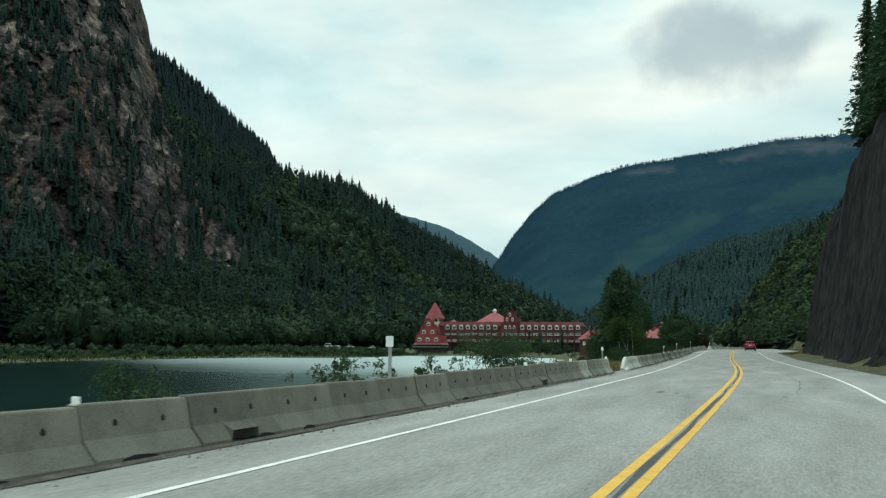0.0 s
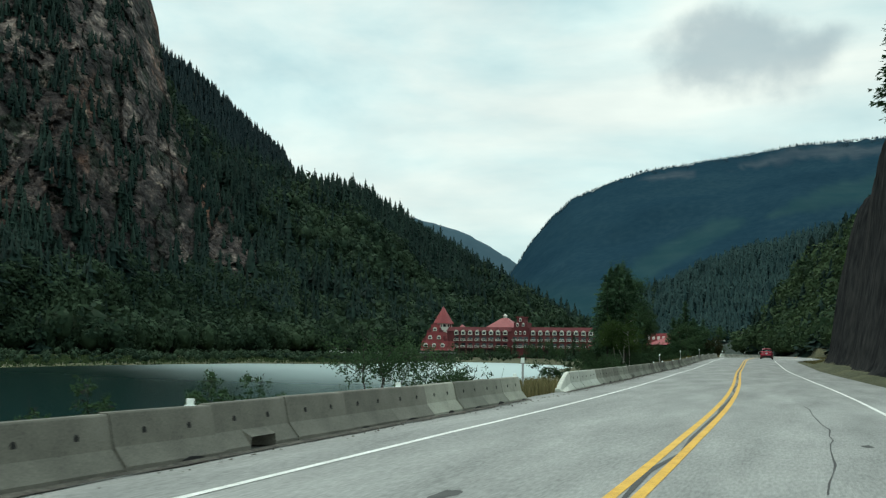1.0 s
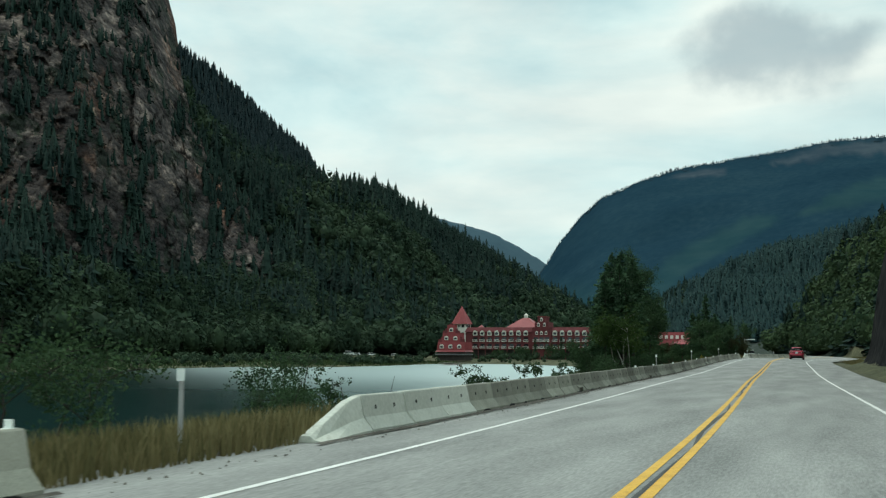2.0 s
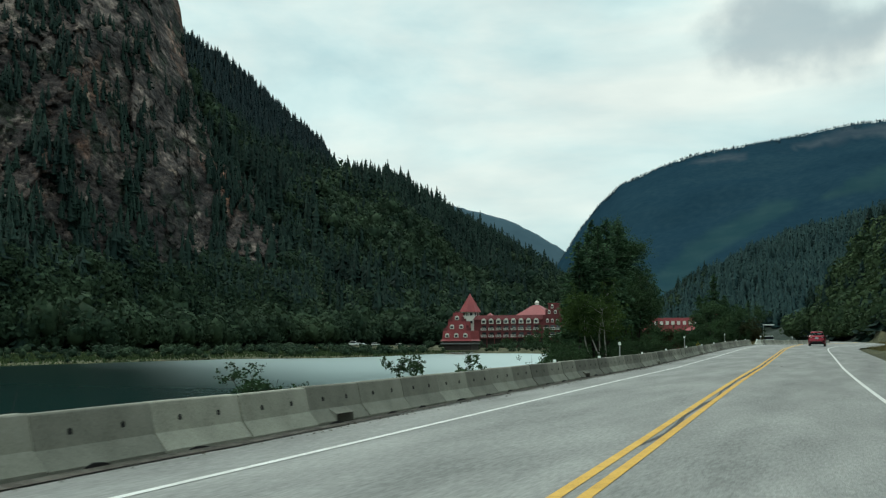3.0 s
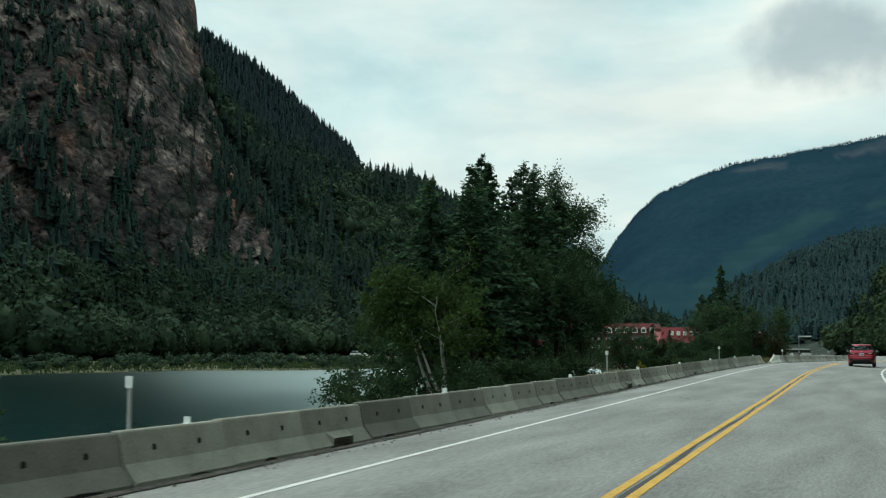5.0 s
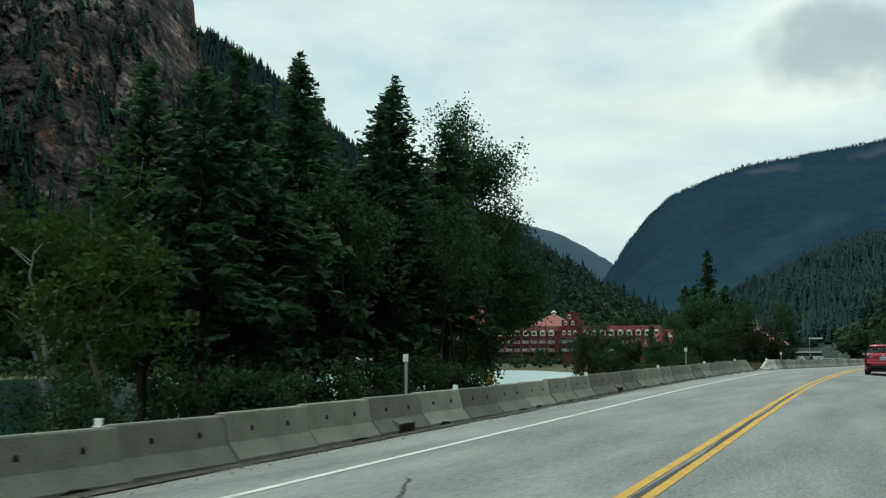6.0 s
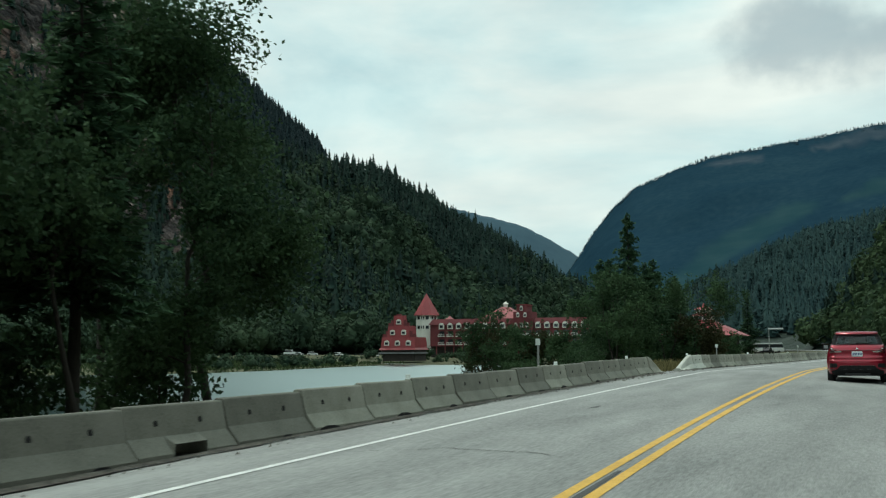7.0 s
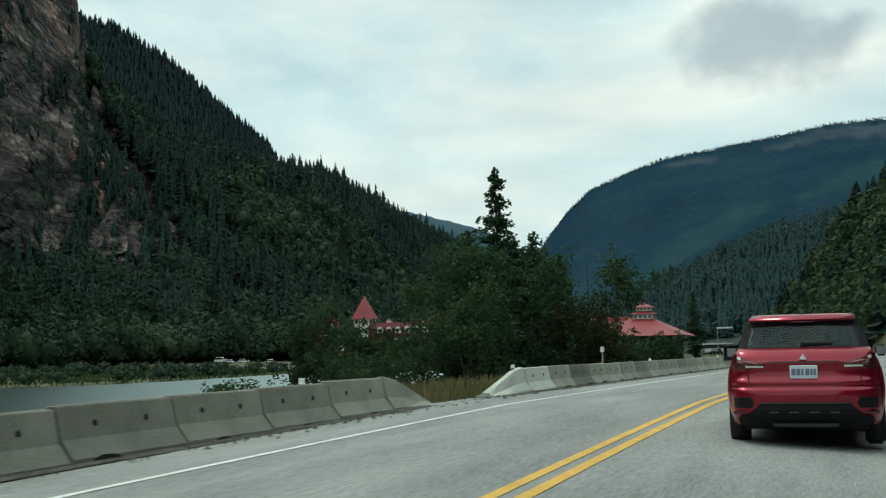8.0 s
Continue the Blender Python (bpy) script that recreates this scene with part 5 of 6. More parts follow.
CON = "dark green roadside conifer with drooping branches"
for i, (x, y, top, reach, bare, thin) in enumerate([(-19.8, 151.0, 12.3, 2.6, 0.28, 0.5), (-21.8, 155.3, 13.3, 2.5, 0.3, 0.45), (-20.4, 145.0, 11.5, 2.4, 0.25, 0.42), (-21.3, 146.4, 12.2, 2.3, 0.25, 0.42), (-19.2, 139.4, 10.4, 2.8, 0.24, 0.6), (-20.2, 136.6, 9.4, 2.2, 0.25, 0.5), (-22.6, 150.0, 11.4, 2.6, 0.28, 0.48), (-23.0, 156.6, 12.6, 2.6, 0.25, 0.5), (-19.6, 149.4, 10.2, 2.4, 0.34, 0.5), (-20.8, 158.8, 12.0, 2.4, 0.3, 0.5), (-18.0, 136.0, 8.8, 2.3, 0.34, 0.5)]):
    g = ground_z(x, y)
    near_conifer("conifer_tree", x, y, g, top - g, reach * 1.22, 100 + i, CON, bare=bare, thin=thin * 0.9, fine=2.0)
POP = "tall dark-leaved poplar on the lake bank"
for i, (x, y, top, reach, cl, low) in enumerate([(-21.0, 165.6, 15.2, 3.0, 620, 0.25), (-20.4, 162.6, 10.6, 2.0, 260, 0.15), (-23.6, 163.0, 13.0, 2.0, 260, 0.35), (-18.8, 145.6, 7.6, 1.9, 110, 0.5), (-18.4, 151.6, 8.0, 1.9, 110, 0.5), (-19.8, 141.4, 7.6, 2.0, 110, 0.5), (-19.4, 157.6, 8.2, 1.9, 120, 0.5)]):
    g = ground_z(x, y)
    near_broadleaf("broadleaf_tree", x, y, g, top - g, reach, 130 + i, POP if i < 3 else "slender green broadleaf tree among dark conifers", clusters=cl, per=20, low=low)
for i, (x, y, top, reach, lean) in enumerate([(-16.6, 129.6, 4.2, 1.8, (-0.22, -0.08)), (-17.9, 132.2, 5.2, 1.7, (-0.06, -0.02))]):
    g = ground_z(x, y)
    near_broadleaf("broadleaf_tree", x, y, g, top - g, reach, 150 + i, "leaning birch with bare whitish limbs and green leaves", clusters=170, bark=M_PALE_BARK, stems=2, mat=M_LEAF_LIT, low=0.42, tilt=lean, stout=1.3)
# conifers on the bluff above the road
for i in range(36):
    yy = 80 + (i % 22) * 2.2 + (3 if i > 21 else 0) + FR.uniform(-2, 2)
    xx = float(np.interp(yy, LY, LX)) + (FR.uniform(15.6, 18.0) if i < 22 else FR.uniform(18, 25))
    near_conifer("conifer_tree", xx, yy, ground_z(xx, yy), FR.uniform(14, 20), FR.uniform(2.4, 3.2), 300 + i, "dark conifer on the rock bluff above the road", bare=0.05, thin=0.3, fine=1.1)
# wood beside the road beyond the bluff
for i in range(44):
    ss = 205 + 2.5 * i + FR.uniform(-2, 2)
    p = road(ss, FR.uniform(13.5, 19) if i % 2 else FR.uniform(20, 38))
    g = ground_z(float(p[0]), float(p[1]))
    if i % 3 == 0:
        near_conifer("conifer_tree", float(p[0]), float(p[1]), g, FR.uniform(9, 15), FR.uniform(1.9, 2.7), 600 + i, "dark conifer in the wood beside the highway", bare=0.06, thin=0.4, fine=1.4)
    else:
        near_broadleaf("broadleaf_tree", float(p[0]), float(p[1]), g, FR.uniform(6, 11), FR.uniform(2.2, 3.2), 600 + i, "leafy green tree in the wood beside the highway", leaf=0.5, clusters=50, per=14, low=0.12, mat=M_LEAF_LIT)
# undergrowth below and behind the first group
for i in range(6):
    yy = 124 + i * 4.6 + FR.uniform(-0.8, 0.8)
    xx = -FR.uniform(15.0, min(20.0, 16.2 + 0.34 * (yy - 118)))
    g = ground_z(xx, yy)
    near_broadleaf("bush", xx, yy, g, FR.uniform(0.9, 1.6) + max(0, -1.2 - g), FR.uniform(0.9, 1.4), 260 + i, "dense dark undergrowth bush below tall trees", leaf=0.14, clusters=70, per=16, low=0.1, category="bush", group="bank bushes", stems=2)
for i in range(11):
    yy = 138 + i * 2.7 + FR.uniform(-0.8, 0.8)
    xx = -FR.uniform(22.0, 24.6) + max(0, 143 - yy) * 0.35
    g = ground_z(xx, yy)
    near_broadleaf("bush", xx, yy, g, FR.uniform(2.4, 4.2), FR.uniform(1.3, 1.9), 280 + i, "dense dark bush at the water's edge behind trees", leaf=0.2, clusters=90, per=14, low=0.08, category="bush", group="bank bushes", stems=2)
# second group of trees
near_conifer("conifer_tree", -18.3, 213.0, ground_z(-18.3, 213), 10.9 - ground_z(-18.3, 213), 1.7, 160, "slender spruce with a thin pointed top", bare=0.1, fine=1.8)
for i, (x, y, top, reach) in enumerate([(-19.2, 211.0, 7.6, 2.1), (-16.2, 208.0, 7.0, 2.1), (-20.6, 215, 7.9, 2.1), (-15.2, 213.0, 6.4, 2.0), (-17.2, 216.0, 7.9, 2.0)]):
    g = ground_z(x, y)
    near_conifer("conifer_tree", x, y, g, top - g, reach, 165 + i, CON, bare=0.08, fine=1.8)
for i, (x, y, top, reach, mt) in enumerate([(-13.6, 212.0, 6.2, 1.7, None), (-17.6, 206.5, 6.4, 1.9, None), (-18.6, 208.6, 6.4, 1.6, None), (-14.6, 206.0, 5.2, 1.8, None), (-29.1, 217.0, 5.6, 1.5, None), (-27.8, 216.0, 3.2, 1.3, None), (-30.6, 217.5, 3.9, 1.6, M_LEAF_RUST), (-25.9, 214.5, 2.7, 1.4, None), (-24.4, 215.0, 2.5, 1.5, M_LEAF_RUST), (-16.6, 203.0, 4.0, 1.7, None), (-12.9, 207.5, 3.6, 1.4, M_LEAF_RUST), (-22.2, 213.5, 2.8, 1.5, None)]):
    g = ground_z(x, y)
    near_broadleaf("broadleaf_tree", x, y, g, top - g, reach, 180 + i, "roadside tree turning rusty brown" if mt else "bushy green roadside tree", clusters=160, per=18, mat=mt, low=0.12, stems=2)
# bushes on the bank: place, top
for i, (x, y, top, reach) in enumerate([(-12.8, 40.5, 2.3, 1.3), (-14.0, 43.5, 1.6, 1.2), (-16.3, 60.0, 1.7, 1.5), (-15.0, 63.0, 0.7, 0.7), (-11.6, 17.0, 0.7, 0.8), (-13.0, 52.0, 0.9, 1.0), (-14.2, 84.0, 0.75, 0.7), (-13.4, 90.0, 0.7, 0.6), (-14.5, 102.0, 0.7, 1.0), (-17.6, 124.5, 0.8, 1.1), (-14.8, 134.0, 0.9, 1.0), (-15.2, 128.0, 0.6, 1.2), (-15.5, 147.0, 0.8, 1.0), (-17.5, 186.0, 0.7, 0.8), (-15.5, 189.0, 0.8, 0.8), (-16.5, 193.5, 1.3, 1.1), (-11.8, 27.5, 0.8, .8), (-12.5, 5.0, 0.3, 0.9), (-13.2, 72.0, 0.5, 0.8)]):
    g = ground_z(x, y)
    near_broadleaf("bush", x, y, g, top - g, reach, 220 + i, "scraggly green bush on the lake bank", leaf=0.10, clusters=110 if reach < 1.4 else 300, per=16, low=0.2, category="bush", group="bank bushes", stems=2)

# thin saplings on the bank
for i, (x, y, top, reach) in enumerate([(-14.55, 21.2, 0.75, 0.6), (-14.1, 22.0, 0.62, 0.6), (-13.8, 23.0, 0.5, 0.5), (-13.4, 24.0, 0.72, 0.65), (-15.0, 20.6, 0.35, 0.7)]):
    g = ground_z(x, y)
    near_broadleaf("sapling", x, y, g, top - g, reach, 320 + i, "thin dark sapling with sparse level branches", leaf=0.085, clusters=20, per=14, low=0.5, category="sapling", group="bank saplings", stout=0.8)

# ---- red car ahead ----
def paint():
    m = surface("red_car_paint", [(0.25, 0.003, 0.018), (0.31, 0.004, 0.024)], 3, 0.36, metal=0.6, bump=0.0, spec=0.3, coat=0.7)
    m.node_tree.nodes["Principled BSDF"].inputs["Coat IOR"].default_value = 1.55
    return m


M_PAINT = paint()
M_BLACK = surface("black_plastic", [(0.007, 0.007, 0.008), (0.014, 0.014, 0.015)], 6, 0.55, bump=0.15, bump_scale=60, spec=0.2)
M_RUBBER = surface("tyre_rubber", [(0.010, 0.010, 0.010), (0.022, 0.022, 0.022)], 8, 0.85, bump=0.3, bump_scale=40)
M_CHROME = plain("bright_metal", (0.75, 0.76, 0.77), 0.18, 1.0)


def car_glass():
    """Tinted glass: a clear sheet that passes some light and mirrors the rest by its angle."""
    m = bpy.data.materials.new("car_glass")
    m.use_nodes = True
    nt = m.node_tree
    N, L = nt.nodes.new, nt.links.new
    clear = N("ShaderNodeBsdfTransparent")
    clear.inputs[0].default_value = (0.56, 0.63, 0.64, 1)
    gloss = N("ShaderNodeBsdfGlossy")
    gloss.inputs["Roughness"].default_value = 0.03
    fr = N("ShaderNodeFresnel")
    fr.inputs["IOR"].default_value = 1.42
    mx = N("ShaderNodeMixShader")
    L(fr.outputs[0], mx.inputs[0])
    L(clear.outputs[0], mx.inputs[1])
    L(gloss.outputs[0], mx.inputs[2])
    L(mx.outputs[0], nt.nodes["Material Output"].inputs[0])
    return m


M_CARGLASS = car_glass()
M_SEAT = surface("seat_cloth", [(0.02, 0.02, 0.022), (0.04, 0.04, 0.043)], 8, 0.9, bump=0.2)
M_LAMP_RED = plain("lamp_red", (0.055, 0.003, 0.006), 0.12, 0.0, 0.8)
M_LAMP_CLEAR = plain("lamp_clear", (0.80, 0.74, 0.72), 0.15, 0.2, 0.8)
M_PLATE = plain("plate_white", (0.72, 0.74, 0.78), 0.4)
M_INK = plain("plate_bars", (0.16, 0.20, 0.32), 0.5)


def lower_body():
    """Half outline from sill to shoulder at stations along the car, mirrored. Rear at y = 0."""
    half = [(0.70, 0.24), (0.80, 0.26), (0.868, 0.36), (0.895, 0.52), (0.905, 0.66), (0.895, 0.80), (0.878, 0.91), (0.835, 1.00), (0.76, 1.07), (0.60, 1.11), (0.0, 1.12)]
    stations = [(0.17, 0.86, 1.0), (0.20, 0.92, 1.0), (0.26, 0.96, 1.0), (0.42, 0.99, 1.0), (0.8, 1.0, 1.0), (1.6, 0.985, 1.0), (2.5, 0.985, 0.99), (3.2, 1.0, 0.96), (3.8, 0.98, 0.90), (4.15, 0.92, 0.84), (4.32, 0.78, 0.76)]
    bm = bmesh.new()
    rings = []
    for y, w, h in stations:
        ring_ = []
        full = [(-x, z) for x, z in half[:-1]] + [half[-1]] + [(x, z) for x, z in half[:-1]][::-1]
        for x, z in full:
            lean = 0.0
            if y < 0.5:
                lean = max(0, z - 0.78) * 0.42 * (1 - y / 0.5) + max(0, 0.42 - z) * 0.35 * (1 - y / 0.5)
                lean += (abs(x) / 0.9) ** 4 * 0.16 * (1 - y / 0.5)
            zz = 0.24 + (z - 0.24) * h
            ring_.append(bm.verts.new((x * w, y + lean, zz)))
        rings.append(ring_)
    n = len(rings[0])
    for a, b in zip(rings, rings[1:]):
        for i in range(n - 1):
            bm.faces.new((a[i], a[i + 1], b[i + 1], b[i]))
        bm.faces.new((a[n - 1], a[0], b[0], b[n - 1]))
    for rg, flip in ((rings[0], 1), (rings[-1], 0)):
        k = n // 2
        for i in range(k - 1):
            q = (rg[i], rg[i + 1], rg[n - 2 - i], rg[n - 1 - i])
            bm.faces.new(q[::-1] if flip else q)
        bm.faces.new((rg[k - 1], rg[k], rg[k + 1]))
    bmesh.ops.recalc_face_normals(bm, faces=bm.faces[:])
    return bm


def cabin():
    """Roof and pillars, a loft of rounded outlines that shrink upward."""
    levels = [(1.06, 0.815, 0.30, 3.40), (1.16, 0.775, 0.36, 3.15), (1.30, 0.715, 0.45, 2.85), (1.44, 0.655, 0.53, 2.55), (1.50, 0.625, 0.54, 2.36), (1.545, 0.59, 0.57, 2.22), (1.565, 0.53, 0.70, 2.1), (1.575, 0.40, 0.9, 2.0), (1.58, 0.2, 1.1, 1.8)]
    bm = bmesh.new()
    rings = []
    for z, w, y0, y1 in levels:
        rg = []
        for k in range(28):
            a = 2 * math.pi * (k + 0.5) / 28
            c, s = math.cos(a), math.sin(a)
            e = 0.28
            x = w * math.copysign(abs(c) ** e, c)
            y = (y0 + y1) / 2 + (y1 - y0) / 2 * math.copysign(abs(s) ** e, s)
            rg.append(bm.verts.new((x, y, z)))
        rings.append(rg)
    for j, (a, b) in enumerate(zip(rings, rings[1:])):
        for i in range(28):
            q = (a[i], a[(i + 1) % 28], b[(i + 1) % 28], b[i])
            mid = sum((v.co for v in q), Vector()) / 4
            # openings for the glass; the pillars stay
            across = abs(mid.x) < 0.80 * levels[j][1]
            along_ = 0.95 < mid.y < 1.75 or 1.95 < mid.y < levels[j][3] - 0.35
            if 0 < j < 3 and (across or along_):
                continue
            bm.faces.new(q)
    bm.faces.new(rings[-1])
    bmesh.ops.recalc_face_normals(bm, faces=bm.faces[:])
    return bm


def sheet(points, thick=(0, -0.012, 0)):
    """A thin curved pane from a grid of rows of points."""
    bm = bmesh.new()
    rows = [[bm.verts.new(p) for p in row] for row in points]
    for a, b in zip(rows, rows[1:]):
        for i in range(len(a) - 1):
            bm.faces.new((a[i], a[i + 1], b[i + 1], b[i]))
    g = bmesh.ops.extrude_face_region(bm, geom=bm.faces[:])
    bmesh.ops.translate(bm, vec=thick, verts=[v for v in g["geom"] if isinstance(v, bmesh.types.BMVert)])
    bmesh.ops.recalc_face_normals(bm, faces=bm.faces[:])
    return bm


def tail_y(z, x):
    """Where the tail's skin stands at a height: bumper, lip of the tailgate, plate hollow, shoulder."""
    y = float(np.interp(z, [0.28, 0.40, 0.52, 0.66, 0.69, 0.705, 0.735, 0.785, 0.80, 0.86, 0.95, 0.985, 1.005, 1.06, 1.11, 1.16], [0.13, 0.045, 0.015, 0.01, 0.025, 0.08, 0.055, 0.065, 0.10, 0.12, 0.115, 0.095, 0.12, 0.145, 0.19, 0.27]))
    return y + (abs(x) / 0.9) ** 4 * 0.16 + 0.28 * max(0, (abs(x) - 0.72) / 0.16) ** 2


def bent(xs, zs, off, label_fn=tail_y):
    return [[(x, label_fn(z, x) - off, z) for x in xs] for z in zs]


def red_car(m):
    car = thing("red_car", "shiny red compact crossover car on the highway", "car", m=m)
    body = part("body", lower_body(), M_PAINT, car, smooth=True)
    zs = [0.28, 0.34, 0.40, 0.46, 0.52, 0.60, 0.66, 0.69, 0.705, 0.735, 0.76, 0.785, 0.80, 0.83, 0.86, 0.90, 0.95, 0.97, 0.985, 1.005, 1.03, 1.06, 1.09, 1.11, 1.135, 1.16]
    wide = np.interp(zs, [0.28, 0.45, 0.66, 0.85, 1.0, 1.08, 1.16], [0.82, 0.87, 0.89, 0.88, 0.835, 0.79, 0.745])
    part("tail_panel", sheet([[(u * w, tail_y(z, u * w), z) for u in np.linspace(-1, 1, 31)] for z, w in zip(zs, wide)], (0, 0.02, 0)), M_PAINT, car, smooth=True)
    # tailgate shut lines
    for sd in (-1, 1):
        part("shut_line", sheet([[(sd * x + dx, tail_y(z, x) - 0.004, z) for dx in (-0.006, 0.006)] for x, z in ((0.55, 0.715), (0.60, 0.73), (0.625, 0.78), (0.635, 0.86), (0.64, 0.915))], (0, 0.01, 0)), M_BLACK, car)
    cab = part("cabin", cabin(), M_PAINT, car, "red roof and pillars", smooth=True)

    def glass_y(z, x):
        return 0.325 + (z - 1.14) * 0.60 + (abs(x) / 0.7) ** 3 * 0.05
    rows = []
    for z, w in ((1.165, 0.705), (1.26, 0.685), (1.36, 0.655), (1.455, 0.615)):
        rows.append([(w * k / 5, glass_y(z, w * k / 5) - 0.008, z) for k in range(-5, 6)])
    trim = []
    for z, w in ((1.165, 0.705), (1.26, 0.685), (1.36, 0.655), (1.455, 0.615)):
        trim.append((z, w))
    for sd in (-1, 1):
        part("window_surround", sheet([[(sd * w * k, glass_y(z, w * k) - 0.016, z) for k in (0.90, 1.0, 1.05)] for z, w in trim]), M_BLACK, car, "gloss black window surround")
    for zz in ((1.135, 1.15, 1.172), (1.41, 1.45, 1.495)):
        part("window_surround", sheet([[(np.interp(z, [1.165, 1.455], [0.705, 0.615]) * k, glass_y(z, 0.6 * k) - 0.018, z) for k in np.linspace(-1.0, 1.0, 9)] for z in zz]), M_BLACK, car, "gloss black window surround")
    # seats seen through the glass
    for sx, sy in ((-0.36, 1.95), (0.36, 1.95), (-0.38, 0.98), (0.38, 0.98)):
        bm = bmesh.new()
        box(bm, sx - 0.22, sx + 0.22, sy, sy + 0.14, 0.95, 1.20)
        box(bm, sx - 0.11, sx + 0.11, sy - 0.02, sy + 0.08, 1.20, 1.40 if sy > 1.5 else 1.30)
        bevelled(bm, 0.05, 3)
        part("seat", bm, M_SEAT, car, "dark grey seat with headrest", smooth=True)
    bm = bmesh.new()
    box(bm, -0.70, 0.70, 2.62, 3.15, 1.0, 1.17)
    part("dashboard", bevelled(bm, 0.05, 2), M_BLACK, car)
    rear = part("rear_window", sheet([[(x * 0.97, y - 0.012, z) for x, y, z in r] for r in rows]), M_CARGLASS, car, "tinted rear window")
    for s in (-1, 1):
        rows = []
        for z, y0, y1 in ((1.13, 0.62, 3.0), (1.3, 0.72, 2.72), (1.46, 0.82, 2.44)):
            w = np.interp(z, [1.06, 1.16, 1.30, 1.44, 1.525], [0.815, 0.775, 0.715, 0.655, 0.615]) + 0.004
            rows.append([(s * w, y0 + (y1 - y0) * k / 4, z) for k in range(5)])
        part("side_window", sheet(rows, (s * 0.006, 0, 0)), M_CARGLASS, car)
    # windscreen
    part("windscreen", sheet([[(x, 3.40 - (z - 1.06) * 2.1 + 0.02, z) for x in np.linspace(-0.66, 0.66, 5)] for z in (1.12, 1.3, 1.46)], (0, 0.012, 0)), M_CARGLASS, car)
    # spoiler with high brake lamp
    bm = bmesh.new()
    prism(bm, [(0.43, 1.475), (0.44, 1.515), (0.95, 1.575), (0.95, 1.54), (0.60, 1.48)], -0.61, 0.61)
    bevelled(bm, 0.016, 3)
    sp = part("spoiler", bm, M_PAINT, car, smooth=True)
    bm = bmesh.new()
    box(bm, -0.14, 0.14, 0.43, 0.47, 1.462, 1.474)
    part("brake_lamp", bm, M_LAMP_RED, sp)
    # lower bumper in black plastic
    xs = np.linspace(-0.80, 0.80, 13)
    bump = part("rear_bumper", sheet([[(x * w, tail_y(z, x * w) - 0.014 - 0.02 * (0.3 < z < 0.5), z) for x in xs] for z, w in ((0.26, 0.92), (0.33, 0.95), (0.37, 0.92), (0.385, 0.80), (0.44, 0.72), (0.50, 0.64), (0.525, 0.62))], (0, 0.03, 0)), M_BLACK, car, "black plastic lower bumper")
    part("bumper_edge", sheet([[(x, tail_y(z, x) - 0.024, z) for x in np.linspace(-0.50, 0.50, 9)] for z in (0.518, 0.528)], (0, 0.012, 0)), plain("edge_grey", (0.09, 0.09, 0.095), 0.35, 0.2), bump)
    for k in range(4):
        bm = bmesh.new()
        box(bm, -0.405 + k * 0.225, -0.295 + k * 0.225, -0.012, 0.03, 0.41, 0.424)
        part("bumper_slot", bm, plain("slot_grey", (0.06, 0.06, 0.065), 0.4), bump)
    bm = bmesh.new()
    prism(bm, [(0.06, 0.25), (0.05, 0.285), (0.11, 0.30), (0.14, 0.25)], -0.36, 0.36)
    part("skid_plate", bm, plain("skid_grey", (0.05, 0.05, 0.055), 0.45, 0.3), bump)
    for s in (-1, 1):
        bm = bmesh.new()
        box(bm, s * 0.72 - 0.09, s * 0.72 + 0.09, tail_y(0.40, 0.68) - 0.012, tail_y(0.40, 0.8), 0.40, 0.425)
        part("reflector", bm, M_LAMP_RED, bump, "red corner reflector")
        bm = bmesh.new()
        bm.free()
        part("corner_vent", sheet([[(s * x, tail_y(z, x) - 0.010, z) for x in np.linspace(x0, 0.80, 5)] for z, x0 in ((0.465, 0.60), (0.50, 0.575), (0.55, 0.58), (0.59, 0.60))], (0, 0.02, 0)), M_BLACK, bump)
    # shadow line above the plate, laid on as a black strip
    part("plate_recess", sheet(bent(np.linspace(-0.40, 0.40, 9), (0.988, 0.996, 1.004), 0.006), (0, 0.01, 0)), M_BLACK, car, "dark strip above the number plate")
    # number plate
    bm = bmesh.new()
    box(bm, -0.155, 0.155, 0.075, 0.11, 0.80, 0.955)
    bevelled(bm, 0.006, 1)
    pl = part("number_plate", bm, M_PLATE, car, "white number plate with dark bars")
    for x0, x1 in ((-0.135, -0.09), (-0.08, -0.035), (-0.025, 0.0), (0.02, 0.065), (0.075, 0.10), (0.11, 0.135)):
        bm = bmesh.new()
        box(bm, x0, x1, 0.071, 0.078, 0.84, 0.915)
        part("plate_bar", bm, M_INK, pl)
    # emblem as a plain shape
    bm = bmesh.new()
    v = [bm.verts.new((0.05 * math.sin(a), 0.115, 1.045 + 0.045 * math.cos(a))) for a in (0, 2.09, 4.19)]
    bm.faces.new(v)
    g = bmesh.ops.extrude_face_region(bm, geom=bm.faces[:])
    bmesh.ops.translate(bm, vec=(0, 0.05, 0), verts=[q for q in g["geom"] if isinstance(q, bmesh.types.BMVert)])
    bmesh.ops.recalc_face_normals(bm, faces=bm.faces[:])
    part("emblem", bm, M_CHROME, car, "small chrome emblem")
    for s in (-1, 1):
        xs = np.linspace(0.43, 0.80, 9)
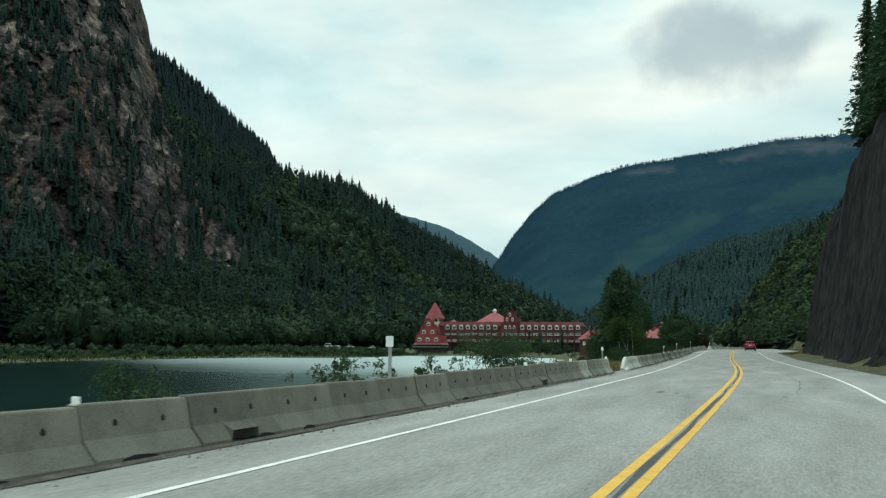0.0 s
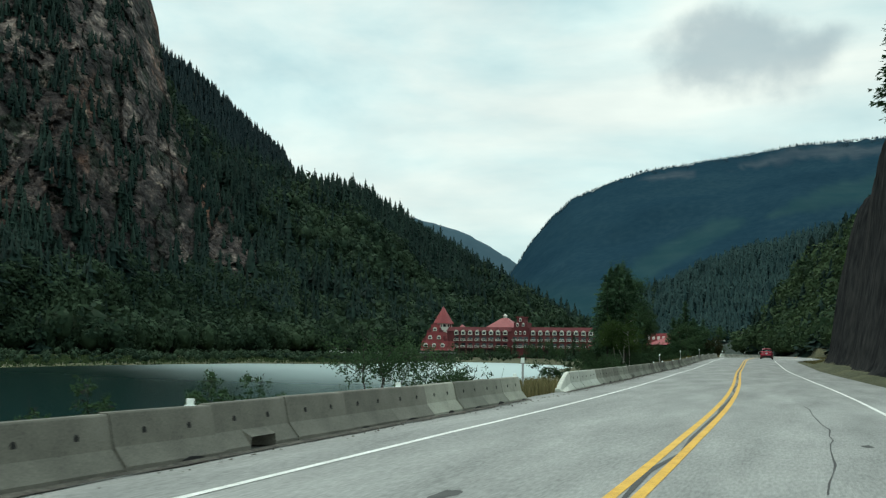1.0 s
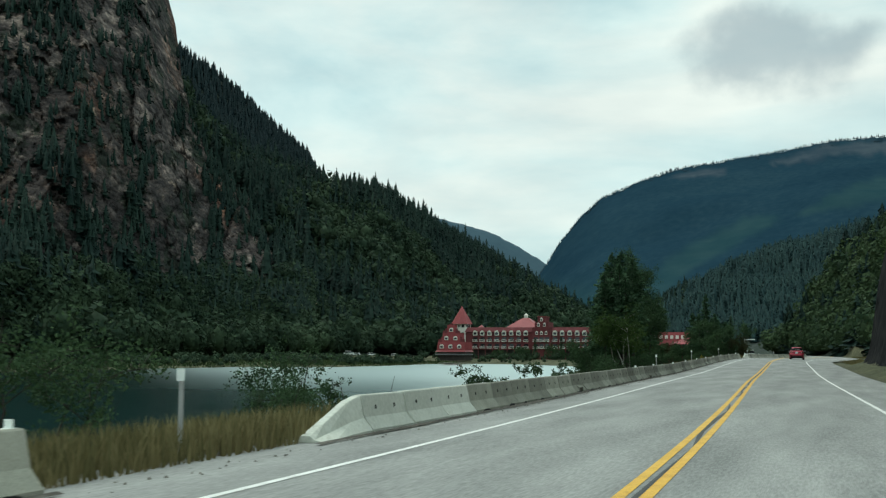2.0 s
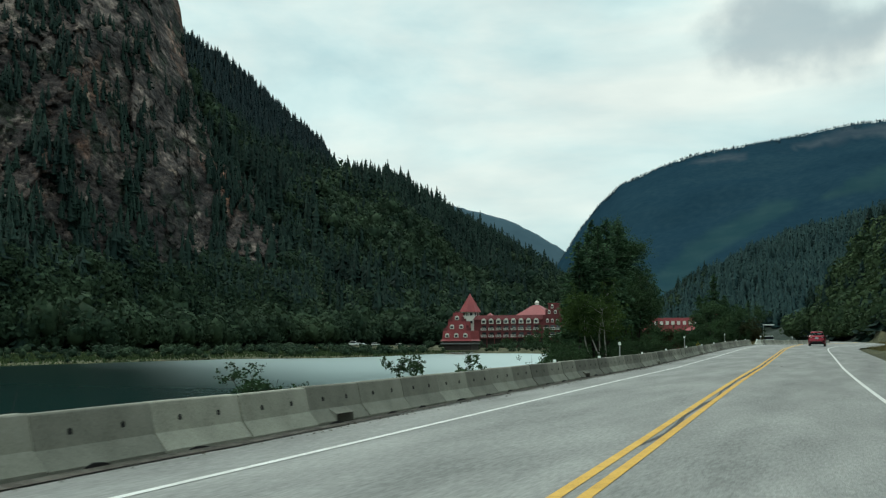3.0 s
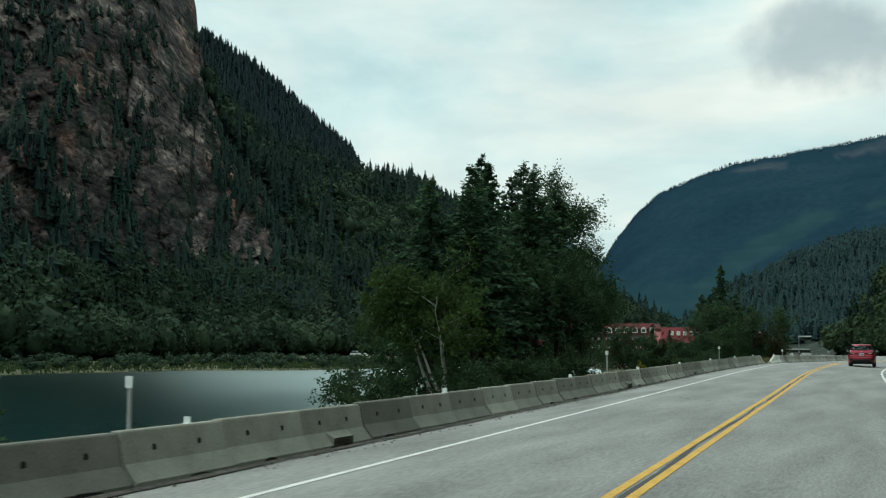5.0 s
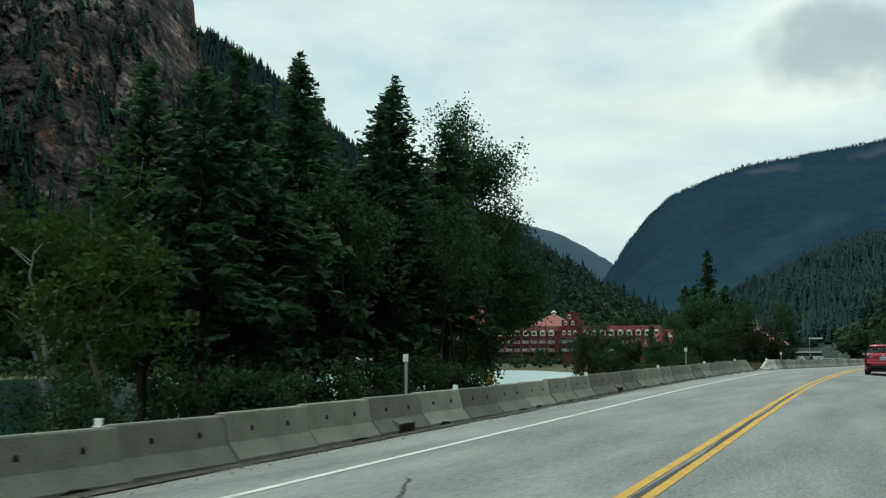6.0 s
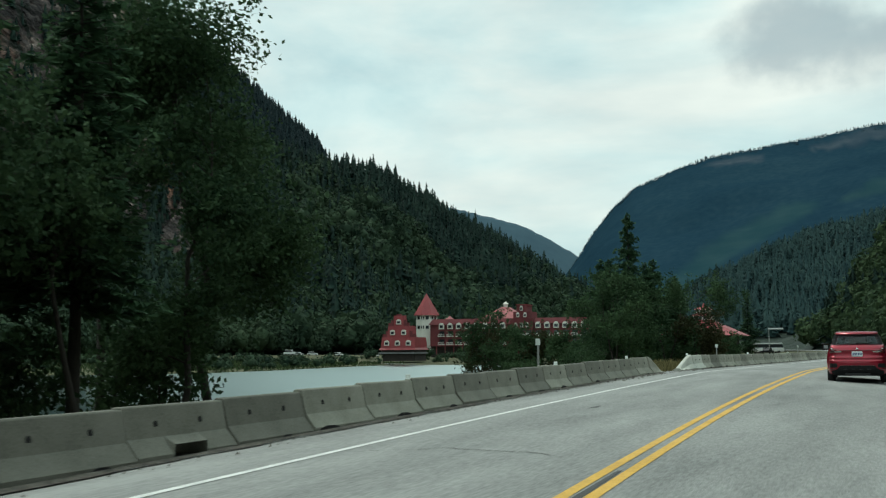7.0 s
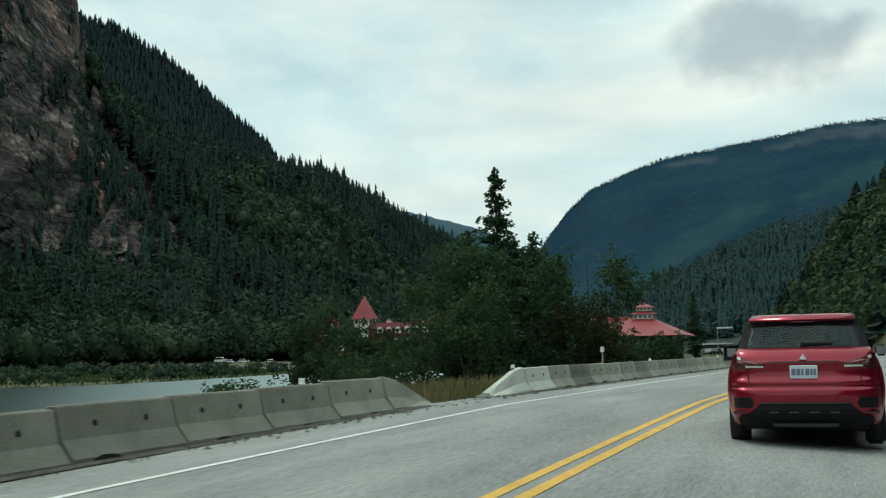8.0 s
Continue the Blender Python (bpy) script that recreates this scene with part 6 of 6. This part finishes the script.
        lamp = part("tail_light", sheet([[(s * x, tail_y(z0 + (z1 - z0) * q, x) - 0.014, z0 + (z1 - z0) * q) for q in np.linspace(0, 1, 5)] for x, z0, z1 in zip(xs, np.interp(xs, [0.43, 0.50, 0.80], [0.955, 0.925, 0.915]), np.interp(xs, [0.43, 0.64, 0.80], [0.985, 1.03, 1.095]))], (0, 0.03, 0)), M_LAMP_RED, car, "slim red tail light")
        part("light_strip", sheet([[(s * x, tail_y(z, x) - 0.026, z) for z in (0.933, 0.955)] for x in np.linspace(0.45, 0.655, 6)], (0, 0.01, 0)), M_LAMP_CLEAR, lamp, "pale row of lamp cells")
        part("light_blade", sheet([[(s * x, tail_y(z, x) - 0.026, z) for z in (zc - 0.009, zc + 0.009)] for x, zc in zip(np.linspace(0.45, 0.69, 6), np.linspace(0.972, 1.015, 6))], (0, 0.01, 0)), plain("lamp_red_bright", (0.30, 0.02, 0.025), 0.15, 0.0, 0.8), lamp, "red lamp blade")
        part("indicator", sheet([[(s * x, tail_y(z, x) - 0.026, z) for z in (zc - 0.018, zc, zc + 0.018)] for x, zc in ((0.71, 1.042), (0.73, 1.046), (0.752, 1.052))], (0, 0.01, 0)), M_LAMP_CLEAR, lamp, "pale indicator lens")
        # door mirrors
        bm = bmesh.new()
        box(bm, s * 0.90, s * 1.06, 2.62, 2.76, 1.03, 1.18)
        bevelled(bm, 0.035, 3)
        mi = part("door_mirror", bm, M_BLACK, car, smooth=True)
        bm = bmesh.new()
        box(bm, s * 0.915, s * 1.045, 2.612, 2.622, 1.05, 1.165)
        part("mirror_glass", bm, plain("mirror_grey", (0.22, 0.23, 0.24), 0.12, 1.0), mi)
        # arches and wheels
        for wy in (0.78, 3.45):
            part_wheel(car, s * 0.775, wy)
    bm = bmesh.new()
    tube(bm, (0.0, 0.318, 1.20), (0.34, 0.335, 1.205), 0.024, 0.016, 6)
    tube(bm, (-0.02, 0.32, 1.195), (0.04, 0.31, 1.20), 0.036, 0.03, 8)
    part("rear_wiper", bm, M_BLACK, car)
    bm = bmesh.new()
    prism(bm, [(0.70, 1.56), (0.80, 1.635), (0.84, 1.635), (0.90, 1.56)], -0.022, 0.022)
    part("roof_antenna", bm, M_BLACK, car)
    bm = bmesh.new()
    box(bm, -0.70, 0.70, 0.25, 4.0, 0.21, 0.40)
    part("underbody", bm, M_BLACK, car)
    return car


def part_wheel(car, x, y):
    bm = bmesh.new()
    tube(bm, (x - 0.112, y, 0.335), (x + 0.112, y, 0.335), 0.335, n=28)
    bmesh.ops.bevel(bm, geom=[e for e in bm.edges if e.calc_face_angle(0) > 0.8], offset=0.035, segments=3, affect='EDGES')
    wheel = part("wheel", bm, M_RUBBER, car, "black road tyre", smooth=True)
    s = 1 if x > 0 else -1
    bm = bmesh.new()
    tube(bm, (x + s * 0.06, y, 0.335), (x + s * 0.116, y, 0.335), 0.215, 0.20, 20)
    part("rim", bm, plain("rim_grey", (0.25, 0.25, 0.26), 0.35, 0.9), wheel)
    return wheel


CAR_S, CAR_O = 173.1, 2.10
red_car(road_m(CAR_S, CAR_O) @ pose(0, 0, 0, 0, 0, 1.5))

# ---- small things along the road ----
M_POST = surface("galvanised_post", [(0.30, 0.30, 0.29), (0.42, 0.42, 0.41)], 5, 0.6, metal=0.3, bump=0.1)
M_TAB = plain("reflector_white", (0.80, 0.84, 0.80), 0.35)
M_SOIL = surface("roadside_dirt", [(0.035, 0.032, 0.027), (0.08, 0.072, 0.06), (0.14, 0.13, 0.11)], 1.5, 0.95, bump=0.8, bump_scale=20, detail_scale=12, coords="World")
M_TAR = surface("tar_seal", [(0.025, 0.025, 0.024), (0.06, 0.06, 0.058)], 4, 0.7, bump=0.2, coords="World")
M_VAN = surface("white_vehicle", [(0.62, 0.63, 0.62), (0.74, 0.75, 0.74)], 1.0, 0.4, bump=0.0)


def delineator(s, o, tall, square=False):
    p = road(s, o)
    g = ground_z(float(p[0]), float(p[1]))
    e = thing("delineator_post", "thin grey roadside post with a white reflector plate", "road post", "delineator posts", pose(float(p[0]), float(p[1]), g))
    top = float(p[2]) + tall - g
    bm = bmesh.new()
    box(bm, -0.03, 0.03, -0.02, 0.02, -0.2, top)
    part("post", bevelled(bm, 0.005), M_POST, e)
    bm = bmesh.new()
    w, h = (0.075, 0.16) if square else (0.06, 0.12)
    box(bm, -w, w, -0.03, -0.022, top - h - 0.02, top + 0.02)
    part("reflector_plate", bm, M_TAB, e, "white reflector plate")
    return e


for s, o, tl, sq in ((3.2, -5.60, 1.38, True), (37.5, -6.2, 1.12, False), (102.2, -6.7, 1.2, False), (134.4, -6.9, 1.32, False), (170.1, -7.1, 1.35, True), (202.2, -7.0, 1.2, True), (240.0, -7.0, 1.2, False), (271.0, -7.0, 1.2, False)):
    delineator(s, o, tl, sq)


def tab(s):
    """A small reflector stuck on a barrier's top."""
    m = road_m(s, -BAR - 0.31, BAR_H - 0.005)
    bm = bmesh.new()
    box(bm, -0.05, 0.05, -0.012, 0.012, 0, 0.095)
    box(bm, -0.05, 0.05, -0.05, 0.05, 0, 0.014)
    bevelled(bm, 0.004)
    ob = part("barrier_reflector", bm, M_TAB)
    ob.matrix_world = m
    tagged(ob, "small white reflector tab on a barrier top", "reflector", "barrier reflectors")


for s in (-6.8, 15.1, 23.0, 33.2, 81.7, 90.0, 101.8, 111.4, 122.4, 133.7, 144.9, 156.1, 166.6, 175.4, 186.6, 204.0, 222.0):
    tab(s)

M_GOLD = island_leaf("yellow_blossom", (0.22, 0.19, 0.02), (0.50, 0.42, 0.05), scale=2.0, through=0.2)
for sw, tw in ((138.2, 1.02), (137.7, 0.88)):
    p = road(sw, -6.15)
    g = ground_z(float(p[0]), float(p[1]))
    near_broadleaf("weed", float(p[0]), float(p[1]), g, float(p[2]) + tw - g, 0.13, int(sw * 10), "tall weed with yellow blossom behind the barrier", leaf=0.035, clusters=14, per=12, mat=M_GOLD, bark=M_LEAF, low=0.72, category="weed", group="roadside weeds")

# uneven darker strip along the foot of the barriers
DR = np.random.RandomState(11)


def foot_strip(s0, s1):
    ss = np.arange(s0, s1, 0.25)
    o_in = -BAR + 0.04 + 0 * ss
    o_out = -BAR + 0.06 + 0.10 * (fbm(ss / 1.3, ss * 0, 5, 4) + 1) * 0.8
    a, b = road(ss, o_in, 0.03), road(ss, o_out, 0.007)
    n = len(ss)
    i = np.arange(n - 1)
    f = np.stack([i, i + n, i + n + 1, i + 1], -1)[:, ::-1]
    ob = tri_mesh("dirt_edge", np.concatenate([a, b]), f, M_SOIL)
    tagged(ob, "dark grit gathered along the barrier foot", "dirt", kind="stuff")


foot_strip(-60, 33.7)
foot_strip(39.6, 180)
foot_strip(184.5, 290)


def pebbles(name, s0, s1, n, o0, o1, mat, size, label):
    v, f = [], []
    base = np.array([(1, 0, 0), (-1, 0, 0), (0, 1, 0), (0, -1, 0), (0, 0, 0.8), (0, 0, -0.3)], float)
    tri = [(0, 2, 4), (2, 1, 4), (1, 3, 4), (3, 0, 4)]
    for _ in range(n):
        p = road(DR.uniform(s0, s1), -BAR + DR.uniform(o0, o1), 0.01)
        q = base * DR.uniform(0.4, 1.3, (6, 1)) * size * DR.uniform(0.5, 1.6)
        k = len(v)
        v += [tuple(p + w) for w in q]
        f += [(a + k, b + k, c + k) for a, b, c in tri]
    ob = tri_mesh(name, np.array(v), np.array(f), mat)
    tagged(ob, label, "gravel", kind="stuff")


pebbles("loose_gravel", -10, 290, 1500, 0.05, 0.55, M_SOIL, 0.022, "loose stones along the road edge")
pebbles("concrete_rubble", 170, 186, 60, 0.05, 0.7, M_SOIL, 0.05, "broken lumps of concrete by a barrier end")


def crack(points, width):
    """A tarred crack: way along the road and offset."""
    pts = []
    for (s0, o0), (s1, o1) in zip(points, points[1:]):
        for k in range(8):
            t = k / 8
            pts.append((s0 + (s1 - s0) * t + DR.normal() * 0.05, o0 + (o1 - o0) * t + DR.normal() * 0.03))
    v = []
    for s, o in pts:
        w = width * DR.uniform(0.4, 1.3)
        v += [tuple(road(s, o - w, 0.005)), tuple(road(s + 0.02, o + w, 0.005))]
    f = [(2 * i, 2 * i + 1, 2 * i + 3, 2 * i + 2) for i in range(len(pts) - 1)]
    ob = arrays("tar_crack", v, f, M_TAR)
    tagged(ob, "thin dark sealed crack in the asphalt", "road crack", "road cracks", kind="structure")


crack([(124.0, -2.6), (122.4, -2.0), (121.5, -1.2), (121.0, -0.3)], 0.02)
crack([(149, -0.9), (149.6, -2.4), (149.0, -3.4)], 0.016)
crack([(14, 1.9), (22, 2.2), (34, 2.0)], 0.014)
crack([(60, 0.12), (75, 0.10), (95, 0.13), (112, 0.10), (130, 0.12), (150, 0.10)], 0.042)
crack([(-10, 0.12), (10, 0.10), (30, 0.13), (58, 0.10)], 0.04)


def stain(s, o, ls, lo):
    n = 14
    c = road(s, o, 0.004)
    v = [tuple(c)]
    for k in range(n):
        a = 2 * math.pi * k / n
        q = DR.uniform(0.55, 1.15)
        v.append(tuple(road(s + ls * math.sin(a) * q, o + lo * math.cos(a) * q, 0.004)))
    ob = arrays("asphalt_stain", v, [(0, 1 + k, 1 + (k + 1) % n) for k in range(n)], M_TAR)
    tagged(ob, "dark oil stain on the asphalt", "road stain", "road stains", kind="structure")


for q in ((11.2, 1.55, 0.25, 0.10), (12.6, -1.5, 0.5, 0.13), (12.0, -1.05, 0.25, 0.10), (20.0, 2.6, 0.3, 0.12), (158.0, -2.4, 0.5, 0.08), (101.0, 1.0, 0.4, 0.08)):
    stain(*q)


# ---- grass ----
def grass(name, n, where, tall, mat, label, blade=0.02):
    """Bent blades in one mesh; where() gives x, y arrays."""
    x, y = where(n)
    z = height(x, y)[0]
    a = DR.uniform(0, 2 * math.pi, n)
    h = tall * DR.uniform(0.45, 1.2, n)
    lean = DR.uniform(0.05, 0.5, n) * h
    w = blade * DR.uniform(0.6, 1.4, n)
    px, py = np.cos(a), np.sin(a)
    b0 = np.stack([x - py * w, y + px * w, z - 0.02], -1)
    b1 = np.stack([x + py * w, y - px * w, z - 0.02], -1)
    m0 = np.stack([x - py * w * .7 + px * lean * .35, y + px * w * .7 + py * lean * .35, z + h * 0.6], -1)
    m1 = np.stack([x + py * w * .7 + px * lean * .35, y - px * w * .7 + py * lean * .35, z + h * 0.6], -1)
    t = np.stack([x + px * lean, y + py * lean, z + h], -1)
    v = np.stack([b0, b1, m0, m1, t], 1).reshape(-1, 3)
    k = np.arange(n)[:, None] * 5
    f = np.concatenate([k + np.array([[0, 1, 3]]), k + np.array([[0, 3, 2]]), k + np.array([[2, 3, 4]])])
    ob = tri_mesh(name, v, f, mat)
    tagged(ob, label, "grass", kind="stuff")


def far_bank(n):
    y = DR.uniform(120, 500, n)
    return -(far_shore(y) + DR.uniform(-2, 62, n)), y


def along(s0, s1, o0, o1):
    def f(n):
        p = road(DR.uniform(s0, s1, n), DR.uniform(o0, o1, n))
        return p[:, 0], p[:, 1]
    return f


grass("dry_grass", 9000, along(32.5, 44, -9.5, -5.6), 0.55, M_STRAW, "tall yellow-green grass between barrier runs")
grass("dry_grass", 9000, along(177, 190, -10.5, -5.7), 0.55, M_STRAW, "tall straw-coloured grass between barrier runs")
grass("bank_grass_blades", 26000, along(-20, 300, -11, -6.0), 0.42, M_STRAW, "rough grass on the bank behind the barrier")
grass("verge_grass", 12000, along(200, 360, 6.2, 11.5), 0.35, M_STRAW, "rough green grass on the road verge")
grass("shore_reeds", 20000, far_bank, 0.8, M_MEADOW, "low green reeds along the far lake shore", 0.2)


# ---- far shore and parking ----
def vehicle(name, label, category, x, y, z, L, W, H, turn, mat, boxy=False):
    e = thing(name, label, category, "far parked vehicles", pose(x, y, z, 0, 0, turn))
    bm = bmesh.new()
    belt = H * (0.55 if boxy else 0.6)
    box(bm, -L / 2, L / 2, -W / 2, W / 2, 0.4, belt)
    bevelled(bm, 0.12, 2)
    part("body", bm, mat, e)
    rows = [(-0.48, 0.47, belt), (-0.47, 0.44, H)] if boxy else [(-0.44, 0.26, belt), (-0.34, 0.12, H)]
    for nm, m, k0, k1, wide in (("window_band", M_GLASS_DARK, -0.02, 0.72, 0.9), ("roof", mat, 0.7, 1.0, 0.88)):
        bm = bmesh.new()
        (a0, b0, z0), (a1, b1, z1) = rows
        ring0 = [(a0 + (a1 - a0) * k0, b0 + (b1 - b0) * k0, z0 + (z1 - z0) * k0), (a0 + (a1 - a0) * k1, b0 + (b1 - b0) * k1, z0 + (z1 - z0) * k1)]
        vs = [bm.verts.new((u * L, sy * W / 2 * wide, zz)) for p, q, zz in ring0 for u, sy in ((p, -1), (q, -1), (q, 1), (p, 1))]
        bm.faces.new(vs[3::-1])
        bm.faces.new(vs[4:])
        for i in range(4):
            bm.faces.new((vs[i], vs[(i + 1) % 4], vs[4 + (i + 1) % 4], vs[4 + i]))
        part(nm, bm, m, e, "dark band of windows" if nm == "window_band" else "")
    for sx in (-0.32, 0.32):
        for sy in (-1, 1):
            bm = bmesh.new()
            tube(bm, (sx * L, sy * (W / 2 - 0.25), 0.36), (sx * L, sy * (W / 2 + 0.02), 0.36), 0.36, n=14)
            part("wheel", bm, M_RUBBER, e)
    return e


def gz(x, y):
    return ground_z(x, y)


vehicle("parked_bus", "white coach parked by the pavilion", "bus", -29.2, 440, gz(-29.2, 440), 7.5, 2.3, 2.7, 25, M_VAN, True)
vehicle("parked_van", "white van parked by the pavilion", "van", -33.0, 446, gz(-33.0, 446), 5.2, 2.0, 2.2, 70, M_VAN, True)
vehicle("parked_car", "dark car parked by the pavilion", "car", -27.5, 420, gz(-27.5, 420), 4.4, 1.8, 1.5, 80, M_BLACK)
for x, y, L, H in ((-234, 559, 5.2, 2.4), (-216, 545, 4.4, 1.6), (-201, 538, 4.2, 1.4), (-226, 552, 4.2, 1.45), (-187, 541, 4.2, 1.4)):
    vehicle("parked_car", "small white car parked on the far shore", "car", x, y, gz(x, y), L, 1.7, H, DR.uniform(-30, 30), M_VAN)
# light pole and sign gantry by the parking
e = thing("lamp_pole", "tall pale lamp pole with a cross arm", "lamp post", m=pose(-27.6, 425, gz(-27.6, 425)))
bm = bmesh.new()
tube(bm, (0, 0, -0.2), (0, 0, 6.2), 0.09, 0.07, 8)
part("pole", bm, M_POST, e)
bm = bmesh.new()
box(bm, -0.2, 3.4, -0.12, 0.12, 6.0, 6.35)
part("arm", bm, M_VAN, e)
# shrubs in front of the pavilion and the hotel
for i, (x, y, tall, reach) in enumerate([(-33.0, 338, 5.0, 2.6), (-27.5, 341, 4.4, 2.3), (-38.5, 340, 4.2, 2.4), (-44, 345, 6.0, 2.8), (-50, 352, 7.0, 3.0), (-30.2, 344, 3.6, 2.0), (-130, 520, 5.5, 3.0), (-139, 540, 5.0, 2.8), (-122, 530, 7.0, 3.2), (-110, 520, 7.5, 3.4), (-150, 545, 4.0, 2.6), (-158, 520, 3.2, 2.2), (-100, 510, 6.5, 3.0), (-96, 470, 6.0, 3.0)]):
    near_broadleaf("bush", x, y, max(gz(x, y), WATER_Z) - 0.1, tall, reach, 400 + i, "rounded green shrub beside the hotel grounds", leaf=0.45, clusters=60, per=14, low=0.1, category="bush", group="garden shrubs", stems=2)
for i, (x, y, tall) in enumerate([(-118, 538, 11), (-110, 528, 10), (-133, 548, 10), (-98, 520, 12), (-60, 380, 12), (-68, 420, 13), (-30, 400, 14), (-40, 410, 12), (-46, 330, 9)]):
    near_conifer("conifer_tree", x, y, max(gz(x, y), WATER_Z) - 0.1, tall, tall * 0.2, 430 + i, "dark conifer in the hotel grounds", bare=0.05, thin=0.35)
# small grey dock
e = thing("dock", "low grey timber dock at the hotel", "dock", m=pose(-163, 487, WATER_Z))
for k in range(14):
    bm = bmesh.new()
    box(bm, k * 1.1, k * 1.1 + 1.04, 0, 2.4, 0.35, 0.47)
    part("plank", bm, M_POST, e)
for k in range(5):
    bm = bmesh.new()
    tube(bm, (k * 3.6 + 0.3, 0.3, -1.5), (k * 3.6 + 0.3, 0.3, 0.36), 0.14, n=8)
    part("pile", bm, M_DARK, e)

# low bushes on the far shore meadow
by = DR.uniform(130, 500, 520)
bx = -(far_shore(by) + 6 + 70 * DR.uniform(0, 1, 520))
bz = height(bx, by)[0]
ok = bz > WATER_Z + 0.15
scatter("shore_scrub", CROWNS, np.stack([bx, by, bz - 0.3], -1)[ok], DR.uniform(1.2, 4.2, ok.sum()), DR.uniform(1.0, 1.8, ok.sum()), M_BROAD, "low scrub on the far lake shore")
gx, gy = -DR.uniform(92, 182, 130), DR.uniform(499, 556, 130)
gzz = height(gx, gy)[0]
ok = (gzz > WATER_Z + 0.2) & ~((gx < -148) & (gy < 515)) & ~(gy > 553 - 0.1 * gx)
scatter("garden_shrubs", CROWNS_NEAR, np.stack([gx, gy, gzz - 0.3], -1)[ok], DR.uniform(1.2, 4.6, ok.sum()), DR.uniform(0.9, 1.5, ok.sum()), M_BROAD, "dark green shrubs in the hotel gardens")
